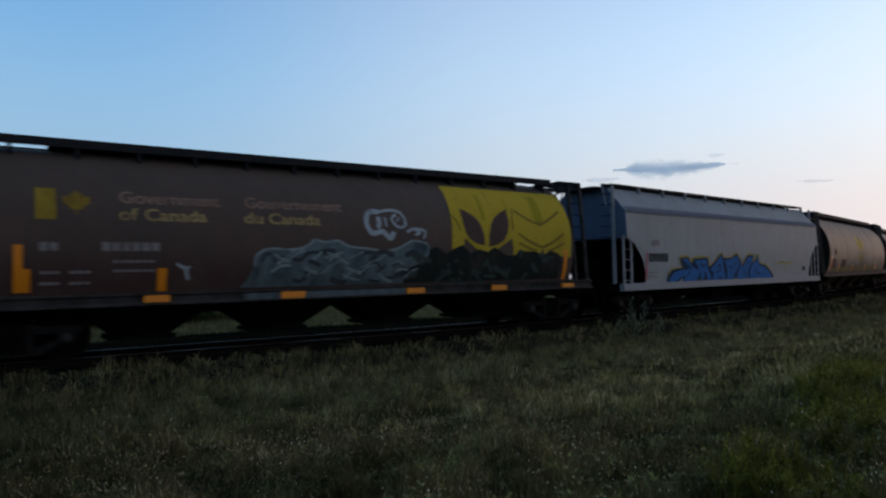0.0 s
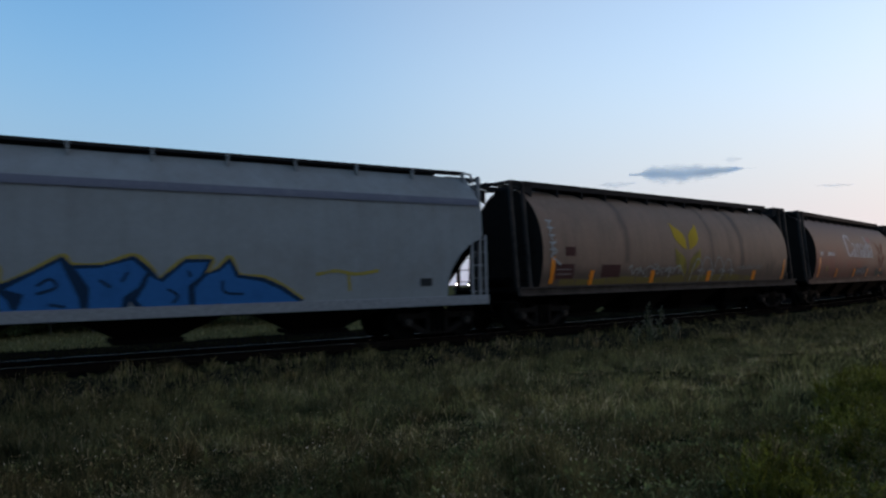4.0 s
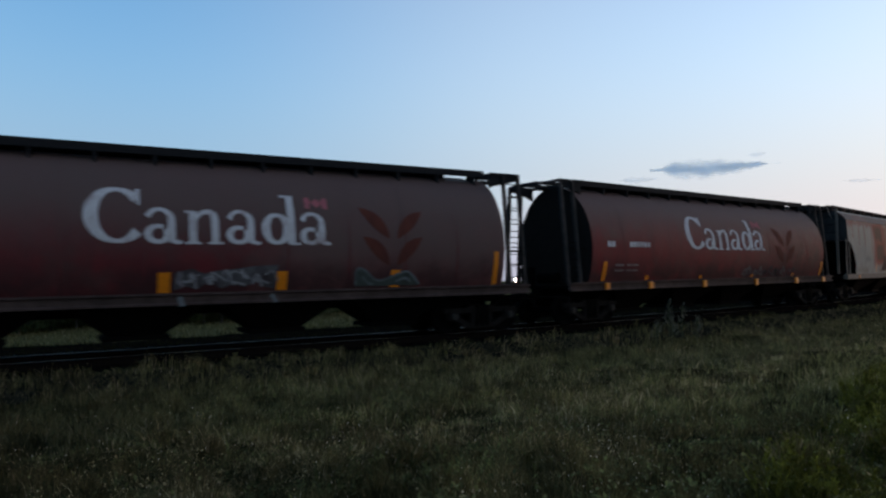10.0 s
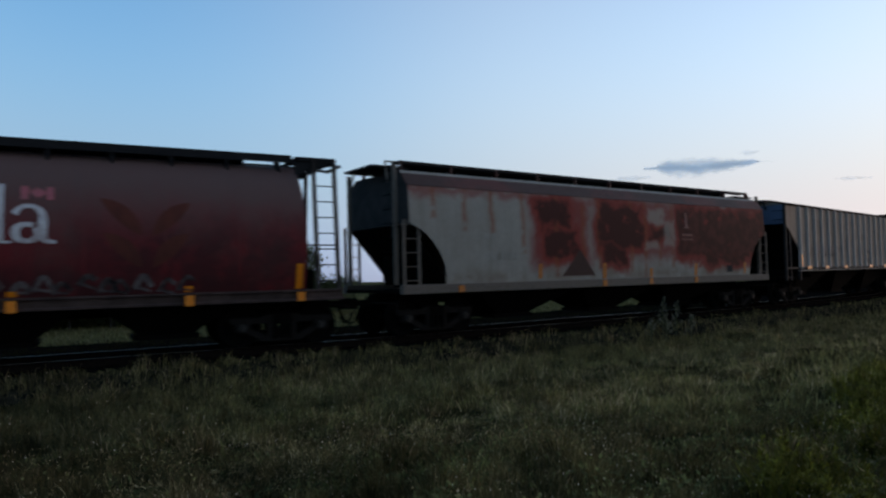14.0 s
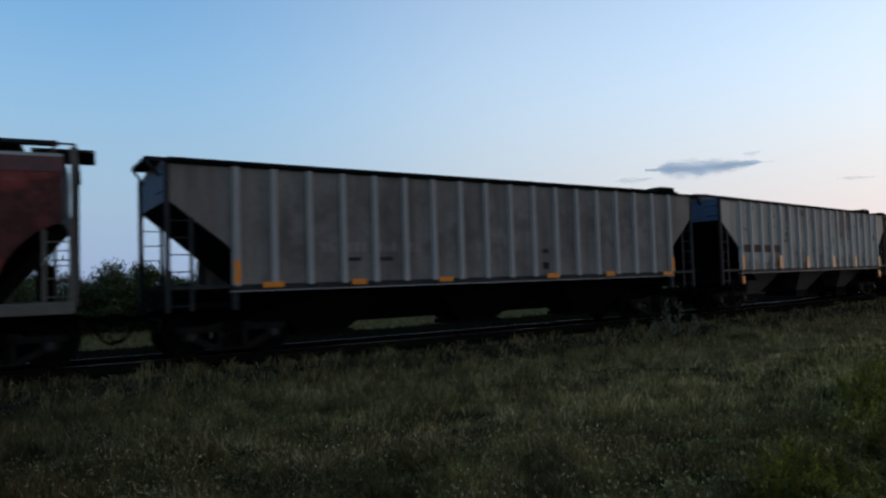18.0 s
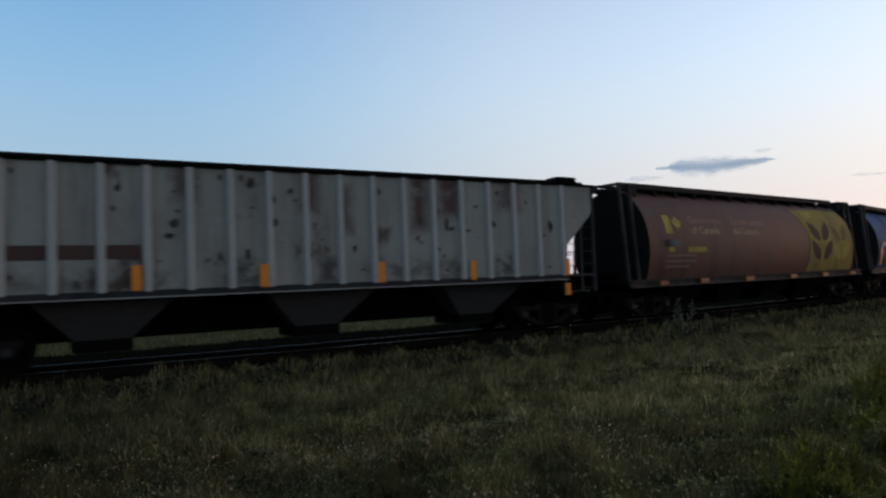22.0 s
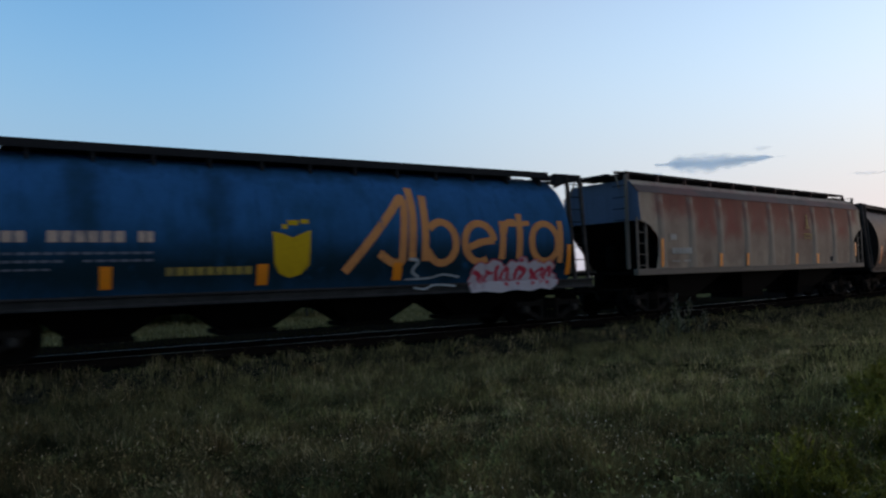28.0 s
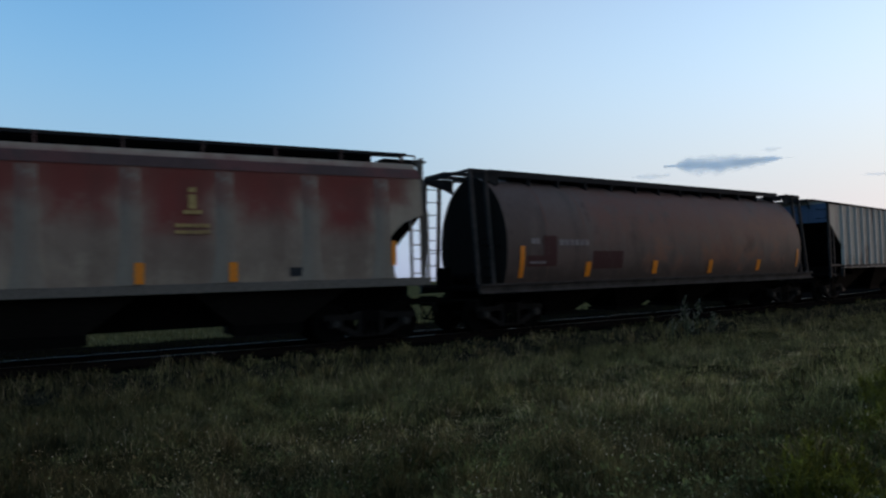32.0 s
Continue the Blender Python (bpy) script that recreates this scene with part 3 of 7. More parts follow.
def make_truck(car, x):
    t = part("truck", shared("truck_bolster", DARK, bolster), DARK, car, "cast steel two-axle truck, black with grime and painted shade")
    t.location = (x, 0, 0)
    for s in (-1, 1):
        f = part("sideframe", shared("sideframe", TRUCK, sideframe), TRUCK, t)
        f.location = (0, s * 1.0, 0)
        for e in (-1, 1):
            k = part("bearing_cap", shared("bearing_cap", CAP, bearing_cap), CAP, t, "worn steel axle bearing cap")
            k.location = (e * AXLE_X, s * 1.14, WHEEL_R)
        for dx in (-0.16, 0.0, 0.16):
            g = part("spring", shared("spring", DARK, springs), DARK, t)
            g.location = (dx, s * 1.06, 0)
    for s in (-1, 1):
        w = part("wheelset", WHEEL_MESH, HOPPER, t, "steel wheelset with bright worn treads")
        w.location = (s * AXLE_X, 0, WHEEL_R)
        WHEELSETS.append((w, s * AXLE_X))
    return t


WHEEL_MESH = mesh_from(make_wheel_mesh(), "wheelset", HOPPER, True)


def funnel(top, bot, zt, zb, yt, yb):
    def draw(bm):
        a = [bm.verts.new((x, y, zt)) for x, y in ((-top, -yt), (top, -yt), (top, yt), (-top, yt))]
        b = [bm.verts.new((x, y, zb)) for x, y in ((-bot, -yb), (bot, -yb), (bot, yb), (-bot, yb))]
        for i in range(4):
            bm.faces.new((a[i], a[(i + 1) % 4], b[(i + 1) % 4], b[i]))
        bm.faces.new(b)
        bm.faces.new(a[::-1])
        box(bm, -bot - 0.12, bot + 0.12, -yb - 0.05, yb + 0.05, zb - 0.10, zb)
    return draw


def half_tank(z):
    """Half width of the round car at a height."""
    q = (z - 2.3) / (1.95 if z > 2.3 else 2.1)
    return 1.55 * math.sqrt(max(0.0, 1 - q * q))


def bulge(band):
    """Half width of a bulged car whose roof bends in above the height band."""
    def half(z):
        if z < band:
            return 1.60 - 0.05 * ((z - 2.4) / 1.2) ** 2
        return max(0.55, 1.54 - (z - band) * 0.85)
    return half


def drawbar(bm):
    box(bm, -0.1, 0.1, -0.14, 0.14, 0.72, 1.0)
    box(bm, 0.1, 0.62, -0.09, 0.09, 0.78, 0.94)
    slab(bm, [(0.58, -0.16), (0.86, -0.17), (0.90, -0.05), (0.74, 0.0), (0.86, 0.12), (0.72, 0.18), (0.58, 0.1)], "z", 0.72, 0.99)


def hose(bm):
    pts = [(0.28, -0.32, 0.80), (0.36, -0.33, 0.62), (0.48, -0.30, 0.44), (0.62, -0.24, 0.36), (0.76, -0.16, 0.40), (0.86, -0.08, 0.52)]
    for a, b in zip(pts, pts[1:]):
        rod(bm, a, b, 0.028, 8)


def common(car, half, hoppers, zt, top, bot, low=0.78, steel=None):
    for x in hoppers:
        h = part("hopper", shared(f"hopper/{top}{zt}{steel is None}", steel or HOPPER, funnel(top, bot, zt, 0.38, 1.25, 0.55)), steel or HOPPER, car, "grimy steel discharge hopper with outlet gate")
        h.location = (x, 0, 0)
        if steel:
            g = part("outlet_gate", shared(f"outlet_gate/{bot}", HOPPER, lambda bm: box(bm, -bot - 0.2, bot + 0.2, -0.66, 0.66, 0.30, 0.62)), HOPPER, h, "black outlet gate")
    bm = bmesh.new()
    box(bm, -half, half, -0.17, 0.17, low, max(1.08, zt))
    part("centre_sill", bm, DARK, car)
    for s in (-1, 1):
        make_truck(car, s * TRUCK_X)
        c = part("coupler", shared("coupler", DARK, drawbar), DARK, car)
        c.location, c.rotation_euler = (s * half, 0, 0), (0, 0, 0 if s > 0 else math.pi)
        c = part("air_hose", shared("air_hose", DARK, hose, True), DARK, car, "black rubber brake hose")
        c.location, c.rotation_euler = (s * half, 0, 0), (0, 0, 0 if s > 0 else math.pi)
        bm = bmesh.new()
        rod(bm, (s * (half + 0.1), -1.45, 0.86), (s * (half + 0.1), 0.1, 0.86), 0.016, 6)
        rod(bm, (s * (half + 0.1), -1.45, 0.86), (s * (half + 0.16), -1.5, 0.62), 0.016, 6)
        part("uncoupling_lever", bm, TRUCK, car)


def ladder(car, x0, x1, y, z0, z1, n, mat, name="ladder", rung0=None):
    bm = bmesh.new()
    for x in (x0, x1):
        box(bm, x - 0.035, x + 0.035, y - 0.02, y + 0.02, z0, z1)
    lad = part(name, bm, mat, car)
    ra = z0 + 0.12 if rung0 is None else rung0
    for k in range(n):
        z = ra + (z1 - 0.12 - ra) * k / max(1, n - 1)
        bm = bmesh.new()
        rod(bm, (x0, y, z), (x1, y, z), 0.014, 6)
        part("rung", bm, mat, lad)
    return lad


def side_tabs(car, half, tabs, tape=None, lift=0.014):
    """Reflective tape: x0, x1, z0, z1 of each strip; strips below the floor lie on the sill."""
    for x0, x1, z0, z1 in tabs:
        bm = bmesh.new()
        if z1 < 1.3:
            box(bm, x0, x1, -1.60, -1.585 + 0.05, z0, z1)
        else:
            rows = [[bm.verts.new((x, -half(z) - lift, z)) for x in (x0, x1)] for z in np.linspace(z0, z1, 6)]
            for a, b in zip(rows, rows[1:]):
                bm.faces.new((a[0], a[1], b[1], b[0]))
        part("reflector", bm, tape or ORANGE, car, "orange reflective tape")


def lofted(bm, half, zs, xs, yshift=0.0):
    """A shell with the width half(z) at each height, between the stations xs, closed over the top."""
    ring = [(-half(z), z) for z in zs] + [(half(z), z) for z in reversed(zs)]
    rows = [[bm.verts.new((x, y, z)) for y, z in ring] for x in xs]
    for a, b in zip(rows, rows[1:]):
        for k in range(len(ring) - 1):
            bm.faces.new((a[k], a[k + 1], b[k + 1], b[k]))
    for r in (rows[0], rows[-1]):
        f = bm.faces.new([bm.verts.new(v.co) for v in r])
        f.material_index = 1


def make_round_car(label, body_mat, sill_mat=SILL, half=8.27, tabs=(), tape=None, group="hopper cars of the train"):
    car = tagged(new("covered_hopper_car"), label, "freight car", group)
    bm = bmesh.new()
    zs = [1.12 + (4.25 - 1.12) * (1 - math.cos(math.pi * i / 30)) / 2 for i in range(31)]
    lofted(bm, half_tank, zs, [-7.4 + 14.8 * i / 10 for i in range(11)])
    # end caps are near black instead of body paint: their shade is painted
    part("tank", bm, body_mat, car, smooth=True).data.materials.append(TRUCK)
    for i in range(1, 10):
        def band(bm):
            pts = [(-half_tank(z) - 0.008, z) for z in zs[2:-2]]
            rows = [[bm.verts.new((x, y, z)) for y, z in pts] for x in (-0.025, 0.025)]
            for k in range(len(pts) - 1):
                bm.faces.new((rows[0][k], rows[0][k + 1], rows[1][k + 1], rows[1][k]))
        w = part("weld_seam", shared("weld_seam", body_mat, band, True), body_mat, car)
        w.location = (-7.4 + 1.48 * i, 0, 0)
    for s in (-1, 1):
        bm = bmesh.new()
        slab(bm, [(s * 1.38, 1.02), (s * 1.52, 1.02), (s * 1.52, 1.06), (s * 1.44, 1.07), (s * 1.44, 1.22), (s * 1.52, 1.23), (s * 1.52, 1.27), (s * 1.30, 1.27)], "x", -half, half)
        part("side_sill", bm, sill_mat, car)
    # roof walk, hatch trough and end platforms
    for s in (-1, 1):
        bm = bmesh.new()
        box(bm, -7.3, 7.3, s * 0.55 - 0.2, s * 0.55 + 0.2, 4.33, 4.37)
        box(bm, -7.3, 7.3, s * 0.75 - 0.015, s * 0.75 + 0.015, 4.24, 4.42)
        for i in range(13):
            x = -7.0 + 14 * i / 12
            box(bm, x - 0.03, x + 0.03, s * 0.55 - 0.2, s * 0.55 + 0.18, 4.0, 4.33)
        part("running_board", bm, BOARD, car, "dark steel grating roof walk")
    bm = bmesh.new()
    box(bm, -6.3, 6.3, -0.3, 0.3, 4.2, 4.40)
    part("hatch_trough", bm, DARK, car, bevel=0.02)
    for e in (-1, 1):
        for y in (-1.04, -0.36, 0.34, 1.02):
            bm = bmesh.new()
            box(bm, *sorted((e * 7.3, e * (half - 0.02))), y - 0.06, y + 0.06, 4.25, 4.34)
            part("platform_plank", bm, BOARD, car)
        bm = bmesh.new()
        box(bm, *sorted((e * (half - 0.06), e * half)), -1.1, 1.1, 4.25, 4.33)
        box(bm, *sorted((e * 7.3, e * 7.36)), -1.1, 1.1, 4.25, 4.33)
        beam(bm, (e * half, -0.45, 4.30), (e * (half + 0.32), -0.45, 4.27), 0.05)
        beam(bm, (e * half, 0.45, 4.30), (e * (half + 0.32), 0.45, 4.27), 0.05)
        beam(bm, (e * (half + 0.32), -0.5, 4.27), (e * (half + 0.32), 0.5, 4.27), 0.06)
        part("end_platform_frame", bm, BOARD, car)
        for s in (-1, 1):
            for dx in (0.05, 0.55):
                bm = bmesh.new()
                beam(bm, (e * (half - dx), s * 1.32, 1.27), (e * (half - dx), s * 1.08, 4.30), 0.10, 0.08, (1, 0, 0))
                part("end_post", bm, SILL, car)
            # a full ladder stands at the right end of each side, short grab irons at the other
            for z in ([1.45 + 0.37 * k for k in range(8)] if s * e < 0 else [1.45 + 0.25 * k for k in range(5)]):
                y = s * (1.32 - 0.24 * (z - 1.27) / 3.03)
                bm = bmesh.new()
                rod(bm, (e * (half - 0.05), y, z), (e * (half - 0.55), y, z), 0.016, 6)
                part("rung", bm, DARK, car)
        for s in (-1, 1):
            bm = bmesh.new()
            slab(bm, [(e * 7.3, 3.92), (e * 7.62, 4.05), (e * (half - 0.1), 4.16), (e * (half - 0.1), 4.25), (e * 7.3, 4.25)], "y", s * 0.98, s * 1.06)
            part("platform_gusset", bm, BOARD, car)
            bm = bmesh.new()
            rod(bm, (e * 7.35, s * 1.24, 2.28), (e * (half - 0.02), s * 1.24, 2.28), 0.018, 6)
            part("handrail", bm, DARK, car)
        bm = bmesh.new()
        rod(bm, (e * 7.75, -0.45, 1.42), (e * 7.75, 0.3, 1.42), 0.16, 12)
        box(bm, *sorted((e * 7.95, e * 8.15)), 0.3, 0.75, 1.18, 1.75)
        part("brake_gear", bm, DARK, car)
        bm = bmesh.new()
        box(bm, *sorted((e * 7.3, e * half)), -1.35, 1.35, 1.10, 1.18)
        part("end_deck", bm, DARK, car)
    common(car, half, (-4.57, -1.52, 1.52, 4.57), 1.12, 1.52, 0.55)
    side_tabs(car, half_tank, tabs, tape)
    return car


def make_bulged_car(label, body_mat, sill_mat, sill=(0.86, 1.10), band=3.52, chord=(3.50, 3.68), board=4.40, half=8.27, tabs=(), chord_mat=None, hoppers=((-3.9, 0.0, 3.9), 1.0, 1.75), gap=0.15, low=0.78, steel=None, end_mat=None, tape=None,
                    group="hopper cars of the train"):
    car = tagged(new("covered_hopper_car"), label, "freight car", group)
    wide = bulge(band)
    lo0, end = sill[1], half - 0.2
    roof = board - gap
    top = [lo0, 1.6, 1.8, 2.2, 2.6, 3.0, 3.3, band - 0.01, band + 0.01, band + 0.08, band + 0.2, roof - 0.1, roof - 0.04, roof]
    cut = lambda x: lo0 + (float(np.interp(abs(x), (7.0, 7.12, 7.35, 7.65, end), (0.40, 0.72, 1.05, 1.32, 1.52))) if abs(x) > 6.995 else 0.0)
    xs = sorted(e * x for e in (-1, 1) for x in [6.98 * i / 20 for i in range(1, 21)] + [7.0, 7.06, 7.12, 7.22, 7.35, 7.5, 7.65, 7.85, end])
    bm = bmesh.new()

    def ring(x):
        zs = [max(z, cut(x) + 0.02 * i) for i, z in enumerate(top)]
        return [(x, -wide(z), z) for z in zs] + [(x, wide(z), z) for z in reversed(zs)]
    rows = [[bm.verts.new(v) for v in ring(x)] for x in xs]
    for a, b in zip(rows, rows[1:]):
        for k in range(len(a) - 1):
            bm.faces.new((a[k], a[k + 1], b[k + 1], b[k]))
    part("body_shell", bm, body_mat, car, smooth=True)
    for x in (xs[0], xs[-1]):
        bm = bmesh.new()
        bm.faces.new([bm.verts.new(v) for v in ring(x)])
        part("end_wall", bm, end_mat or body_mat, car)
    # slope sheets are near black, the shade beneath the ends painted in
    for e in (-1, 1):
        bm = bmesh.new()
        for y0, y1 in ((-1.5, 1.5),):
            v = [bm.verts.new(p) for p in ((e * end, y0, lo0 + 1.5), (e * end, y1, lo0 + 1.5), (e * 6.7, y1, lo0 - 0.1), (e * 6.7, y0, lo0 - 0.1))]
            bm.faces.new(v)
        part("slope_sheet", bm, DARK, car, "sloping end sheet, its shade put into a near-black colour")
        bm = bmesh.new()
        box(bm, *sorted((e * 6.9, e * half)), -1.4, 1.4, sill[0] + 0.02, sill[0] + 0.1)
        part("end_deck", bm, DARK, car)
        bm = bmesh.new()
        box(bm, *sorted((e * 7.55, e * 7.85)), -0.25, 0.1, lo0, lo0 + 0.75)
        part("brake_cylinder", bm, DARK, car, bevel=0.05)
        for s in (-1, 1):
            ladder(car, e * (half - 0.06), e * (half - 0.5), s * 1.54, lo0 - 0.02, lo0 + 1.6, 5, sill_mat)
            bm = bmesh.new()
            beam(bm, (e * (half - 0.03), s * 1.2, lo0), (e * (half - 0.03), s * 1.2, board - 0.15), 0.09, 0.09, (1, 0, 0))
            part("end_post", bm, sill_mat, car)
        for k in range(9):
            bm = bmesh.new()
            rod(bm, (e * (half + 0.05), -1.2, lo0 + 0.1 + 0.36 * k), (e * (half + 0.05), -0.75, lo0 + 0.1 + 0.36 * k), 0.014, 6)
            part("rung", bm, DARK, car)
        bm = bmesh.new()
        box(bm, *sorted((e * 7.5, e * (half + 0.35))), -0.75, 0.75, board - 0.17, board - 0.11)
        part("end_platform", bm, BOARD, car)
        for y in (-0.8, 0.8):
            bm = bmesh.new()
            beam(bm, (e * (half - 0.7), y, board), (e * half, y, board - 0.02), 0.04)
            beam(bm, (e * half, y, board - 0.02), (e * (half + 0.04), y * 1.25, band + 0.15), 0.04)
            part("grab_rail", bm, sill_mat, car)
    for s in (-1, 1):
        bm = bmesh.new()
        slab(bm, [(s * 1.40, sill[0]), (s * 1.58, sill[0]), (s * 1.58, sill[1]), (s * 1.40, sill[1])], "x", -half, half)
        part("side_sill", bm, sill_mat, car, bevel=0.012)
        bm = bmesh.new()
        z0, z1 = chord
        k = 3 if z1 - z0 < 0.25 else 1
        for i in range(k):
            a = z0 + (z1 - z0) * i / k
            b = a + (z1 - z0) / k * (0.7 if k > 1 else 1.0)
            slab(bm, [(s * (wide(a) - 0.03), a), (s * (wide(a) + 0.025), a), (s * (wide(b) + 0.03), b), (s * (wide(b) - 0.03), b)], "x", -half + 0.19, half - 0.19)
        part("top_chord", bm, chord_mat or body_mat, car)
        bm = bmesh.new()
        box(bm, -half + 0.3, half - 0.3, s * 0.78 - 0.16, s * 0.78 + 0.16, board - 0.05, board - 0.01)
        box(bm, -half + 0.3, half - 0.3, s * 0.95 - 0.012, s * 0.95 + 0.012, board - 0.07, board + 0.01)
        part("running_board", bm, BOARD, car, "dark steel grating roof walk")
        for i in range(11):
            x = -7.9 + 15.8 * i / 10
            bm = bmesh.new()
            beam(bm, (x, s * 0.98, roof - 0.15), (x, s * 0.95, board - 0.02), 0.11, 0.05, (1, 0, 0))
            part("walk_bracket", bm, chord_mat or body_mat, car)
    bm = bmesh.new()
    box(bm, -7.3, 7.3, -0.5, 0.5, roof - 0.1, board + 0.06)
    part("hatch_trough", bm, DARK, car, bevel=0.03)
    common(car, half, hoppers[0], hoppers[1], hoppers[2], 0.6, low, steel)
    side_tabs(car, wide, tabs, tape, lift=0.05 if low < 0.6 else 0.014)
    return car


def make_ribbed_car(label, body_mat, sill_mat, half=8.4, tabs=(), ribs=18, steel=None, bins=((-4.6, 0.05, 4.4), 1.9, 0.62), group="hopper cars of the train"):
    car = tagged(new("covered_hopper_car"), label, "freight car", group)
    for s in (-1, 1):
        bm = bmesh.new()
        out = [(-7.02, 1.52), (7.24, 1.52), (7.30, 2.3), (half - 0.05, 3.30), (half - 0.05, 4.06), (-half + 0.05, 4.06), (-half + 0.05, 3.30), (-7.08, 2.3)]
        slab(bm, out, "y", s * 1.50, s * 1.53)
        part("side_sheet", bm, body_mat, car)
        for i in range(ribs):
            x = -6.98 + 14.18 * i / (ribs - 1)
            def rib(bm):
                slab(bm, [(-0.10, 1.50), (-0.06, 1.60), (0.06, 1.60), (0.10, 1.50)], "z", 1.5, 4.05)
            r = part("side_post", shared("side_post", sill_mat, rib), sill_mat, car)
            r.location, r.rotation_euler = (x, 0, 0), (0, 0, math.pi)
            if s > 0:
                r.rotation_euler = (0, 0, 0)
        bm = bmesh.new()
        slab(bm, [(s * 1.45, 1.40), (s * 1.56, 1.40), (s * 1.56, 1.53), (s * 1.45, 1.53)], "x", -7.1, 7.32)
        part("side_sill", bm, DARKSILL, car)
        # pale paint on the flange holds the light that catches its top
        bm = bmesh.new()
        slab(bm, [(s * 1.45, 1.375), (s * 1.60, 1.375), (s * 1.60, 1.396), (s * 1.45, 1.396)], "x", -7.1, 7.32)
        part("sill_flange", bm, RIBPALE, car, "flange under the sill, the light along it painted pale")
        bm = bmesh.new()
        slab(bm, [(s * 1.42, 4.05), (s * 1.59, 4.05), (s * 1.59, 4.10), (s * 1.42, 4.10)], "x", -half, half)
        part("top_chord", bm, DARK, car)
    bm = bmesh.new()
    slab(bm, [(-1.5, 4.08), (1.5, 4.08), (0.8, 4.20), (-0.8, 4.20)], "x", -half + 0.05, half - 0.05)
    part("roof", bm, body_mat, car)
    for s in (-1, 1):
        bm = bmesh.new()
        box(bm, -half + 0.2, half - 0.2, s * 0.65 - 0.2, s * 0.65 + 0.2, 4.27, 4.31)
        part("running_board", bm, BOARD, car)
    for e in (-1, 1):
        bm = bmesh.new()
        v = [bm.verts.new(p) for p in ((e * (half - 0.05), -1.5, 4.06), (e * (half - 0.05), 1.5, 4.06), (e * (half - 0.05), 1.5, 3.3), (e * (half - 0.05), -1.5, 3.3))]
        bm.faces.new(v)
        part("end_sheet", bm, END_SKY, car, "end sheet with the sky's reflected blue put into its paint")
        # same sheet below the end panel, blackened for the shade it lies in
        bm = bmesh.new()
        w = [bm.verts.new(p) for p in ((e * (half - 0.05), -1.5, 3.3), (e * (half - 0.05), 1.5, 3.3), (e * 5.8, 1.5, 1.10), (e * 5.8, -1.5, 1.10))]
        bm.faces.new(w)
        part("slope_sheet", bm, DARK, car, "sloping end sheet, its shade put into a near-black colour")
        # crossbeam added to block the sky where brake gear would stand
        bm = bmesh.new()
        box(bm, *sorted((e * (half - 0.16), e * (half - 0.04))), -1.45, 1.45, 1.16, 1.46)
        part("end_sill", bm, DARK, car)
        bm = bmesh.new()
        box(bm, *sorted((e * (half - 0.25), e * (half + 0.26))), -0.85, 0.85, 4.20, 4.29)
        part("end_platform", bm, BOARD, car, "dark grating platform beyond the roof end")
        for y in (-0.8, 0.8):
            bm = bmesh.new()
            beam(bm, (e * (half + 0.22), y, 4.2), (e * half, y, 3.9), 0.05)
            part("platform_bracket", bm, DARKSILL, car)
        for k in range(8):
            bm = bmesh.new()
            rod(bm, (e * (half + 0.06), -1.5, 1.3 + 0.36 * k), (e * (half + 0.06), -1.05, 1.3 + 0.36 * k), 0.014, 6)
            part("rung", bm, DARK, car)
        if e > 0:
            bm = bmesh.new()
            box(bm, half - 0.8, half - 0.05, -0.95, -0.35, 4.22, 4.42)
            part("end_hatch", bm, DARK, car, bevel=0.03)
        bm = bmesh.new()
        rod(bm, (e * 7.75, -0.35, 1.42), (e * 7.75, 0.35, 1.42), 0.17, 14)
        part("brake_cylinder", bm, DARK, car, smooth=True)
        bm = bmesh.new()
        box(bm, *sorted((e * 7.0, e * half)), -1.45, 1.45, 1.05, 1.15)
        part("end_deck", bm, DARK, car)
        for s in (-1, 1):
            ladder(car, e * (half - 0.05), e * (half - 0.5), s * 1.5, 1.0, 3.35, 7, DARKSILL)
            bm = bmesh.new()
            beam(bm, (-7.02 if e < 0 else 7.24, s * 1.5, 1.0), (-7.02 if e < 0 else 7.24, s * 1.5, 1.5), 0.12)
            beam(bm, (e * 7.0, s * 1.5, 1.5), (e * half, s * 1.5, 1.5), 0.08)
            beam(bm, (e * (half - 0.03), s * 1.5, 1.0), (e * (half - 0.03), s * 1.5, 4.05), 0.09, 0.09, (1, 0, 0))
            part("end_brace", bm, DARKSILL, car)
    common(car, half, bins[0], 1.45, bins[1], bins[2], 0.52, steel)
    side_tabs(car, lambda z: 1.60, tabs)
    return car


# ---- lettering, emblems and spray paint on the car sides ----
def ink(name, colour, worn, amount=0.5, scale=3.5):
    m, n, l, p = nodes_of(name)
    co = n.new("ShaderNodeTexCoord").outputs["Object"]
    a = tex(n, l, "ShaderNodeTexNoise", scale, co, 8, 0.7, (1, 1, 0.5))
    b = tex(n, l, "ShaderNodeTexNoise", 30.0, co, 4, 0.6)
    c = mix(n, l, ramp(n, l, a.outputs["Fac"], 0.62 - amount * 0.3, 0.85 - amount * 0.2), colour, worn)
    c = mix(n, l, ramp(n, l, b.outputs["Fac"], 0.45, 0.7), c, mix(n, l, 0.6, c, worn))
    l.new(c, p.inputs["Base Color"])
    p.inputs["Roughness"].default_value, p.inputs["Specular IOR Level"].default_value = 0.75, 0.03
    return m


INK_WHITE = ink("worn_white_lettering", (0.50, 0.47, 0.46), (0.25, 0.16, 0.15))
INK_PINK = ink("worn_flag_red", (0.42, 0.10, 0.11), (0.22, 0.10, 0.10))
INK_CREAM = ink("faded_cream_lettering", (0.36, 0.225, 0.09), (0.18, 0.10, 0.05), 0.6)
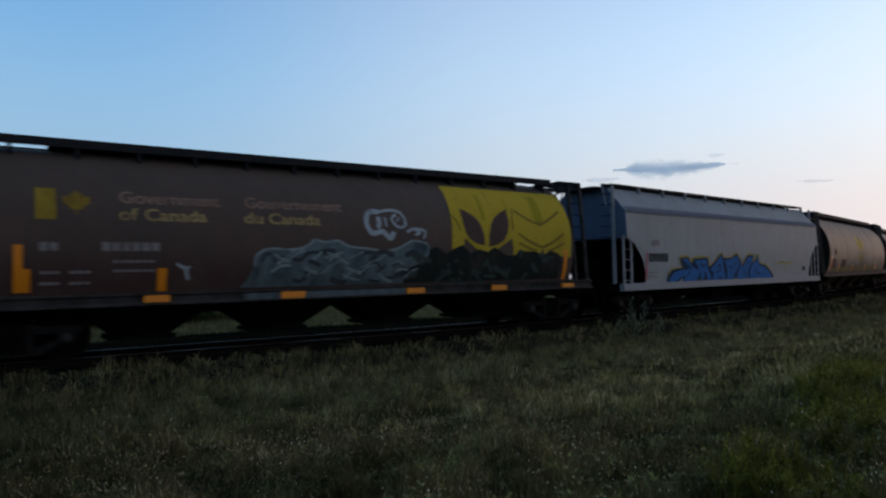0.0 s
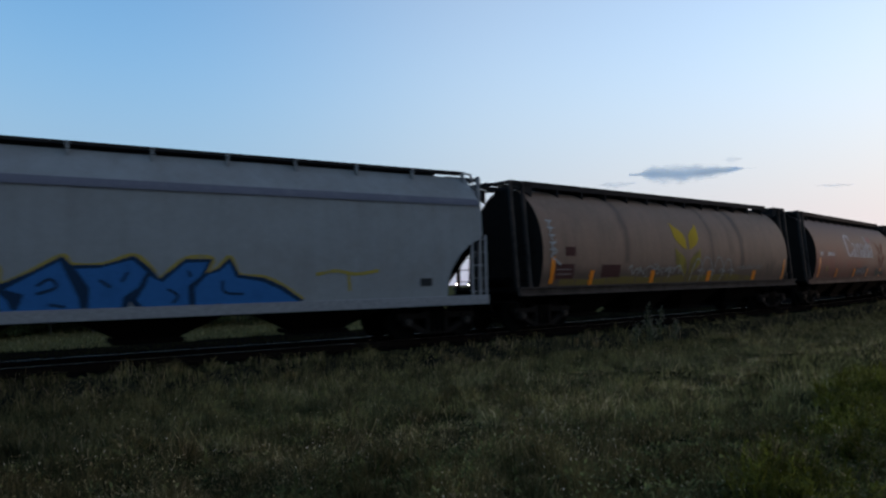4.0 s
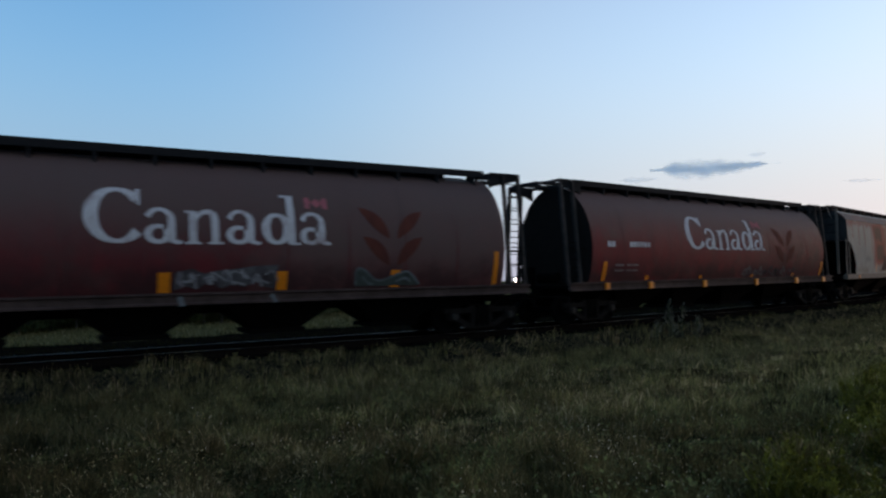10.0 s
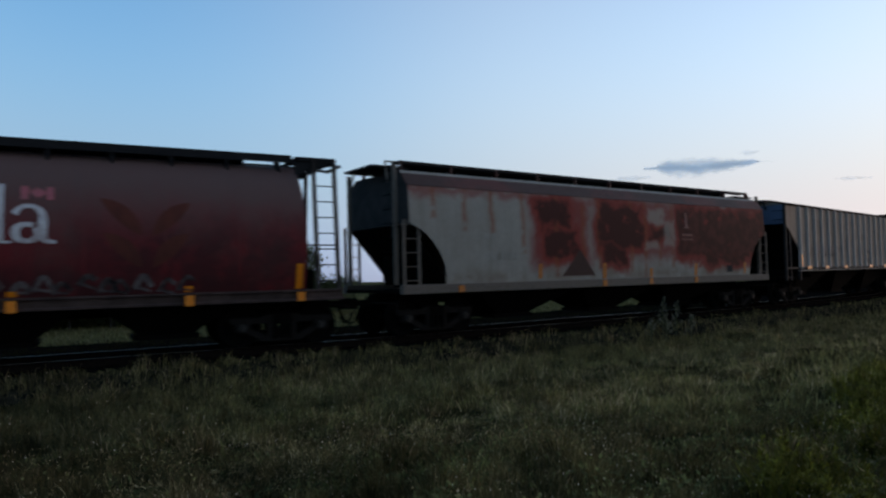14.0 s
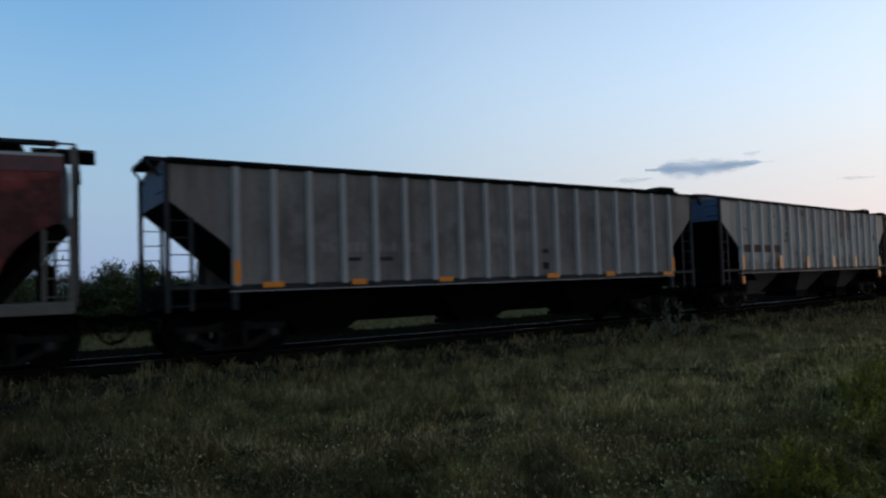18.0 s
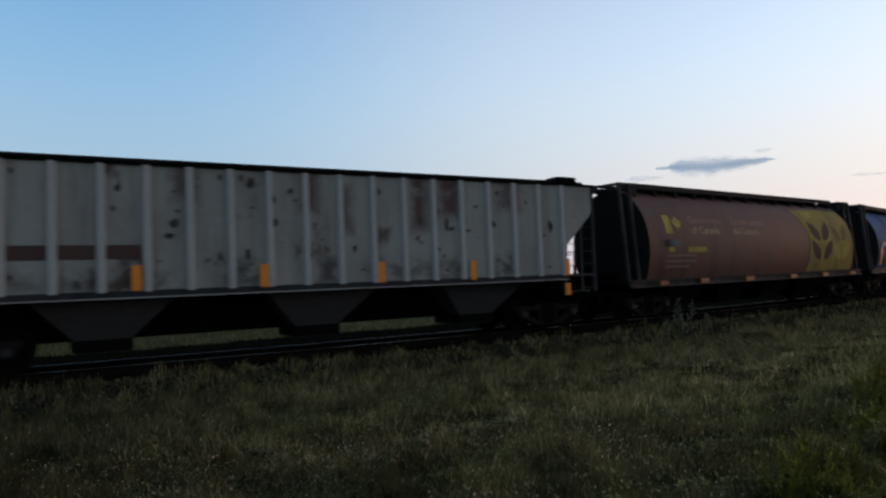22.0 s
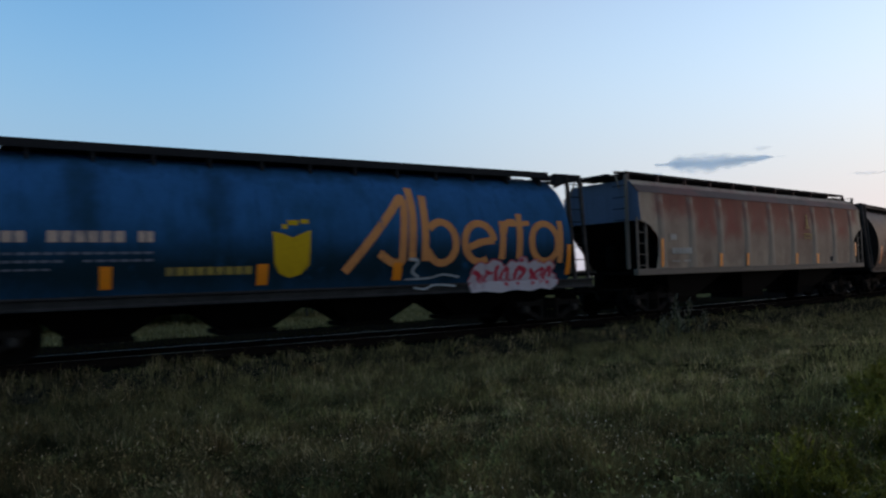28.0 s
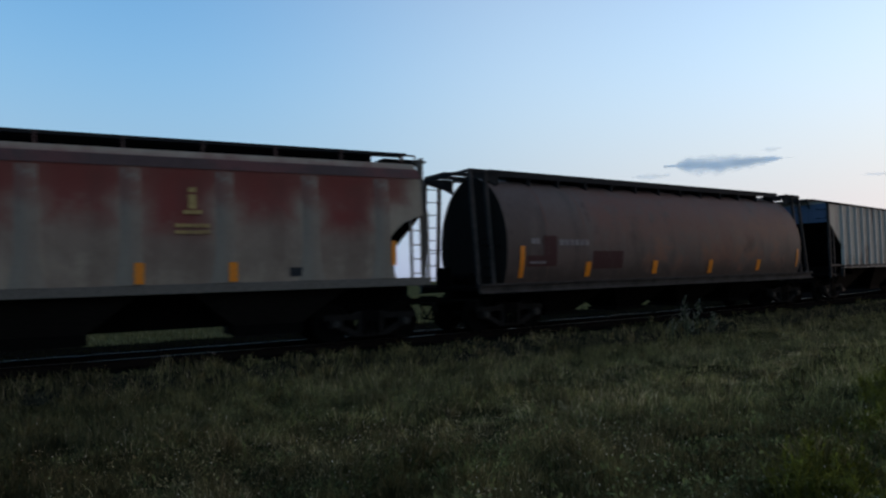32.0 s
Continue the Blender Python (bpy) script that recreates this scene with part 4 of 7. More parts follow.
INK_ROSE = ink("faded_rose_lettering", (0.27, 0.145, 0.105), (0.15, 0.075, 0.055), 0.6)
INK_YELLOW = ink("dull_yellow_paint", (0.30, 0.168, 0.022), (0.14, 0.072, 0.018), 0.6, 1.2)
INK_BRIGHT = ink("bright_yellow_paint", (0.42, 0.250, 0.026), (0.28, 0.155, 0.02), 0.45, 1.0)
INK_PALE_YELLOW = ink("pale_yellow_marks", (0.42, 0.29, 0.07), (0.20, 0.12, 0.04), 0.55)
INK_LEAF = ink("brown_leaf_paint", (0.065, 0.035, 0.03), (0.09, 0.05, 0.035), 0.4)
INK_GREY = ink("dim_grey_marks", (0.20, 0.16, 0.15), (0.11, 0.07, 0.065), 0.5)
INK_BLACK = ink("black_marks", (0.02, 0.02, 0.022), (0.05, 0.05, 0.05), 0.4)
INK_PATCH = ink("dark_red_patch", (0.058, 0.022, 0.020), (0.07, 0.034, 0.030), 0.4)
INK_GHOST = ink("ghost_wheat", (0.112, 0.030, 0.021), (0.080, 0.024, 0.019), 0.8)
INK_ALBERTA = ink("orange_lettering", (0.52, 0.18, 0.06), (0.34, 0.12, 0.05), 0.45)
INK_GOLD = ink("golden_shield", (0.45, 0.25, 0.012), (0.30, 0.15, 0.012), 0.5)
SPRAY_BLUE = ink("blue_spray", (0.0, 0.092, 0.235), (0.0, 0.062, 0.17), 0.35)
SPRAY_BLACK = ink("black_spray", (0.004, 0.022, 0.05), (0.01, 0.03, 0.05), 0.4)
SPRAY_YELLOW = ink("yellow_spray", (0.27, 0.19, 0.035), (0.17, 0.15, 0.10), 0.5)
SPRAY_SILVER = ink("silver_spray", (0.115, 0.125, 0.125), (0.05, 0.06, 0.06), 0.7, 2.0)
SPRAY_PALE = ink("pale_spray", (0.27, 0.28, 0.28), (0.14, 0.14, 0.14), 0.5)
SPRAY_WHITE = ink("white_spray", (0.37, 0.315, 0.325), (0.25, 0.17, 0.185), 0.5)
SPRAY_RED = ink("red_spray", (0.42, 0.03, 0.05), (0.3, 0.05, 0.06), 0.4)
SPRAY_DARK = ink("dark_spray", (0.03, 0.033, 0.035), (0.05, 0.05, 0.05), 0.5)


class Layer:
    """Paint on a car's near side: strokes and fills that follow the curve of the side."""

    def __init__(self, half, lift=0.008):
        self.bm, self.half, self.lift = bmesh.new(), half, lift

    def place(self, x, z):
        return (x, -self.half(max(z, 1.13)) - self.lift, z) if z > 1.28 or self.half(1.2) > 1.5 else (x, -1.525 - self.lift, z)

    def stroke(self, pts, width, close=False):
        """A brush line through (x, z) or (x, z, width) points, smoothed."""
        p = [(a[0], a[1], a[2] if len(a) > 2 else width) for a in pts]
        fine = []
        n = len(p)
        for i in range(n if close else n - 1):
            p0, p1, p2, p3 = (p[(i + k - 1) % n] if close else p[min(max(i + k - 1, 0), n - 1)] for k in range(4))
            for j in range(5):
                t = j / 5
                fine.append(tuple(0.5 * (2 * b + (c - a) * t + (2 * a - 5 * b + 4 * c - d) * t * t + (3 * b - a - 3 * c + d) * t ** 3) for a, b, c, d in zip(p0, p1, p2, p3)))
        fine.append(p[0] if close else p[-1])
        rows = []
        for i, (x, z, w) in enumerate(fine):
            a, b = fine[max(i - 1, 0)], fine[min(i + 1, len(fine) - 1)]
            dx, dz = b[0] - a[0], b[1] - a[1]
            q = math.hypot(dx, dz) or 1.0
            nx, nz = -dz / q * w / 2, dx / q * w / 2
            rows.append([self.bm.verts.new(self.place(x + nx * k, z + nz * k)) for k in (-1, 0, 1)])
        for a, b in zip(rows, rows[1:]):
            for k in (0, 1):
                self.bm.faces.new((a[k], a[k + 1], b[k + 1], b[k]))
        self.lift += 0.0004
        return self

    def fill(self, outline):
        t = bmesh.new()
        t.faces.new([t.verts.new((x, 0, z)) for x, z in outline])
        lo, hi = min(z for _, z in outline), max(z for _, z in outline)
        k = max(1, int((hi - lo) / 0.09))
        cuts = [lo + (hi - lo) * i / k for i in range(1, k)] + ([1.275, 1.285] if lo < 1.27 < hi and self.half(1.2) < 1.5 else [])
        for z in cuts:
            bmesh.ops.bisect_plane(t, geom=t.verts[:] + t.edges[:] + t.faces[:], plane_co=(0, 0, z), plane_no=(0, 0, 1))
        bmesh.ops.triangulate(t, faces=t.faces[:])
        made = {v: self.bm.verts.new(self.place(v.co.x, v.co.z)) for v in t.verts}
        for f in t.faces:
            self.bm.faces.new([made[v] for v in f.verts])
        t.free()
        self.lift += 0.0006
        return self

    def rect(self, x0, x1, z0, z1):
        return self.fill([(x0, z0), (x1, z0), (x1, z1), (x0, z1)])

    def bars(self, x0, x1, z0, z1, n):
        """Unreadable writing as n plain bars."""
        w = (x1 - x0) / n
        for i in range(n):
            self.rect(x0 + i * w, x0 + (i + 0.78) * w, z0, z1)
        return self

    def ring(self, cx, cz, rx, rz, a0, a1, thin, thick, n=14):
        """An arc whose weight grows towards its sides, like a pen's."""
        pts = []
        for i in range(n + 1):
            a = radians(a0 + (a1 - a0) * i / n)
            pts.append((cx + rx * math.cos(a), cz + rz * math.sin(a), thin + (thick - thin) * abs(math.cos(a)) ** 1.5))
        return self.stroke(pts, thick)

    def words(self, text, x0, x1, z0, height):
        """Plain lettering in the built-in font, x0 to x1, on the line z0."""
        cu = bpy.data.curves.new("lettering", "FONT")
        cu.body, cu.size, cu.offset = text, 1.0, 0.012
        ob = bpy.data.objects.new("lettering", cu)
        me = bpy.data.meshes.new_from_object(ob)
        xs = [v.co.x for v in me.vertices]
        a, b = min(xs), max(xs)
        t = bmesh.new()
        t.from_mesh(me)
        for v in t.verts:
            v.co = (x0 + (v.co.x - a) / (b - a) * (x1 - x0), 0, z0 + v.co.y / 0.70 * height)
        for k in range(1, 4):
            bmesh.ops.bisect_plane(t, geom=t.verts[:] + t.edges[:] + t.faces[:], plane_co=(0, 0, z0 + height * k / 4), plane_no=(0, 0, 1))
        made = {v: self.bm.verts.new(self.place(v.co.x, v.co.z)) for v in t.verts}
        for f in t.faces:
            self.bm.faces.new([made[v] for v in f.verts])
        t.free()
        bpy.data.objects.remove(ob)
        bpy.data.curves.remove(cu)
        bpy.data.meshes.remove(me)
        self.lift += 0.0006
        return self

    def put(self, name, material, car, label=""):
        self.bm.normal_update()
        for f in self.bm.faces:
            if f.normal.y > 0:
                f.normal_flip()
        left, piles = set(self.bm.faces), []
        while left:
            seed = [left.pop()]
            pile = []
            while seed:
                f = seed.pop()
                pile.append(f)
                for e in f.edges:
                    for g in e.link_faces:
                        if g in left:
                            left.remove(g)
                            seed.append(g)
            piles.append(pile)
        if name not in ("car_number", "stencil", "graffiti", "patch", "wheat_leaf", "wheat_line", "emblem", "rust_streak", "stripe", "wheat_emblem", "graffiti_shade", "graffiti_line", "wheat_shade", "scuff") or not 1 < len(piles) < 90:
            piles = [self.bm.faces[:]]
        for pile in piles:
            index, verts, faces = {}, [], []
            for f in pile:
                for v in f.verts:
                    if v not in index:
                        index[v] = len(verts)
                        verts.append(v.co[:])
                faces.append([index[v] for v in f.verts])
            me = bpy.data.meshes.new(name)
            me.from_pydata(verts, [], faces)
            me.materials.append(material)
            ob = new(name, me)
            ob.parent = car
            if label:
                tagged(ob, label)
        self.bm.free()


def leaf_shape(x0, z0, x1, z1, fat=0.3):
    """A pointed leaf from one tip to the other, fuller on one side."""
    dx, dz = x1 - x0, z1 - z0
    q = math.hypot(dx, dz)
    nx, nz = -dz / q, dx / q
    side = []
    for i in range(1, 8):
        t = i / 8
        side.append((t, math.sin(math.pi * t) ** 0.8))
    up = [(x0 + dx * t + nx * fat * s, z0 + dz * t + nz * fat * s) for t, s in side]
    dn = [(x0 + dx * t - nx * fat * 0.45 * s, z0 + dz * t - nz * fat * 0.45 * s) for t, s in reversed(side)]
    return [(x0, z0)] + up + [(x1, z1)] + dn


def maple(cx, cz, r):
    half = [(0, 1.0), (0.18, 0.62), (0.40, 0.74), (0.34, 0.28), (0.62, 0.52), (0.72, 0.36), (1.0, 0.40), (0.86, 0.05), (0.98, -0.08), (0.42, -0.46), (0.46, -0.66), (0.06, -0.58), (0.06, -1.0)]
    return [(cx + x * r, cz + z * r) for x, z in half] + [(cx - x * r, cz + z * r) for x, z in reversed(half[1:])]


def country_word(car, half):
    """The country's name in heavy serif letters, with a small flag over the last one."""
    w = Layer(half)
    w.ring(-1.98, 2.865, 0.47, 0.53, 38, 322, 0.08, 0.26, 22)
    w.stroke([(-1.585, 3.42, 0.08), (-1.585, 3.08, 0.05)], 0.08)
    for x in (-1.50, 0.12, 1.74):
        w.stroke([(x + 0.08, 2.84, 0.12), (x + 0.18, 2.97, 0.09), (x + 0.36, 3.0, 0.08), (x + 0.52, 2.88, 0.13), (x + 0.54, 2.7, 0.15), (x + 0.54, 2.42, 0.15), (x + 0.62, 2.33, 0.09), (x + 0.75, 2.32, 0.06)], 0.1)
        w.ring(x + 0.28, 2.49, 0.19, 0.16, 60, 400, 0.08, 0.15)
    x = -0.70
    w.rect(x + 0.08, x + 0.24, 2.30, 2.98).rect(x, x + 0.33, 2.285, 2.33).rect(x, x + 0.2, 2.94, 2.99)
    w.stroke([(x + 0.22, 2.84, 0.08), (x + 0.36, 2.96, 0.09), (x + 0.52, 2.96, 0.12), (x + 0.60, 2.82, 0.15), (x + 0.61, 2.31, 0.15)], 0.12)
    w.rect(x + 0.46, x + 0.77, 2.285, 2.33)
    x = 0.93
    w.ring(x + 0.30, 2.64, 0.24, 0.31, 0, 360, 0.08, 0.19, 20)
    w.rect(x + 0.55, x + 0.72, 2.30, 3.42).rect(x + 0.42, x + 0.6, 3.37, 3.42).rect(x + 0.6, x + 0.85, 2.285, 2.335)
    w.put("lettering", INK_WHITE, car, "worn white serif lettering of the country name")
    f = Layer(half, 0.012).rect(1.92, 2.04, 3.13, 3.39).fill(maple(2.20, 3.26, 0.13)).rect(2.34, 2.46, 3.13, 3.39)
    f.put("flag_emblem", INK_PINK, car, "small faded red flag emblem")
    g = Layer(half)
    for x0, z0, x1, z1 in ((3.25, 3.2, 4.0, 2.45), (4.95, 3.15, 4.2, 2.45), (3.3, 2.5, 4.0, 1.8), (4.9, 2.5, 4.2, 1.8)):
        g.fill(leaf_shape(x0, z0, x1, z1, 0.22 if x0 < 4 else -0.22))
    g.put("wheat_emblem", INK_GHOST, car, "faint ghost of a painted wheat emblem")


def government_marks(car, half, dx, num_mat, rose=INK_ROSE, cream=INK_CREAM):
    w = Layer(half).rect(-6.62 + dx, -6.28 + dx, 2.72, 3.33).fill(maple(-5.93 + dx, 3.08, 0.25))
    w.put("emblem", num_mat if num_mat is INK_PALE_YELLOW else INK_YELLOW, car, "dull yellow bar and maple leaf")
    for text, x0, x1, z, mat in (("Government", -5.16 + dx, -3.18 + dx, 3.09, rose), ("of", -5.18 + dx, -4.83 + dx, 2.74, cream), ("Canada", -4.70 + dx, -3.48 + dx, 2.74, cream),
                                 ("Gouvernement", -2.62 + dx * 1.6, -0.25 + dx * 1.2, 3.09, rose), ("du", -2.66 + dx * 1.6, -2.24 + dx * 1.5, 2.74, cream), ("Canada", -2.10 + dx * 1.4, -0.86 + dx * 1.2, 2.74, cream)):
        Layer(half).words(text, x0, x1, z, 0.245).put("lettering", mat, car, "faded lettering of the government's name")
    Layer(half).bars(-6.56 + dx, -6.22 + dx, 2.12, 2.28, 2).bars(-5.5 + dx, -4.4 + dx, 2.12, 2.29, 6).put("car_number", num_mat, car, "worn reporting marks as plain bars")


SILL_TABS = [(-4.75, -4.26, 1.08, 1.22), (-1.87, -1.3, 1.06, 1.21), (1.45, 1.97, 1.06, 1.2), (4.2, 4.72, 1.06, 1.2), (6.88, 7.34, 1.07, 1.19)]
CARS = []


def add(car, centre):
    CARS.append((car, centre))
    return car


add(make_round_car("brown cylindrical covered hopper car, dark with soot", BROWN), -11.1)

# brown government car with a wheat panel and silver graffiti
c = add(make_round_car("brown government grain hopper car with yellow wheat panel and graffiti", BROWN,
                       tabs=[(-6.97, -6.82, 1.34, 2.23), (-6.88, -6.70, 1.34, 1.78), (-4.47, -4.29, 1.30, 1.77), (7.03, 7.17, 1.3, 2.2)] + SILL_TABS), 6.87)
government_marks(c, half_tank, 0.0, INK_GREY)
Layer(half_tank).bars(-6.54, -6.2, 1.68, 1.74, 3).bars(-6.05, -5.67, 1.68, 1.74, 3).bars(-6.54, -6.2, 1.47, 1.53, 3).bars(-6.05, -5.67, 1.47, 1.53, 3).bars(-5.3, -4.5, 1.88, 1.94, 6).bars(-5.3, -4.5, 1.7, 1.75, 6).put("stencil", INK_GREY, c)
w = Layer(half_tank).fill([(3.0, 3.98), (7.34, 3.94), (7.38, 3.0), (7.30, 1.95), (6.9, 2.0), (6.0, 2.05), (5.5, 2.15), (5.05, 2.0), (5.0, 2.5), (4.6, 2.28), (4.1, 2.0), (3.7, 2.2), (3.32, 2.5), (3.25, 2.1), (2.88, 2.12), (2.95, 3.0)])
w.put("wheat_panel", INK_BRIGHT, c, "bright yellow wheat panel, worn away below")
w = Layer(half_tank, 0.012)
w.fill([(3.30, 3.32), (3.55, 3.22), (3.78, 3.08), (3.93, 2.86), (4.0, 2.6), (4.01, 2.3), (3.75, 2.33), (3.52, 2.45), (3.38, 2.62), (3.32, 2.9)])
w.fill([(4.98, 3.36), (4.7, 3.24), (4.44, 3.08), (4.26, 2.84), (4.17, 2.55), (4.14, 2.26), (4.45, 2.32), (4.7, 2.45), (4.86, 2.66), (4.95, 2.95)])
w.put("wheat_leaf", INK_LEAF, c, "dark brown wheat leaves")
w = Layer(half_tank, 0.012)
for pts, k in (([(5.27, 3.33), (5.6, 3.12), (6.0, 2.96), (6.12, 2.93), (6.25, 2.96), (6.6, 3.12), (7.05, 3.36)], 0.07), ([(5.26, 2.65), (5.6, 2.45), (6.01, 2.29), (6.14, 2.27), (6.3, 2.3), (6.65, 2.45), (7.05, 2.68)], 0.07), ([(5.25, 2.38), (5.6, 2.24), (5.94, 2.14)], 0.06), ([(6.35, 2.14), (6.7, 2.25), (7.05, 2.4)], 0.06),
               ([(2.95, 3.12), (3.12, 2.95), (3.2, 2.7)], 0.05), ([(5.05, 2.75), (5.12, 3.1), (5.2, 3.4)], 0.05)):
    w.stroke(pts, k)
w.put("wheat_line", ink("ochre_lines", (0.17, 0.10, 0.02), (0.12, 0.07, 0.02), 0.5), c, "brown lines of the wheat drawing")
w = Layer(half_tank, 0.010).rect(4.0, 4.13, 3.0, 3.75).rect(5.98, 6.3, 2.95, 3.8).rect(4.97, 5.03, 3.3, 3.7)
w.put("wheat_shade", ink("ochre_shade", (0.26, 0.18, 0.015), (0.20, 0.13, 0.015), 0.5), c, "darker yellow stalks")
dark = [(1.3, 1.33), (1.35, 1.8), (1.6, 2.0), (1.92, 2.32), (2.15, 2.2), (2.4, 2.25), (2.7, 2.08), (3.0, 2.22), (3.24, 2.3), (3.5, 2.08), (3.8, 2.2), (4.1, 2.12), (4.35, 2.26), (4.7, 2.05), (5.0, 2.0), (5.3, 2.15), (5.8, 2.14), (6.2, 2.05), (6.5, 2.16), (6.81, 2.07), (6.95, 1.8), (6.87, 1.33)]
Layer(half_tank, 0.014).fill(dark).put("graffiti_shade", ink("dark_overspray", (0.012, 0.014, 0.012), (0.035, 0.028, 0.022), 0.55, 1.8), c, "dark overspray along the lower side")
w = Layer(half_tank, 0.018)
rk = random.Random(3)
for k in range(26):
    x, z = rk.uniform(1.6, 6.7), rk.uniform(1.4, 2.05)
    w.stroke([(x, z), (x + rk.uniform(-0.2, 0.2), z + rk.uniform(-0.2, 0.2)), (x + rk.uniform(-0.4, 0.4), z + rk.uniform(-0.25, 0.25))], rk.uniform(0.04, 0.12))
w.put("graffiti_shade", ink("dull_green_spray", (0.035, 0.05, 0.042), (0.03, 0.03, 0.025), 0.5, 2.0), c, "dull green streaks of spray")
body = [(-2.75, 1.32), (-2.62, 1.5), (-2.45, 1.8), (-2.4, 2.05), (-2.12, 2.18), (-1.7, 2.16), (-1.35, 2.2), (-1.15, 2.3), (-1.04, 2.39), (-0.75, 2.34), (-0.45, 2.38), (-0.13, 2.24), (0.3, 2.2), (0.81, 2.14), (1.2, 2.2), (1.5, 2.34), (1.71, 2.4), (2.13, 2.3), (2.1, 2.05), (1.93, 1.85), (1.6, 1.72), (1.33, 1.62), (1.45, 1.45), (1.41, 1.32)]
Layer(half_tank, 0.018).fill(body).put("graffiti", ink("teal_silver_spray", (0.10, 0.125, 0.125), (0.022, 0.034, 0.036), 0.75, 1.7), c, "teal and silver spray-painted graffiti")
Layer(half_tank, 0.018).rect(-2.7, 1.5, 1.06, 1.2).put("graffiti", ink("sill_spray", (0.085, 0.095, 0.095), (0.03, 0.035, 0.035), 0.7, 2.0), c, "silver spray on the sill")
w = Layer(half_tank, 0.022).stroke(body[2:-4], 0.05)
rk = random.Random(14)
for k in range(24):
    x, z = rk.uniform(-2.2, 1.5), rk.uniform(1.45, 2.1)
    a = rk.choice((0.9, -0.9, 0.5, -0.6, 1.2))
    e = rk.uniform(0.25, 0.6)
    w.stroke([(x, z), (x + e * 0.5, min(2.15, max(1.36, z + a * e * 0.35))), (x + e, min(2.12, max(1.36, z + a * e * 0.5 + rk.uniform(-0.15, 0.15))))], rk.uniform(0.025, 0.06))
w.put("graffiti_outline", ink("pale_teal_spray", (0.19, 0.215, 0.21), (0.08, 0.09, 0.09), 0.6), c, "pale spray lines in the graffiti")
w = Layer(half_tank, 0.0205)
for k in range(18):
    x, z = rk.uniform(-2.3, 1.5), rk.uniform(1.42, 2.1)
    e = rk.uniform(0.2, 0.5)
    w.stroke([(x, z), (x + e * 0.5, min(2.12, max(1.38, z + rk.uniform(-0.15, 0.2)))), (x + e, min(2.12, max(1.38, z + rk.uniform(-0.25, 0.2))))], rk.uniform(0.06, 0.14))
w.put("graffiti_shade", SPRAY_DARK, c)
w = Layer(half_tank, 0.012).stroke([(0.75, 3.12), (0.48, 3.1), (0.36, 2.85), (0.5, 2.58), (0.8, 2.62), (1.0, 2.45), (1.12, 2.62)], 0.13)
w.stroke([(0.75, 3.12), (1.1, 3.18), (1.4, 3.1), (1.48, 2.8), (1.25, 2.75), (1.1, 2.95), (1.25, 3.08)], 0.07).stroke([(0.7, 3.0), (0.72, 2.8), (0.66, 2.72)], 0.12).stroke([(0.9, 3.0), (0.92, 2.75)], 0.06)
w.stroke([(1.5, 2.62), (1.7, 2.7), (1.9, 2.62), (1.75, 2.55)], 0.07).stroke([(1.75, 2.72), (2.05, 2.66), (2.0, 2.45)], 0.06).stroke([(1.25, 2.95), (1.3, 2.93)], 0.12)
w.put("graffiti", SPRAY_PALE, c, "pale sprayed cartoon-like scrawl")
Layer(half_tank).stroke([(-4.1, 1.86), (-3.92, 1.76), (-3.84, 1.8)], 0.06).stroke([(-3.92, 1.76), (-3.86, 1.52)], 0.07).put("graffiti", SPRAY_PALE, c)

# pale grey car with blue graffiti
c = add(make_bulged_car("pale grey smooth-sided hopper car with blue graffiti", GREY, SILL_PALE, board=4.46, end_mat=END_SKY), 24.72)
hb = bulge(3.52)
LIFT2 = 0.016
Layer(hb).bars(-6.62, -6.1, 2.36, 2.56, 3).put("emblem", INK_GREY, c, "small faded orange-grey emblem")
Layer(hb).bars(-6.8, -5.55, 1.81, 2.10, 6).put("car_number", INK_BLACK, c, "black reporting number as plain bars")
Layer(hb).rect(-7.0, -6.86, 1.22, 2.12).put("rust_stripe", INK_PINK, c, "faded reddish stripe")
Layer(hb).bars(-6.8, -6.16, 1.42, 1.47, 6).bars(-6.8, -6.16, 1.28, 1.33, 6).put("stencil", INK_GREY, c)
out = [(-5.68, 0.9), (-5.6, 1.3), (-5.35, 1.53), (-4.6, 1.6), (-4.8, 1.94), (-4.25, 1.98), (-3.97, 1.74), (-3.88, 1.92), (-2.78, 1.96), (-2.68, 1.6), (-2.2, 1.82), (-1.68, 2.12), (-1.52, 1.95), (-0.98, 1.95), (-0.43, 2.13), (-0.1, 1.86), (0.05, 1.66), (0.55, 2.06), (1.1, 2.06), (0.95, 1.75),
       (1.2, 1.85), (1.46, 2.1), (1.66, 1.72), (2.2, 1.65), (2.62, 1.46), (3.1, 1.13), (3.1, 0.93), (2.42, 0.99), (2.4, 0.87), (1.36, 0.87), (1.2, 1.05), (-0.2, 0.87), (-0.5, 1.22), (-0.6, 0.87), (-3.05, 0.87), (-3.3, 1.15), (-3.62, 0.87), (-4.5, 0.87), (-4.6, 1.2), (-5.2, 1.0)]
Layer(hb, LIFT2).stroke(out[1:26], 0.1).put("graffiti_halo", SPRAY_YELLOW, c, "yellow spray halo")
Layer(hb, LIFT2 + 0.004).fill(out).put("graffiti_outline", SPRAY_BLACK, c, "black spray outline")
w = Layer(hb, LIFT2 + 0.008)
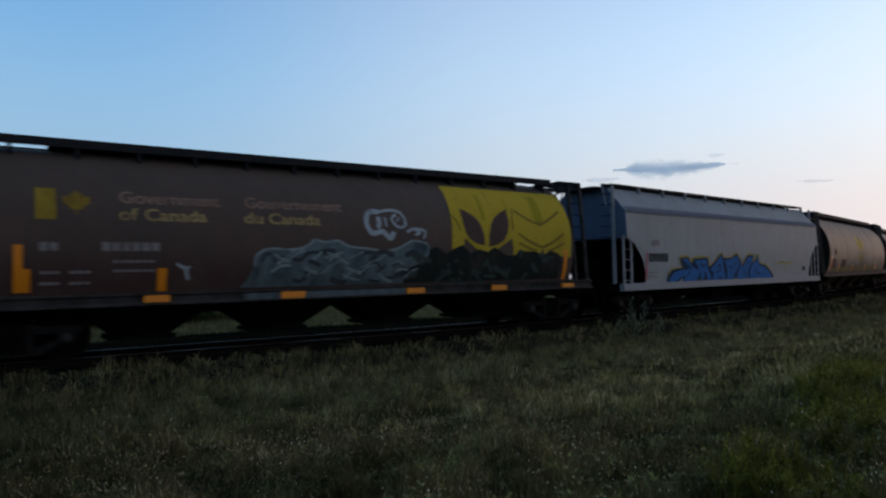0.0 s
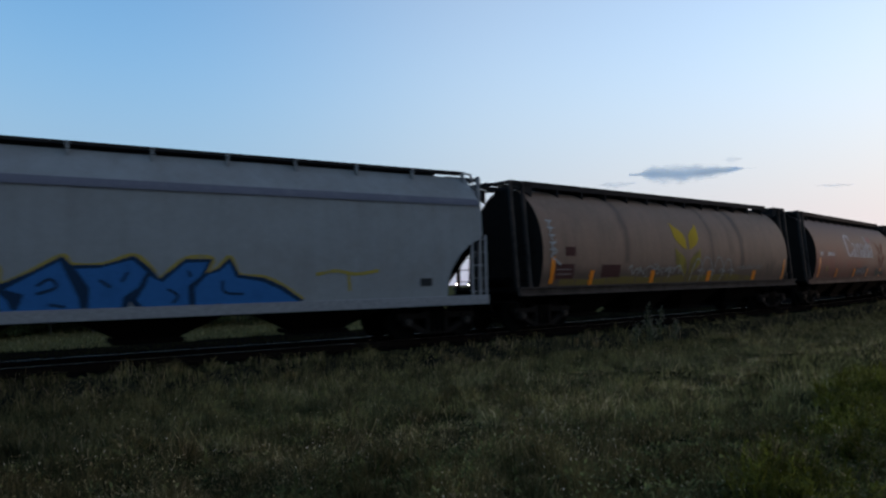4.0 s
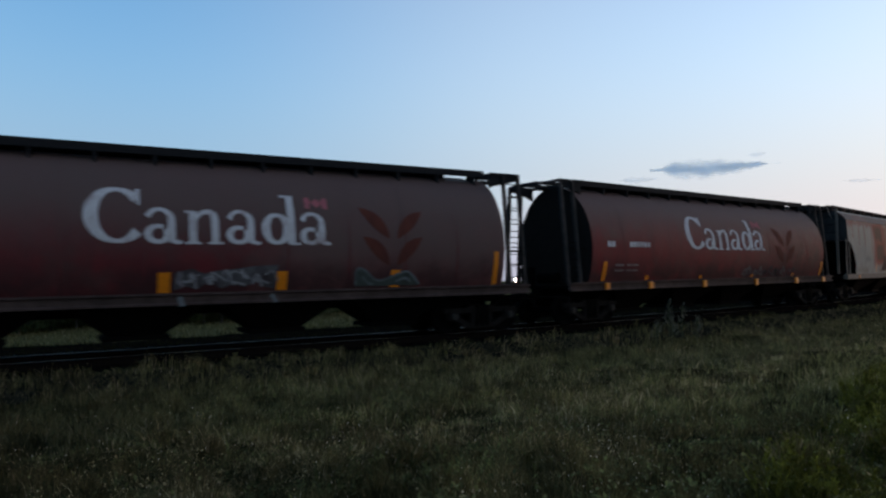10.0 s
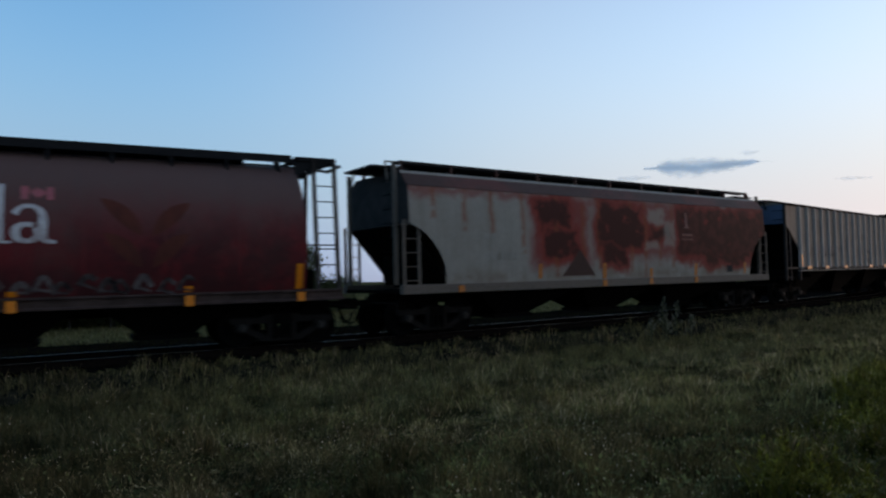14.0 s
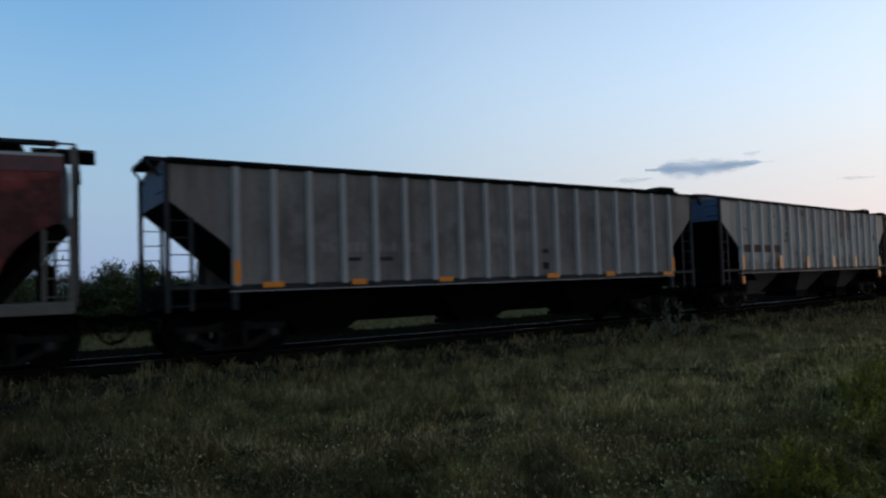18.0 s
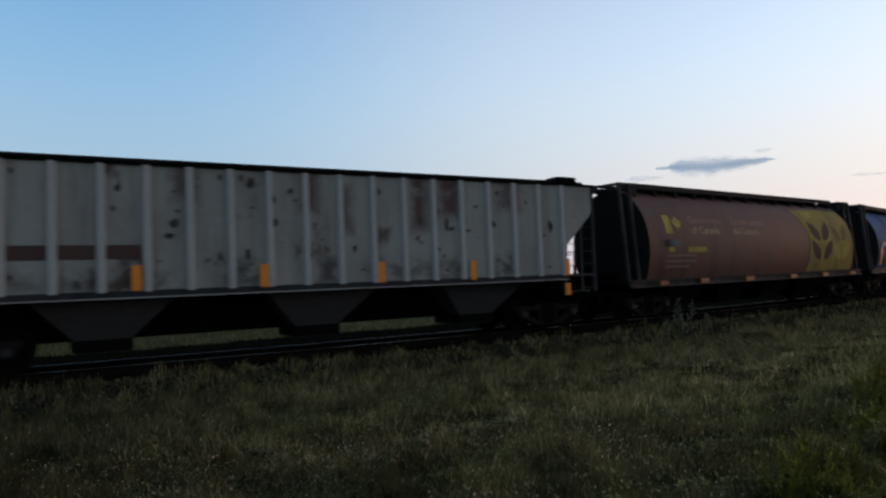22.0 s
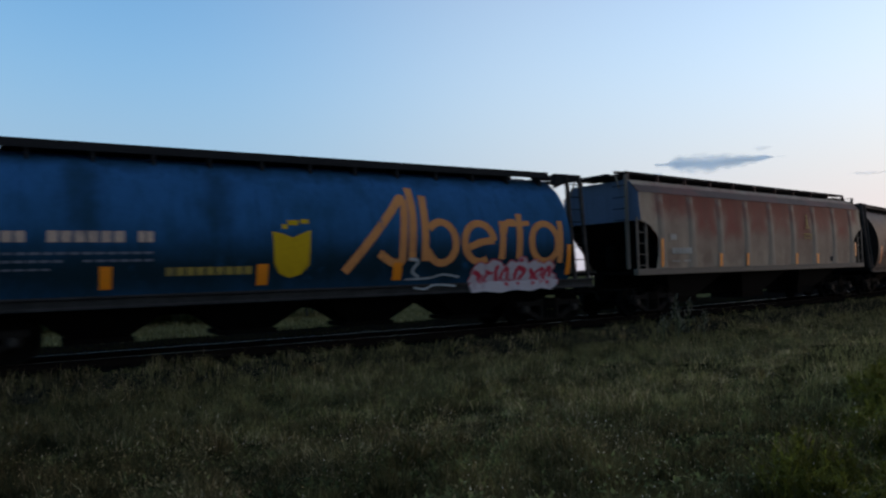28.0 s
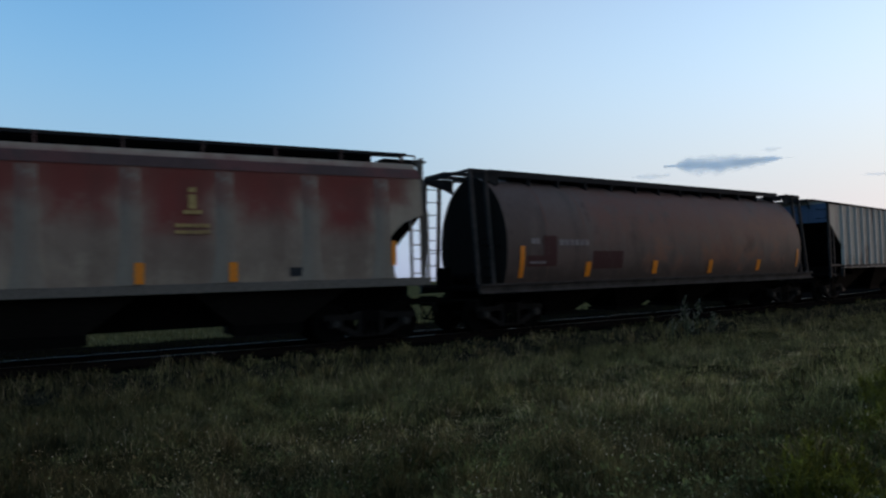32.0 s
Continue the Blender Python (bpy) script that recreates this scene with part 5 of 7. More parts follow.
for piece in ([(-5.5, 1.0), (-5.45, 1.22), (-5.2, 1.42), (-4.6, 1.52), (-4.1, 1.52), (-4.3, 1.3), (-4.7, 1.25), (-5.1, 1.08)],
              [(-4.62, 1.9), (-4.3, 1.92), (-3.95, 1.62), (-3.5, 1.5), (-3.55, 1.18), (-3.6, 0.92), (-4.42, 0.92), (-4.5, 1.22), (-4.05, 1.4), (-4.2, 1.6)],
              [(-3.8, 1.84), (-2.88, 1.88), (-2.8, 1.55), (-2.55, 1.28), (-2.5, 1.1), (-2.75, 1.14), (-3.0, 1.5), (-3.05, 1.16), (-3.25, 1.16), (-3.35, 1.5), (-3.5, 1.2), (-3.7, 1.3), (-3.45, 1.6)],
              [(-2.6, 1.5), (-2.2, 1.74), (-1.72, 2.02), (-1.58, 1.7), (-1.4, 1.3), (-1.36, 0.92), (-2.9, 0.92), (-2.92, 1.1), (-2.4, 1.12), (-2.3, 1.4)],
              [(-1.46, 1.87), (-1.05, 1.88), (-0.46, 2.04), (-0.2, 1.8), (-0.35, 1.5), (-0.62, 1.3), (-0.68, 0.92), (-1.24, 0.92), (-1.22, 1.5)],
              [(-0.15, 1.72), (0.1, 1.58), (0.55, 1.98), (1.0, 1.99), (0.85, 1.7), (0.6, 1.5), (0.62, 0.98), (-0.1, 0.92), (-0.38, 1.24), (-0.22, 1.5)],
              [(0.98, 1.72), (1.25, 1.8), (1.44, 1.98), (1.58, 1.66), (2.15, 1.56), (2.55, 1.38), (2.98, 1.1), (2.95, 1.0), (2.4, 1.06), (2.2, 0.94), (1.4, 0.94), (1.25, 1.12), (0.76, 1.0), (0.74, 1.45)]):
    w.fill(piece)
w.put("graffiti", SPRAY_BLUE, c, "bright blue spray-painted letters")
w = Layer(hb, LIFT2 + 0.014)
for pts in ([(-4.35, 1.78), (-4.1, 1.6), (-3.9, 1.5)], [(-3.35, 1.75), (-3.15, 1.62), (-2.95, 1.72)], [(-2.1, 1.55), (-1.88, 1.68), (-1.78, 1.52), (-2.1, 1.4)], [(-1.9, 1.2), (-1.62, 1.14)], [(-1.05, 1.65), (-0.85, 1.5)], [(-0.55, 1.8), (-0.65, 1.6)], [(0.2, 1.45), (0.4, 1.3), (0.3, 1.15)], [(0.6, 1.82), (0.66, 1.68)], [(1.3, 1.6), (1.35, 1.35), (1.75, 1.3)]):
    w.stroke(pts, 0.06)
w.put("graffiti_line", SPRAY_BLACK, c, "black lines inside the letters")
w = Layer(hb, LIFT2).stroke([(3.4, 1.7), (3.9, 1.78), (4.4, 1.7), (5.0, 1.78)], 0.08).stroke([(4.2, 1.72), (4.25, 1.3)], 0.07)
w.put("graffiti", SPRAY_YELLOW, c, "faint yellow spray tag")
w = Layer(hb, 0.045).rect(-8.0, 8.0, 3.47, 3.66)
w.put("stripe", ink("dark_seam", (0.085, 0.085, 0.105), (0.12, 0.12, 0.135), 0.5), c, "dark seam under the roof edge")
Layer(hb).rect(6.16, 6.5, 1.37, 1.57).put("plate", INK_BLACK, c, "small dark plate")
Layer(bulge(3.52), 0.03).rect(-6.62, -6.46, 1.02, 1.1).put("dot", SPRAY_RED, c, "red paint dot on the sill")
Layer(bulge(3.52), 0.03).rect(-7.5, -7.28, 0.94, 1.07).put("plate", INK_BLACK, c)

# faded car with wheat sheaf
TANK_TABS = [(-6.98, -6.82, 1.33, 2.18), (-4.28, -4.08, 1.28, 1.71), (-1.22, -0.98, 1.28, 1.70), (1.25, 1.48, 1.28, 1.70), (4.05, 4.3, 1.28, 1.70), (7.06, 7.2, 1.28, 2.15)]
c = add(make_round_car("faded brown cylindrical hopper car with yellow wheat sheaf", FADED,
                       tabs=[(-7.06, -6.90, 1.35, 2.13), (-5.29, -5.11, 1.28, 1.72), (-2.17, -1.95, 1.29, 1.70), (1.31, 1.54, 1.29, 1.70), (4.6, 4.85, 1.29, 1.66), (7.08, 7.2, 1.29, 2.1)]), 42.29)
def sheaf_leaf(s, dz, tall):
    """One curved leaf of the sheaf; s is its side."""
    return [(s * x, z * tall + dz) for x, z in ((0.80, 3.38), (0.62, 3.24), (0.36, 3.12), (0.16, 2.96), (0.09, 2.76), (0.08, 2.42), (0.34, 2.52), (0.62, 2.68), (0.76, 2.86), (0.79, 3.1))]


Layer(half_tank).fill(sheaf_leaf(-1, 0, 1)).fill(sheaf_leaf(1, -0.01, 1)).put("wheat_emblem", INK_BRIGHT, c, "yellow wheat sheaf emblem")
w = Layer(half_tank).fill(sheaf_leaf(-1, -0.88, 1)).fill(sheaf_leaf(1, -0.88, 1))
w.put("wheat_emblem", ink("worn_dark_yellow", (0.24, 0.17, 0.03), (0.10, 0.07, 0.04), 0.8, 2.0), c, "worn lower leaves of the emblem")
Layer(half_tank).rect(-6.46, -6.0, 2.16, 2.43).rect(-6.87, -6.04, 1.48, 1.92).rect(-4.76, -3.82, 1.5, 1.9).put("patch", INK_PATCH, c, "dark red repainted patches")
Layer(half_tank, 0.013).bars(-6.8, -6.15, 1.74, 1.78, 5).bars(-6.8, -6.15, 1.6, 1.64, 5).put("stencil", INK_GREY, c)
w = Layer(half_tank, 0.012)
for z in (3.2, 3.0, 2.78, 2.55, 2.35):
    w.stroke([(-7.12, z), (-6.95, z - 0.02), (-6.86, z)], 0.05).stroke([(-7.0, z), (-7.02, z - 0.16)], 0.04)
w.stroke([(-6.86, 2.6), (-7.05, 2.45), (-6.84, 2.3), (-7.08, 2.15), (-6.8, 2.0), (-6.65, 1.88)], 0.05)
w.put("graffiti", SPRAY_PALE, c, "pale vertical spray tag")
w = Layer(half_tank, 0.012)
rk = random.Random(6)
for k in range(12):
    x, z = -3.4 + 0.26 * k, 1.68 + rk.uniform(-0.1, 0.1)
    w.stroke([(x, z), (x + rk.uniform(-0.05, 0.2), z + rk.uniform(0.05, 0.25)), (x + rk.uniform(0.1, 0.4), z + rk.uniform(-0.1, 0.15)), (x + rk.uniform(0.0, 0.5), z + rk.uniform(-0.25, 0.0))], rk.uniform(0.025, 0.055))
for x, h, s in ((0.5, 2.06, 0.42), (1.05, 2.12, 0.5), (1.9, 2.12, 0.42), (2.55, 2.05, 0.4)):
    w.stroke([(x - 0.28, 1.3), (x - 0.2, 1.7), (x, h), (x + s * 0.55, h + 0.02), (x + s, h - 0.25), (x + s + 0.06, 1.45)], 0.05).stroke([(x + s * 0.4, 1.66), (x + s, 1.72), (x + s * 1.5, 1.62)], 0.06)
for k in range(10):
    x = 3.3 + 0.2 * k
    w.stroke([(x, 1.72), (x + 0.1, 1.86 + rk.uniform(-0.06, 0.06)), (x + 0.16, 1.7)], rk.uniform(0.02, 0.045))
w.put("graffiti", ink("dim_pale_spray", (0.25, 0.235, 0.215), (0.13, 0.10, 0.085), 0.65, 5.0), c, "pale sprayed scrawl along the lower side")
Layer(half_tank, 0.006).fill([(-6.6, 1.29), (-3.0, 1.29), (0.5, 1.29), (4.6, 1.29), (4.9, 1.4), (4.2, 1.47), (2.6, 1.56), (1.2, 1.5), (-0.4, 1.55), (-1.9, 1.46), (-3.5, 1.53), (-5.2, 1.45), (-6.6, 1.48)]).put("stain", ink("ochre_stain", (0.15, 0.105, 0.032), (0.10, 0.066, 0.042), 0.6, 1.6), c, "yellowish stain above the sill")

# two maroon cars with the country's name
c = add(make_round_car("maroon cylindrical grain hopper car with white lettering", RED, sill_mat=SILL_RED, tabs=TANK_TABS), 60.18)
country_word(c, half_tank)
Layer(half_tank).bars(-6.78, -6.4, 2.31, 2.49, 2).bars(-5.72, -4.62, 2.31, 2.48, 6).put("car_number", INK_WHITE, c, "worn white reporting marks as plain bars")
Layer(half_tank).rect(-5.95, -5.55, 1.58, 1.82).put("plate", ink("tan_plate", (0.12, 0.09, 0.04), (0.07, 0.045, 0.03)), c, "small tan data plate")
w = Layer(half_tank, 0.016)
w.fill([(-0.9, 1.32), (-0.88, 1.7), (-0.55, 1.78), (-0.3, 1.66), (-0.1, 1.72), (0.3, 1.76), (0.75, 1.82), (1.27, 1.84), (1.2, 1.6), (1.24, 1.32), (1.0, 1.36), (0.8, 1.5), (0.55, 1.36), (0.3, 1.45), (0.05, 1.34), (-0.2, 1.5), (-0.45, 1.34), (-0.7, 1.42)])
w.put("graffiti_fill", ink("worn_grey_tag", (0.085, 0.08, 0.08), (0.035, 0.022, 0.022), 0.75, 3.0), c, "worn grey body of a spray tag")
w = Layer(half_tank, 0.020)
rk = random.Random(44)
for k in range(15):
    x, z = -0.85 + 0.13 * k, rk.uniform(1.38, 1.66)
    w.stroke([(x, z), (x + rk.uniform(-0.1, 0.2), min(1.74, z + rk.uniform(0.05, 0.25))), (x + rk.uniform(0.05, 0.3), max(1.36, z + rk.uniform(-0.2, 0.1)))], rk.uniform(0.025, 0.055))
w.put("graffiti", ink("worn_silver_tag", (0.24, 0.23, 0.23), (0.10, 0.07, 0.07), 0.6), c, "worn silver spray tag")
Layer(half_tank, 0.03).stroke([(-0.82, 1.2), (-0.75, 1.0)], 0.1).stroke([(1.1, 1.2), (1.2, 1.02)], 0.09).put("graffiti", SPRAY_SILVER, c)
w = Layer(half_tank, 0.016).fill([(3.14, 1.32), (3.14, 1.7), (3.3, 1.74), (3.5, 1.6), (3.69, 1.44), (3.9, 1.5), (4.2, 1.56), (4.45, 1.66), (4.62, 1.56), (4.8, 1.4), (4.86, 1.32)])
w.put("graffiti_fill", ink("grey_green_tag", (0.05, 0.062, 0.052), (0.03, 0.028, 0.025), 0.6), c, "dull green spray tag")
w = Layer(half_tank, 0.02).stroke([(3.14, 1.34), (3.14, 1.7), (3.32, 1.72), (3.7, 1.45), (4.1, 1.55), (4.45, 1.66), (4.65, 1.55), (4.86, 1.34)], 0.05).stroke([(3.3, 1.55), (3.45, 1.4), (3.6, 1.36)], 0.05).stroke([(4.2, 1.42), (4.45, 1.5), (4.6, 1.4)], 0.05)
w.put("graffiti_outline", SPRAY_SILVER, c, "pale outline of the tag")

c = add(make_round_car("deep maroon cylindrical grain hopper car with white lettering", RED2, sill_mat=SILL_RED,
                       tabs=[(-6.890, -6.720, 1.3, 1.88), (-6.890, -6.720, 1.05, 1.24), (-4.755, -4.585, 1.29, 1.44), (-4.755, -4.585, 1.03, 1.23), (-1.735, -1.565, 1.29, 1.4), (-1.735, -1.565, 1.0, 1.22), (1.685, 1.855, 1.29, 1.39), (1.685, 1.855, 1.0, 1.22),
                             (4.805, 4.975, 1.29, 1.41), (4.805, 4.975, 1.0, 1.22), (7.160, 7.320, 1.29, 1.85), (7.160, 7.320, 1.02, 1.22)]), 78.12)
country_word(c, half_tank)
Layer(half_tank).bars(-6.7, -6.33, 2.33, 2.5, 2).bars(-5.65, -4.6, 2.33, 2.49, 6).put("car_number", INK_WHITE, c, "worn white reporting marks as plain bars")
Layer(half_tank).bars(-6.33, -5.9, 1.74, 1.8, 3).bars(-5.75, -5.2, 1.74, 1.8, 4).bars(-6.33, -5.9, 1.58, 1.63, 3).bars(-5.75, -5.2, 1.58, 1.63, 4).put("stencil", INK_GREY, c)
w = Layer(half_tank, 0.012)
rk = random.Random(9)
for k in range(11):
    x = 1.0 + 0.36 * k + rk.uniform(-0.08, 0.08)
    z = 1.52 + rk.uniform(-0.1, 0.1)
    w.stroke([(x, z - 0.12), (x + 0.16, z + rk.uniform(0.05, 0.2)), (x + 0.32, z + rk.uniform(-0.1, 0.1))], rk.uniform(0.07, 0.15))
    w.stroke([(x + 0.05, z - 0.08), (x + 0.3, z - 0.14 + rk.uniform(-0.05, 0.05))], rk.uniform(0.03, 0.06))
w.put("graffiti", ink("dim_dark_tag", (0.15, 0.115, 0.11), (0.014, 0.008, 0.008), 0.85, 2.2), c, "dim pale and dark spray tag")

# rusty white car
# the sill's dark colour on its end walls stands in for their shade
c = add(make_bulged_car("chalky white hopper car with broad rust patches", WHITE, SILL_TAN, sill=(1.07, 1.30), band=3.74, chord=(3.76, 4.10), board=4.46, chord_mat=EAVE, gap=0.28, end_mat=DARKSILL,
                        tape=ORANGE_MID, tabs=[(-6.6, -6.42, 1.08, 1.25), (-3.8, -3.66, 1.37, 1.78), (-1.14, -0.97, 1.32, 1.78), (-1.14, -0.97, 1.09, 1.28), (1.09, 1.25, 1.32, 1.6), (1.09, 1.25, 1.09, 1.28), (3.51, 3.67, 1.32, 1.74), (3.51, 3.67, 1.09, 1.28), (6.55, 6.68, 1.34, 1.76)]), 96.01)
hb6 = bulge(3.74)
Layer(hb6).bars(-5.72, -4.55, 1.9, 2.12, 6).bars(-5.72, -5.3, 2.45, 2.62, 2).put("car_number", ink("chalk_marks", (0.26, 0.24, 0.21), (0.15, 0.12, 0.1), 0.6), c, "chalky reporting marks as plain bars")
Layer(hb6).fill([(-2.85, 1.42), (-2.12, 2.2), (-1.45, 1.42)]).put("rust_patch", INK_LEAF, c, "triangular dark rust patch")
Layer(hb6).rect(3.06, 3.18, 2.98, 3.46).rect(2.98, 3.26, 2.93, 2.98).rect(2.84, 3.45, 2.66, 2.74).rect(2.84, 3.45, 2.53, 2.58).put("emblem", ink("faded_pink_mark", (0.25, 0.125, 0.105), (0.13, 0.04, 0.03), 0.7), c, "faint pale pink emblem")
Layer(hb6).rect(5.45, 5.83, 1.42, 1.66).put("plate", INK_BLACK, c, "small dark plate")

# ribbed cars
H7 = lambda z: 1.535
c = add(make_ribbed_car("dusty grey ribbed hopper car with rust stains", RIBGREY, RIBPALE,
                        tabs=[(-6.44, -5.98, 1.45, 1.57), (-4.33, -3.95, 1.45, 1.58), (-1.9, -1.48, 1.45, 1.57), (1.74, 2.2, 1.45, 1.58), (4.12, 4.48, 1.45, 1.59), (6.72, 7.22, 1.42, 1.53), (7.17, 7.30, 1.55, 2.0), (-7.06, -6.93, 1.55, 2.05)]), 114.12)
Layer(H7).bars(-4.4, -3.95, 2.0, 2.09, 1).bars(-3.58, -3.08, 2.0, 2.09, 1).rect(1.64, 1.88, 2.15, 2.28).rect(1.64, 1.88, 1.7, 1.9).put("stencil", INK_BLACK, c, "black stencilled bars")
Layer(H7).bars(-5.1, -4.65, 2.22, 2.44, 2).bars(-4.4, -3.85, 2.22, 2.44, 3).bars(-3.6, -3.05, 2.22, 2.44, 3).bars(-2.8, -2.35, 2.22, 2.44, 2).put("car_number", INK_GREY, c, "faded brown reporting marks as plain bars")
c = add(make_ribbed_car("grey-green ribbed hopper car with brown stripe", RIBGREEN, RIBGREEN2, steel=HOPPER_PALE, bins=((-4.4, 0.2, 4.75), 1.42, 0.36),
                        tabs=[(-7.04, -6.9, 1.55, 2.02), (-7.04, -6.9, 1.0, 1.28), (-3.95, -3.77, 1.52, 2.03), (-1.4, -1.22, 1.5, 2.0), (1.41, 1.59, 1.5, 1.99), (4.03, 4.19, 1.48, 1.97), (7.20, 7.36, 1.5, 1.96), (7.20, 7.36, 0.95, 1.28)]), 132.48)
w = Layer(H7)
for k in range(4):
    w.rect(-6.86 + 0.82 * k, -6.22 + 0.82 * k, 2.16, 2.44)
w.put("stripe", INK_LEAF, c, "dull brown stripe")
rng = random.Random(8)
w = Layer(H7)
for k in range(70):
    x = -6.57 + 0.821 * rng.randrange(17) + rng.uniform(-0.28, 0.28)
    z, r, tall = rng.uniform(1.6, 3.9), rng.uniform(0.02, 0.085), rng.choice((0.5, 0.8, 1.5, 2.6))
    w.fill([(x + r * rng.uniform(0.4, 1.5) * math.cos(a), z + r * tall * rng.uniform(0.4, 1.2) * math.sin(a)) for a in (0, 0.7, 1.4, 2.1, 2.9, 3.6, 4.3, 5.0, 5.6)])
w.put("scuff", ink("brown_scuffs", (0.035, 0.026, 0.022), (0.11, 0.095, 0.085), 0.55, 6.0), c, "dark scuffs and bare spots")

# brown government car with the whole wheat panel
c = add(make_round_car("brown government grain hopper car with yellow wheat panel", BROWN2, tape=ORANGE_DIM, tabs=[(-7.0, -6.6, 1.08, 1.2)] + SILL_TABS), 150.6)
government_marks(c, half_tank, 0.18, INK_PALE_YELLOW, ink("worn_pink_lettering", (0.36, 0.20, 0.15), (0.19, 0.09, 0.065), 0.55), ink("worn_sand_lettering", (0.40, 0.265, 0.155), (0.20, 0.115, 0.07), 0.55))
Layer(half_tank).rect(-6.62, -6.33, 2.3, 2.52).put("patch", INK_BLACK, c)
Layer(half_tank).rect(-6.27, -5.78, 2.3, 2.52).put("patch", SPRAY_SILVER, c, "grey repainted patch")
Layer(half_tank).bars(-6.5, -4.85, 1.98, 2.03, 9).bars(-6.5, -4.85, 1.8, 1.85, 9).bars(-6.5, -5.2, 1.62, 1.67, 7).put("stencil", INK_GREY, c)
GOLD_PANEL = ink("worn_gold_panel", (0.275, 0.175, 0.048), (0.15, 0.088, 0.046), 0.65, 1.6)
GOLD_LEAF = ink("gold_leaf_paint", (0.36, 0.24, 0.055), (0.22, 0.14, 0.05), 0.5)
Layer(half_tank).fill([(2.85, 3.84), (4.0, 3.87), (5.2, 3.9), (7.25, 3.88), (7.36, 3.0), (7.36, 1.3), (3.2, 1.3), (3.36, 2.0), (3.36, 2.7), (3.2, 3.2)]).put("wheat_panel", GOLD_PANEL, c, "worn dull gold wheat panel")
w, g = Layer(half_tank, 0.012), Layer(half_tank, 0.015)
for top, kind_ in ((3.40, 0), (2.64, 1)):
    for side in (-1, 1):
        x = 4.41 + 0.07 * side
        leaf = [(x, top - 0.90), (x + 0.05 * side, top - 0.55), (x + 0.28 * side, top - 0.28), (x + 0.84 * side, top), (x + 0.86 * side, top - 0.34), (x + 0.72 * side, top - 0.62), (x + 0.40 * side, top - 0.86)]
        w.fill(leaf if side > 0 else leaf[::-1])
        g.stroke([leaf[k] for k in ((0, 1, 2, 3) if kind_ else (3, 4, 5, 6, 0))], 0.07)
w.put("wheat_leaf", INK_LEAF, c, "dark brown wheat leaves")
g.stroke([(4.41, 3.1), (4.41, 1.5)], 0.06).stroke([(2.95, 3.8), (3.3, 3.2), (3.46, 2.6), (3.34, 1.9)], 0.09).put("wheat_line", GOLD_LEAF, c, "brighter gold edges of the leaves")
w, g = Layer(half_tank, 0.012), Layer(half_tank, 0.015)
for side in (-1, 1):
    x = 6.22 + 0.06 * side
    leaf = [(x, 1.72), (x + 0.04 * side, 2.05), (x + 0.3 * side, 2.3), (x + 0.72 * side, 2.42), (x + 0.72 * side, 2.15), (x + 0.5 * side, 1.86)]
    g.fill(leaf if side > 0 else leaf[::-1])
    leaf = [(x, 2.5), (x + 0.05 * side, 2.9), (x + 0.4 * side, 3.2), (x + 0.62 * side, 3.3), (x + 0.66 * side, 2.95), (x + 0.4 * side, 2.6)]
    w.fill(leaf if side > 0 else leaf[::-1])
g.fill([(3.5, 3.78), (4.6, 3.8), (4.3, 3.6), (3.9, 3.45)]).put("wheat_line", GOLD_LEAF, c, "brighter gold leaves")
w.stroke([(6.22, 3.7), (6.22, 1.6)], 0.05).put("wheat_leaf", ink("worn_ochre", (0.13, 0.078, 0.036), (0.20, 0.125, 0.05), 0.5), c, "worn brown leaves")
Layer(half_tank, 0.013).stroke([(6.35, 1.75), (6.6, 1.82), (6.75, 1.75)], 0.07).stroke([(6.42, 1.72), (6.4, 1.5)], 0.04).stroke([(6.7, 1.72), (6.72, 1.5)], 0.04).put("graffiti", SPRAY_RED, c, "small red spray doodle")

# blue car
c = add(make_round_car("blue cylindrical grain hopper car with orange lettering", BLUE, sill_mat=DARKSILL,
                       tabs=[(-6.92, -6.74, 1.4, 2.3), (-4.62, -4.4, 1.39, 1.84), (-1.55, -1.3, 1.38, 1.84), (1.76, 2.0, 1.39, 1.82), (7.25, 7.4, 1.4, 2.25)]), 168.55)
w = Layer(half_tank)
w.stroke([(0.5, 1.62), (1.2, 2.42), (1.75, 3.05), (2.08, 3.42), (2.16, 3.3), (2.08, 2.7), (2.02, 2.15), (1.98, 1.85), (1.75, 1.82), (1.38, 2.05)], 0.20)
w.stroke([(2.41, 3.72), (2.36, 3.0), (2.28, 2.2), (2.28, 1.85)], 0.20).stroke([(2.74, 3.52), (2.68, 2.9), (2.64, 1.85)], 0.20)
w.ring(3.12, 2.31, 0.43, 0.52, 140, -160, 0.18, 0.20, 18)
w.ring(4.28, 2.31, 0.46, 0.50, 5, 300, 0.18, 0.20, 18).stroke([(3.95, 2.18), (4.35, 2.32), (4.74, 2.36)], 0.18)
w.stroke([(5.04, 2.88), (5.03, 2.4), (4.98, 1.86)], 0.20).stroke([(5.06, 2.55), (5.2, 2.82), (5.48, 2.86)], 0.18).stroke([(5.64, 3.1), (5.6, 2.5), (5.56, 1.86)], 0.20).stroke([(5.3, 2.8), (5.95, 2.84)], 0.13)
w.ring(6.46, 2.31, 0.46, 0.52, 0, 360, 0.18, 0.20, 20).stroke([(7.05, 2.92), (7.02, 2.3), (7.0, 1.74)], 0.18)
w.put("lettering", INK_ALBERTA, c, "orange flowing lettering of the province name")
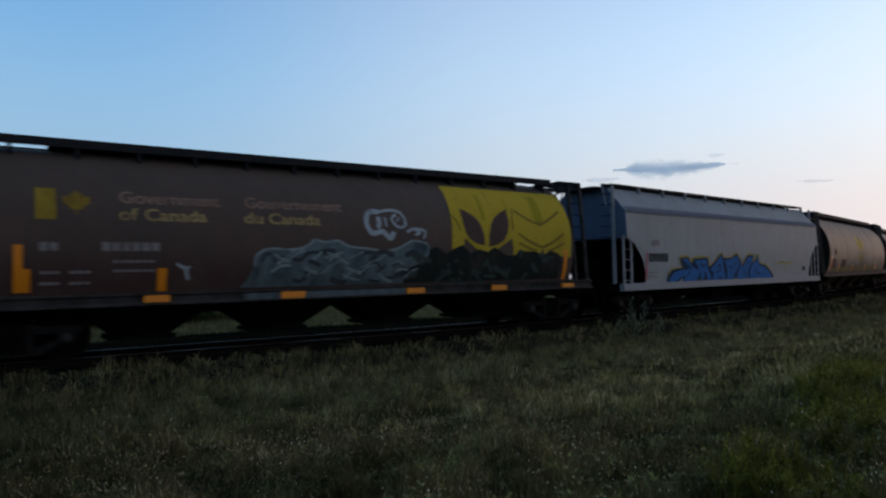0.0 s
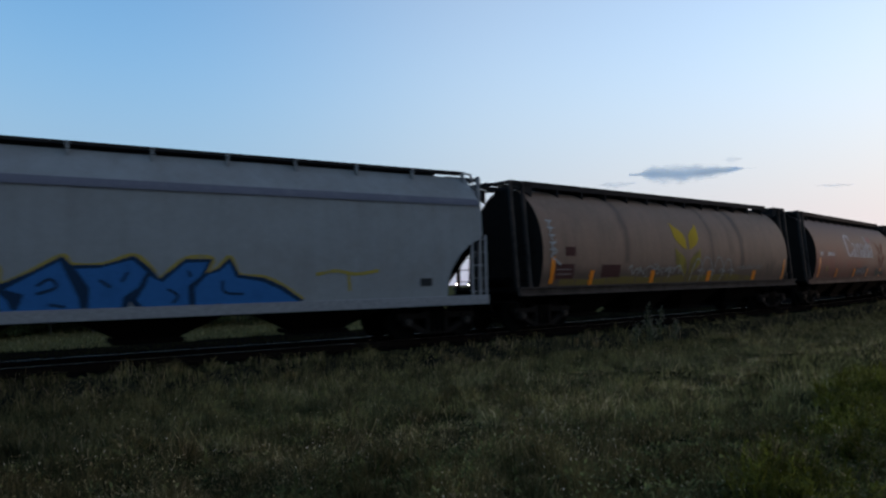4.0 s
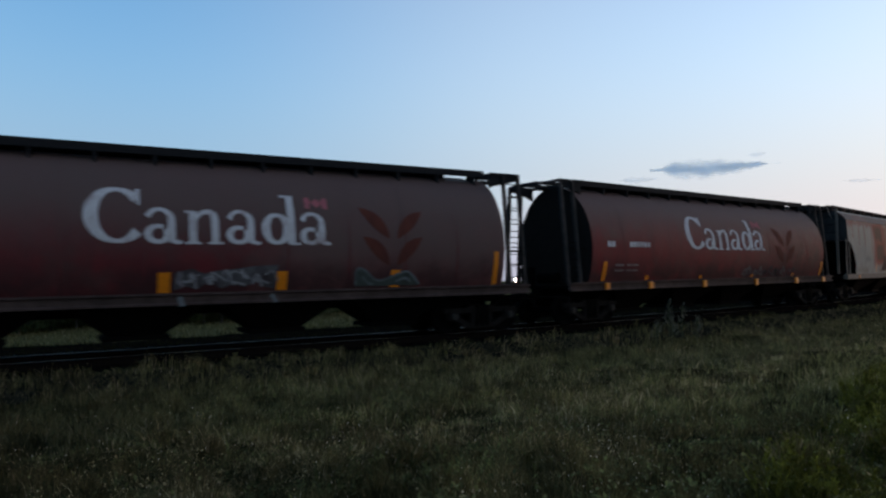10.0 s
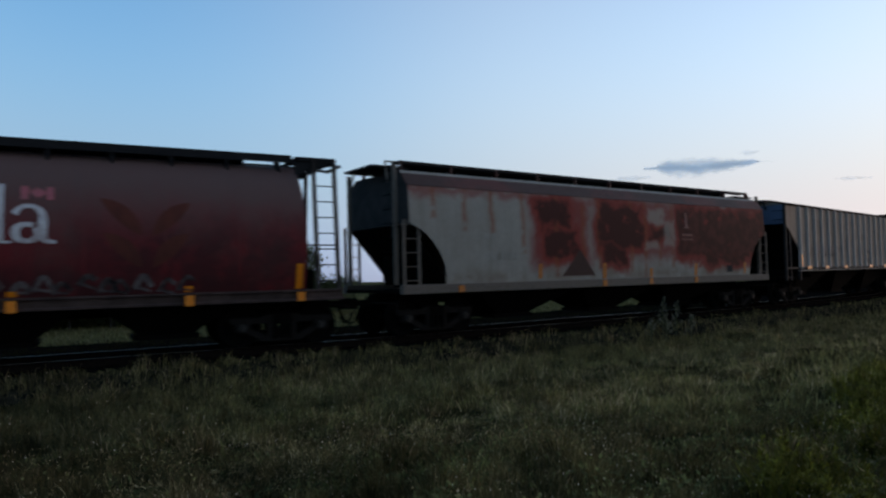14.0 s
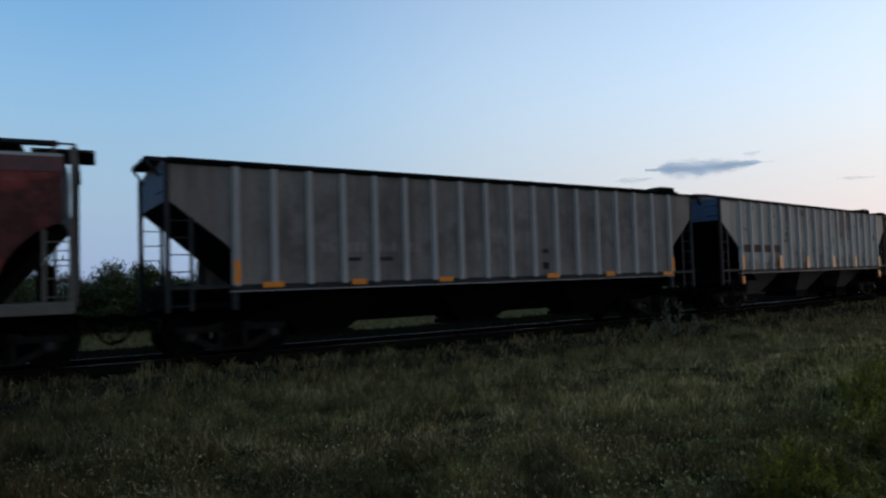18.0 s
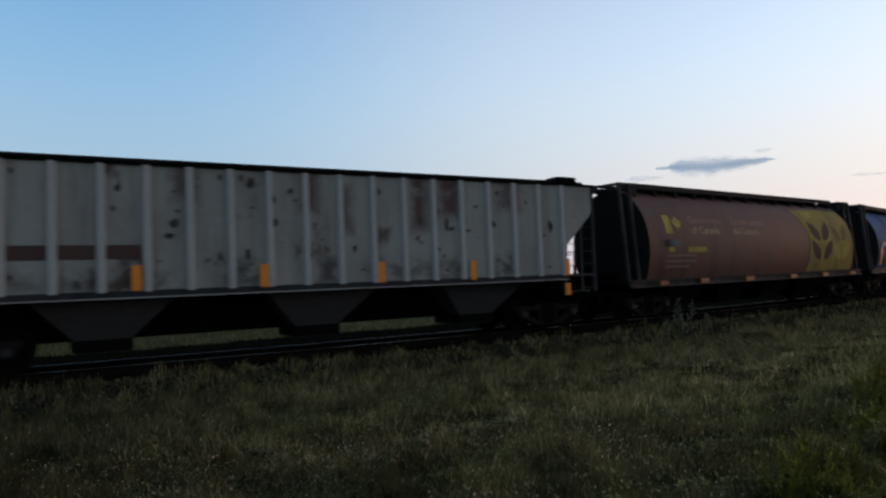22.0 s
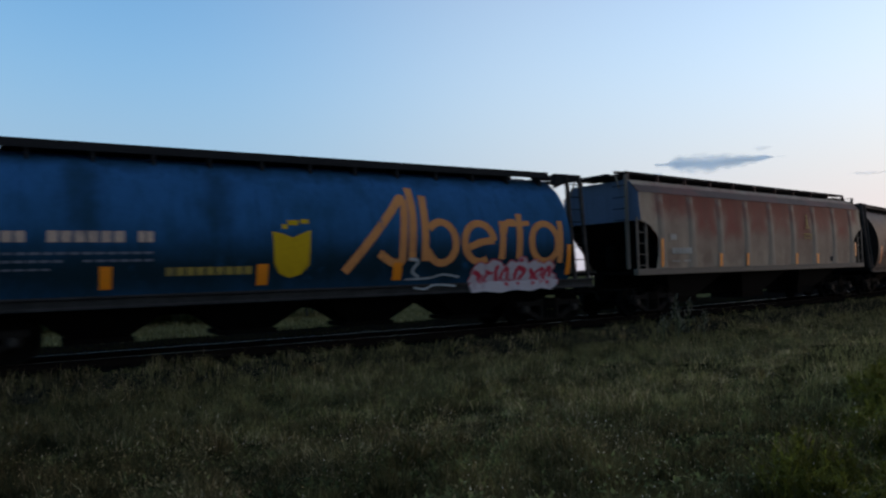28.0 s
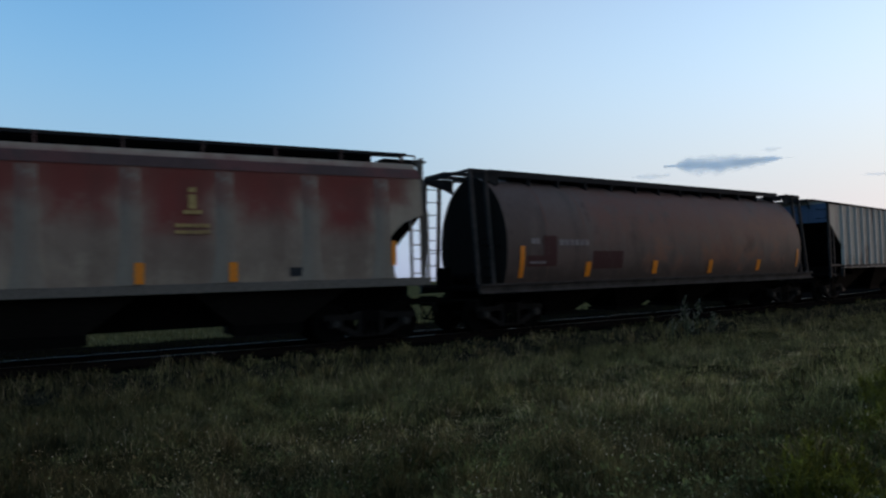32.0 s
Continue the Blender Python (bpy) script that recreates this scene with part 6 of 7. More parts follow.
Layer(half_tank).fill([(-1.2, 2.56), (-0.95, 2.5), (-0.75, 2.42), (-0.32, 2.6), (-0.36, 1.8), (-0.55, 1.6), (-0.8, 1.52), (-1.05, 1.62), (-1.16, 1.85)]).rect(-0.85, -0.6, 2.7, 2.82).rect(-0.55, -0.36, 2.74, 2.84).rect(-0.98, -0.86, 2.62, 2.72).put("shield_emblem", INK_GOLD, c, "golden shield emblem")
Layer(half_tank).bars(-6.64, -5.8, 2.32, 2.53, 4).bars(-5.5, -4.12, 2.32, 2.54, 6).bars(-3.92, -3.6, 2.32, 2.54, 2).put("car_number", ink("pale_peach_marks", (0.42, 0.27, 0.2), (0.2, 0.14, 0.13), 0.5), c, "pale peach reporting marks as plain bars")
Layer(half_tank).bars(-6.66, -3.6, 2.08, 2.13, 14).bars(-6.66, -5.2, 1.93, 1.98, 7).bars(-4.9, -3.6, 1.93, 1.98, 6).bars(-6.66, -5.4, 1.78, 1.82, 6).put("stencil", ink("dim_blue_grey", (0.10, 0.11, 0.13), (0.05, 0.06, 0.08)), c)
Layer(half_tank).bars(-3.4, -1.62, 1.63, 1.8, 9).put("stencil", ink("dull_gold_line", (0.26, 0.17, 0.04), (0.12, 0.09, 0.05), 0.5), c, "dull gold line of writing as bars")
Layer(half_tank, 0.02).rect(-6.9, -6.74, 1.09, 1.21).put("dot", SPRAY_RED, c, "red paint dot on the sill")
out = [(4.0, 1.0), (3.9, 1.2), (4.02, 1.42), (4.1, 1.66), (4.3, 1.8), (4.5, 1.74), (4.7, 1.86), (4.95, 1.8), (5.1, 1.68), (5.3, 1.84), (5.5, 1.78), (5.6, 1.92), (5.8, 1.9), (5.9, 1.76), (6.15, 1.86), (6.4, 1.74), (6.65, 1.82), (6.82, 1.66), (6.74, 1.5), (6.92, 1.38), (6.84, 1.14), (6.6, 1.0), (6.3, 1.06), (5.9, 0.98), (5.4, 1.04), (4.9, 0.97), (4.4, 1.03)]
Layer(half_tank, 0.012).fill(out).put("graffiti_fill", SPRAY_WHITE, c, "white bubble of spray paint")
w = Layer(half_tank, 0.016)
rk = random.Random(27)
for k in range(9):
    x = 4.05 + 0.3 * k
    z = rk.uniform(1.1, 1.3)
    w.stroke([(x + rk.uniform(0.0, 0.3), z), (x + rk.uniform(-0.05, 0.25), z + 0.25), (x + rk.uniform(0.0, 0.35), 1.62 + rk.uniform(-0.1, 0.06)), (x + rk.uniform(0.15, 0.4), z + rk.uniform(0.1, 0.3))], rk.uniform(0.08, 0.13))
w.stroke([(5.6, 1.82), (5.72, 1.84)], 0.1).stroke(out[1:21], 0.025)
w.put("graffiti", SPRAY_RED, c, "red sprayed letters")
w = Layer(half_tank, 0.012).stroke([(2.2, 1.9), (2.45, 1.85), (2.3, 1.6), (2.5, 1.45)], 0.07).stroke([(2.1, 1.4), (2.8, 1.42), (3.2, 1.5), (3.7, 1.42)], 0.05).stroke([(2.3, 1.2), (2.6, 1.15), (2.9, 1.25), (3.5, 1.2)], 0.05)
w.put("graffiti", SPRAY_PALE, c, "faint pale tag")

# tan car with rusty panels between smooth pilasters
c = add(make_bulged_car("tan grey hopper car with rusty red panels", TANRUST, SILL_TAN, sill=(1.30, 1.50), band=3.88, chord=(3.90, 4.16), board=4.62, half=8.35, chord_mat=EAVE, hoppers=((-4.6, 0.1, 4.6), 1.35, 1.8), gap=0.30, low=0.5, steel=TRUCK, end_mat=END_SKY,
                        tabs=[(-7.22, -7.08, 1.55, 2.44), (-3.82, -3.64, 1.52, 1.96), (-2.03, -1.85, 1.52, 1.96), (1.73, 1.91, 1.52, 1.95), (3.55, 3.73, 1.52, 1.93), (7.28, 7.4, 1.8, 2.38)]), 186.86)
hb11 = bulge(3.88)
for x in (-7.1, -5.4, -3.65, -1.85, -0.1, 1.68, 3.5, 5.36, 7.1):
    def pilaster(bm):
        rows = []
        for z in (1.5, 1.7, 2.1, 2.6, 3.2, 3.86):
            w = 0.19 + 0.12 * max(0.0, (2.3 - z) / 0.8) ** 1.5
            y = -hb11(z)
            rows.append([bm.verts.new((a, y - d, z)) for a, d in ((-w, 0.002), (-w * 0.4, 0.03), (w * 0.4, 0.03), (w, 0.002))])
        for a, b in zip(rows, rows[1:]):
            for k in range(3):
                bm.faces.new((a[k], a[k + 1], b[k + 1], b[k]))
    r = part("pilaster", shared("pilaster", PILASTER, pilaster, True), PILASTER, c, "smooth grey-green side post")
    r.location = (x, 0, 0)
Layer(hb11, 0.036).bars(-6.67, -6.33, 2.41, 2.6, 2).bars(-6.6, -5.48, 1.96, 2.15, 6).bars(-6.6, -6.2, 1.7, 1.75, 3).bars(-5.95, -5.6, 1.7, 1.75, 3).put("car_number", ink("pale_grey_marks", (0.36, 0.33, 0.30), (0.20, 0.17, 0.15), 0.5), c, "pale reporting marks as plain bars")
Layer(hb11, 0.036).rect(2.76, 2.92, 3.05, 3.35).rect(2.76, 2.92, 3.40, 3.50).rect(2.66, 3.02, 2.94, 3.02).bars(2.5, 3.2, 2.66, 2.74, 6).bars(2.5, 3.2, 2.53, 2.6, 6).put("emblem", INK_CREAM, c, "pale orange emblem over two lines of bars")
Layer(hb11).rect(4.86, 5.2, 1.6, 1.8).put("plate", INK_BLACK, c)

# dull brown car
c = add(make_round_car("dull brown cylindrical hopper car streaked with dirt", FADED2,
                       tabs=[(-6.96, -6.8, 1.4, 2.26), (-4.42, -4.22, 1.38, 1.81), (-1.42, -1.2, 1.4, 1.81), (1.5, 1.72, 1.36, 1.81), (4.4, 4.62, 1.4, 1.79), (7.08, 7.2, 1.5, 2.16)]), 204.83)
Layer(half_tank).rect(-6.1, -5.6, 2.0, 2.55).rect(-4.15, -2.85, 1.6, 2.12).rect(-6.7, -5.6, 1.7, 2.0).put("patch", INK_PATCH, c, "dark red repainted patches")
Layer(half_tank, 0.013).bars(-6.55, -6.22, 2.32, 2.47, 2).bars(-5.5, -4.3, 2.28, 2.45, 6).bars(-6.6, -6.0, 1.78, 1.84, 4).put("car_number", INK_GREY, c, "pale reporting marks as plain bars")

add(make_ribbed_car("grey ribbed hopper car behind the brown one", RIBGREEN, RIBGREEN2), 222.95)


# ---- ties and ballast ----
def make_bed():
    def tie(bm):
        box(bm, -0.11, 0.11, -1.29, 1.29, -0.35, -0.172)
    me = shared("tie", WOOD, tie)
    for i in range(200):
        u = -42 + 0.52 * i
        t = new("tie", me)
        p = along(u)
        t.matrix_world = pose(p.x, p.y, p.z, 0, 0, math.degrees(heading(u)))
        t.parent = TRACK
        t.matrix_parent_inverse = TRACK.matrix_world.inverted()
    rg = np.random.default_rng(4)
    verts, faces = [], []
    for _ in range(9000):
        u, d = rg.uniform(-14, 40), rg.uniform(-2.6, 2.6)
        p = along(u, d)
        z = ground_z(p.x, p.y) + 0.012
        r = rg.uniform(0.018, 0.045)
        b = len(verts)
        for k in range(4):
            a = k * math.pi / 2 + rg.uniform(0, 1)
            verts.append((p.x + r * math.cos(a), p.y + r * math.sin(a), z + rg.uniform(-0.3, 0.3) * r))
        verts.append((p.x, p.y, z + r * rg.uniform(0.6, 1.0)))
        faces += [(b, b + 1, b + 4), (b + 1, b + 2, b + 4), (b + 2, b + 3, b + 4), (b + 3, b, b + 4)]
    me = bpy.data.meshes.new("ballast")
    me.from_pydata(verts, [], faces)
    # stone kept as black as the bed, shade under the cars included
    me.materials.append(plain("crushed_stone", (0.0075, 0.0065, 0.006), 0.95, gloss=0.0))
    tagged(new("ballast", me), "dark crushed stone ballast along the track", "ballast", kind="stuff")


make_bed()


# ---- grass ----
def blade_material(name, greens, dry, dry_share, dimmed=1.0, gloss=0.08):
    m, n, l, p = nodes_of(name)
    g = n.new("ShaderNodeNewGeometry")
    co = n.new("ShaderNodeTexCoord").outputs["Object"]
    zone = tex(n, l, "ShaderNodeTexNoise", 0.30, co, 4, 0.6)
    c = mix(n, l, g.outputs["Random Per Island"], greens[0], greens[1])
    add_ = n.new("ShaderNodeMath")
    add_.operation = "MULTIPLY_ADD"
    add_.inputs[1].default_value, add_.inputs[2].default_value = 0.9, dry_share - 0.45
    l.new(zone.outputs["Fac"], add_.inputs[0])
    w = n.new("ShaderNodeTexWhiteNoise")
    w.noise_dimensions = "1D"
    l.new(g.outputs["Random Per Island"], w.inputs["W"])
    less = n.new("ShaderNodeMath")
    less.operation = "LESS_THAN"
    l.new(w.outputs["Value"], less.inputs[0])
    l.new(add_.outputs["Value"], less.inputs[1])
    c = mix(n, l, less.outputs["Value"], c, dry)
    if dimmed < 1.0:
        # light fall-off towards -x is put into the blade colour
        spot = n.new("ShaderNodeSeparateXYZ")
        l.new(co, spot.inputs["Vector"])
        c = mix(n, l, ramp(n, l, calc(n, l, "ADD", spot.outputs["X"], calc(n, l, "MULTIPLY", zone.outputs["Fac"], 4.0)), 0.0, 6.0), mix(n, l, 1.0, c, (dimmed, dimmed * 0.96, dimmed), "MULTIPLY"), c)
    # tufts of paler and darker growth, half a metre and a few centimetres across
    for scale, lo, hi, deep in ((1.5, 0.34, 0.62, 0.55), (7.0, 0.33, 0.62, 0.68)):
        tuft = tex(n, l, "ShaderNodeTexNoise", scale, co, 3, 0.55)
        c = mix(n, l, ramp(n, l, tuft.outputs["Fac"], lo, hi), mix(n, l, 1.0, c, (deep, deep, deep), "MULTIPLY"), mix(n, l, 1.0, c, (1.36, 1.36, 1.36), "MULTIPLY"))
    l.new(c, p.inputs["Base Color"])
    p.inputs["Roughness"].default_value, p.inputs["Specular IOR Level"].default_value = 0.7, gloss
    t = n.new("ShaderNodeBsdfTranslucent")
    l.new(c, t.inputs["Color"])
    both = n.new("ShaderNodeMixShader")
    both.inputs[0].default_value = 0.4
    l.new(p.outputs[0], both.inputs[1])
    l.new(t.outputs[0], both.inputs[2])
    l.new(both.outputs[0], n["Material Output"].inputs["Surface"])
    return m


def blades(name, label, mat, count, place, height, width, lean, rg, kind="stuff", curl=0.35):
    """Tapered bent blades; place(rg) gives x, y and a height factor."""
    verts, faces = [], []
    for _ in range(count):
        spot = place(rg)
        if spot is None:
            continue
        x, y, f = spot
        z = ground_z(x, y) - 0.02
        h = height * f * rg.uniform(0.55, 1.25)
        w = width * rg.uniform(0.7, 1.4)
        a = rg.uniform(0, math.tau)
        b = rg.uniform(0, math.tau)
        ca, sa = math.cos(a) * w / 2, math.sin(a) * w / 2
        lx, ly = math.cos(b) * lean * h, math.sin(b) * lean * h
        k = rg.uniform(0.2, 1.0)
        mx, my = x + lx * k * 0.35, y + ly * k * 0.35
        tx, ty = x + lx * k, y + ly * k
        i = len(verts)
        verts += [(x - ca, y - sa, z), (x + ca, y + sa, z), (mx - ca * 0.8, my - sa * 0.8, z + h * 0.55), (mx + ca * 0.8, my + sa * 0.8, z + h * 0.55), (tx, ty, z + h * (1 - curl * k * 0.4))]
        faces += [(i, i + 1, i + 3, i + 2), (i + 2, i + 3, i + 4)]
    me = bpy.data.meshes.new(name)
    me.from_pydata(verts, [], faces)
    me.materials.append(mat)
    return tagged(new(name, me), label, "grass", kind=kind)


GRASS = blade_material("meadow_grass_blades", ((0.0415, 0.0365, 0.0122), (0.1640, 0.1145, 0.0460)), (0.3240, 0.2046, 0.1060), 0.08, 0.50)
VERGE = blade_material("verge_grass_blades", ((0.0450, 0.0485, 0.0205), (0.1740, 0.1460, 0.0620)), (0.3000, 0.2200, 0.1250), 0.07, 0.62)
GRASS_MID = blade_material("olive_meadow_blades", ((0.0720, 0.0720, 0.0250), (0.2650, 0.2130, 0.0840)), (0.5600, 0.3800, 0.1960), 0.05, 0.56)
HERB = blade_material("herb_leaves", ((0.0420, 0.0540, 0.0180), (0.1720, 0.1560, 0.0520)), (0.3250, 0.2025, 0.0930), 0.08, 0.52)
# near-black blades: the shade on the far bank is put into their colour
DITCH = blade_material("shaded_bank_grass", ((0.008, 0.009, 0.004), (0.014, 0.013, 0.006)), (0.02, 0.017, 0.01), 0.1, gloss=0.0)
STRAW = blade_material("dry_straw", ((0.1500, 0.1010, 0.0465), (0.3461, 0.2390, 0.1160)), (0.5307, 0.3812, 0.2122), 0.22)
GRASS_FAR = blade_material("pale_field_blades", ((0.078, 0.072, 0.026), (0.105, 0.092, 0.038)), (0.145, 0.12, 0.06), 0.25)
WEED = blade_material("yellow_green_weed", ((0.0480, 0.0490, 0.0085), (0.1600, 0.1400, 0.0200)), (0.2000, 0.1560, 0.0420), 0.12)
HEAD = blade_material("seed_heads", ((0.26, 0.18, 0.10), (0.46, 0.34, 0.21)), (0.80, 0.60, 0.46), 0.3)
BLOOM = blade_material("dim_blossom", ((0.10, 0.10, 0.07), (0.17, 0.16, 0.12)), (0.24, 0.22, 0.18), 0.2)


def meadow_spot(r0, r1, share=None):
    """A spot on the meadow between the camera's side and the track, thinning out with distance."""
    def place(rg):
        r = math.sqrt(rg.uniform(r0 * r0, r1 * r1)) if r1 < 12 else r0 * (r1 / r0) ** rg.uniform(0, 1)
        a = radians(rg.uniform(-72, 14))
        x, y = -math.sin(a) * r, -16.21 + math.cos(a) * r
        u, d = track_frame(x, y)
        if d > -1.5 - 0.15 * noise.noise((x * 1.5, y * 1.5, 2.0)):
            return None
        if share and rg.uniform(0, 1) > share(x, y, d):
            return None
        patch = 0.7 + 0.6 * noise.noise((x * 0.5, y * 0.5, 1.7)) + 1.1 * noise.noise((x * 2.3, y * 2.3, 4.0))
        return x, y, min(1.7, max(0.22, patch))
    return place


def dry_share(x, y, d):
    """A dry strip that nears the track as it runs on, and a thin one beside the verge, broken into drifts."""
    d -= 0.18 * (min(max(x, 0.0), 16.0) - 4.6)
    d += 0.5 * noise.noise((x * 0.25, y * 0.25, 6.0))
    strip = 1.2 * math.exp(-((d + 9.0) / 0.62) ** 2) + 0.35 * math.exp(-((d + 6.6) / 0.3) ** 2) + 0.3 * math.exp(-((d + 10.9) / 0.4) ** 2) + 0.03
    # fewer pale blades towards -x, to dim that side of the meadow
    strip *= 0.38 + 0.62 * smooth_step(-1.0, 4.5, x + 1.5 * noise.noise((x * 0.4, y * 0.4, 15.0)))
    return strip * max(0.1, 0.6 + 1.1 * noise.noise((x * 0.8, y * 0.8, 2.0)) + 0.5 * noise.noise((x * 3, y * 3, 5.0)))


rg = np.random.default_rng(11)
def verge_share(x, y, d):
    return smooth_step(-7.4, -6.2, d + 1.2 * noise.noise((x * 0.4, y * 0.4, 7.0)))


def open_share(x, y, d):
    return 1.0 - verge_share(x, y, d)


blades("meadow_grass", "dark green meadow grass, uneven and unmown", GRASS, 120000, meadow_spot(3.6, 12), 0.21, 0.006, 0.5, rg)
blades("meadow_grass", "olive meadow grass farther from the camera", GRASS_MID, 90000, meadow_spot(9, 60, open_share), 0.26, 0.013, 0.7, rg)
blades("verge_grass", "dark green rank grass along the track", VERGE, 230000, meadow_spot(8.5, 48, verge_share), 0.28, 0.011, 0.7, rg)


def herbs(count, place, height, size):
    """Small broad leaves of low herbs, tilted all ways."""
    verts, faces = [], []
    for _ in range(count):
        s = place(rg)
        if s is None:
            continue
        x, y, f = s
        z = ground_z(x, y) + height * f * rg.uniform(0.15, 1.1)
        a, t, q = rg.uniform(0, math.tau), rg.uniform(-0.9, 0.9), size * rg.uniform(0.5, 1.4)
        ca, sa = math.cos(a), math.sin(a)
        ct, st = math.cos(t), math.sin(t)
        i = len(verts)
        for u, v in ((-1.5, 0), (0, 0.7), (1.5, 0.1), (0, -0.7)):
            verts.append((x + q * (u * ca * ct - v * sa), y + q * (u * sa * ct + v * ca), z + q * (u * st + 0.2 * v)))
        faces.append((i, i + 1, i + 2, i + 3))
    me = bpy.data.meshes.new("meadow_herbs")
    me.from_pydata(verts, [], faces)
    me.materials.append(HERB)
    tagged(new("meadow_herbs", me), "small-leaved herbs and clover among the grass", "herbs", kind="stuff")


def herb_share(x, y, d):
    return max(0.1, 0.55 + 1.4 * noise.noise((x * 1.1, y * 1.1, 21.0))) * (1 - 0.6 * math.exp(-((d + 8.4) / 0.9) ** 2))


herbs(80000, meadow_spot(3.6, 24, herb_share), 0.20, 0.016)


def around_spot(rg):
    x, y = rg.uniform(-45, 48), rg.uniform(-34, -2.0)
    a = math.degrees(math.atan2(-x, y + 16.21))
    if (-72 < a < 14 and math.hypot(x, y + 16.21) > 3.6) or track_frame(x, y)[1] > -1.8:
        return None
    return x, y, 0.8 + 0.5 * noise.noise((x * 0.5, y * 0.5, 1.7))


def underfoot_spot(rg):
    r, a = 13.0 * math.sqrt(rg.uniform(0.001, 1)), radians(rg.uniform(-180, 180))
    x, y = -math.sin(a) * r, -16.21 + math.cos(a) * r
    if -72 < math.degrees(a) < 14 and r > 3.6:
        return None
    patch = 0.7 + 0.6 * noise.noise((x * 0.5, y * 0.5, 1.7)) + 1.1 * noise.noise((x * 2.3, y * 2.3, 4.0))
    return x, y, min(1.7, max(0.22, patch))


blades("meadow_grass", "meadow grass farther along and behind", GRASS, 110000, around_spot, 0.2, 0.014, 0.8, rg)
blades("meadow_grass", "uneven meadow grass underfoot", GRASS, 170000, underfoot_spot, 0.21, 0.009, 0.5, rg)
herbs(70000, underfoot_spot, 0.20, 0.018)
blades("dry_grass", "strips of dry straw-coloured grass along the track", STRAW, 190000, meadow_spot(4.5, 34, dry_share), 0.15, 0.009, 1.1, rg)


def tussocks(name, label, mat, count, place, each, radius, height, width):
    """Bunches of fine blades that fan out from one root."""
    verts, faces = [], []
    for _ in range(count):
        spot = place(rg)
        if spot is None:
            continue
        x0, y0, f = spot
        z0 = ground_z(x0, y0) - 0.02
        size = f * rg.uniform(0.6, 1.3)
        for _ in range(int(each * size) + 4):
            a, k = rg.uniform(0, math.tau), rg.uniform(0.05, 1.0)
            x, y = x0 + 0.35 * radius * size * k * math.cos(a), y0 + 0.35 * radius * size * k * math.sin(a)
            tx, ty = x0 + radius * size * k * math.cos(a), y0 + radius * size * k * math.sin(a)
            h = height * size * rg.uniform(0.6, 1.1) * (1.0 - 0.35 * k)
            b = rg.uniform(0, math.tau)
            w = width * rg.uniform(0.6, 1.3)
            ca, sa = math.cos(b) * w / 2, math.sin(b) * w / 2
            i = len(verts)
            verts += [(x - ca, y - sa, z0), (x + ca, y + sa, z0), ((x + tx) / 2 + ca, (y + ty) / 2 + sa, z0 + h * 0.75), (tx, ty, z0 + h)]
            faces += [(i, i + 1, i + 2), (i, i + 2, i + 3)]
    me = bpy.data.meshes.new(name)
    me.from_pydata(verts, [], faces)
    me.materials.append(mat)
    tagged(new(name, me), label, "grass", kind="stuff")


def forbs(name, label, mat, count, place, height, leaves, leaf):
    """Leafy upright weeds: a thin stem set with pointed leaves that grow shorter towards its top."""
    verts, faces = [], []
    for _ in range(count):
        spot = place(rg)
        if spot is None:
            continue
        x0, y0, f = spot
        z0 = ground_z(x0, y0) - 0.02
        h = height * f * rg.uniform(0.65, 1.25)
        lx, ly = rg.normal(0, 0.12) * h, rg.normal(0, 0.12) * h
        i = len(verts)
        verts += [(x0 - 0.004, y0, z0), (x0 + 0.004, y0, z0), (x0 + lx, y0 + ly, z0 + h)]
        faces.append((i, i + 1, i + 2))
        for _ in range(leaves):
            t = rg.uniform(0.12, 1.0)
            a, up = rg.uniform(0, math.tau), rg.uniform(0.1, 1.3)
            q = leaf * (1.25 - 0.7 * t) * rg.uniform(0.6, 1.2)
            px, py, pz = x0 + lx * t, y0 + ly * t, z0 + h * t
            dx, dy, dz = math.cos(a) * math.cos(up) * q, math.sin(a) * math.cos(up) * q, math.sin(up) * q
            wx, wy = -math.sin(a) * q * 0.16, math.cos(a) * q * 0.16
            i = len(verts)
            verts += [(px, py, pz), (px + dx * 0.5 + wx, py + dy * 0.5 + wy, pz + dz * 0.55), (px + dx, py + dy, pz + dz * 0.8), (px + dx * 0.5 - wx, py + dy * 0.5 - wy, pz + dz * 0.55)]
            faces.append((i, i + 1, i + 2, i + 3))
    me = bpy.data.meshes.new(name)
    me.from_pydata(verts, [], faces)
    me.materials.append(mat)
    tagged(new(name, me), label, "weeds", kind="stuff")


def weed_spot(rg):
    """A drift of tall weeds whose near edge runs slantwise over the meadow."""
    k = rg.uniform(0, 1)
    x, y = 4.6 + 8.6 * k, -13.0 + 3.7 * k ** 0.85 - abs(rg.normal(0, 1.0)) + 0.1
    x += rg.normal(0, 0.2)
    if math.hypot(x, y + 16.21) < 4.0 or noise.noise((x * 1.1, y * 1.1, 3.0)) + 0.5 * noise.noise((x * 3.1, y * 3.1, 5.0)) < rg.uniform(-0.1, 0.3):
        return None
    return x, y, 0.8 + 0.5 * noise.noise((x, y, 8.0))


def green_share(x, y, d):
    return max(0.0, 0.35 + 1.3 * noise.noise((x * 0.7, y * 0.7, 31.0))) * (1 - 0.7 * math.exp(-((d + 8.4) / 0.9) ** 2))


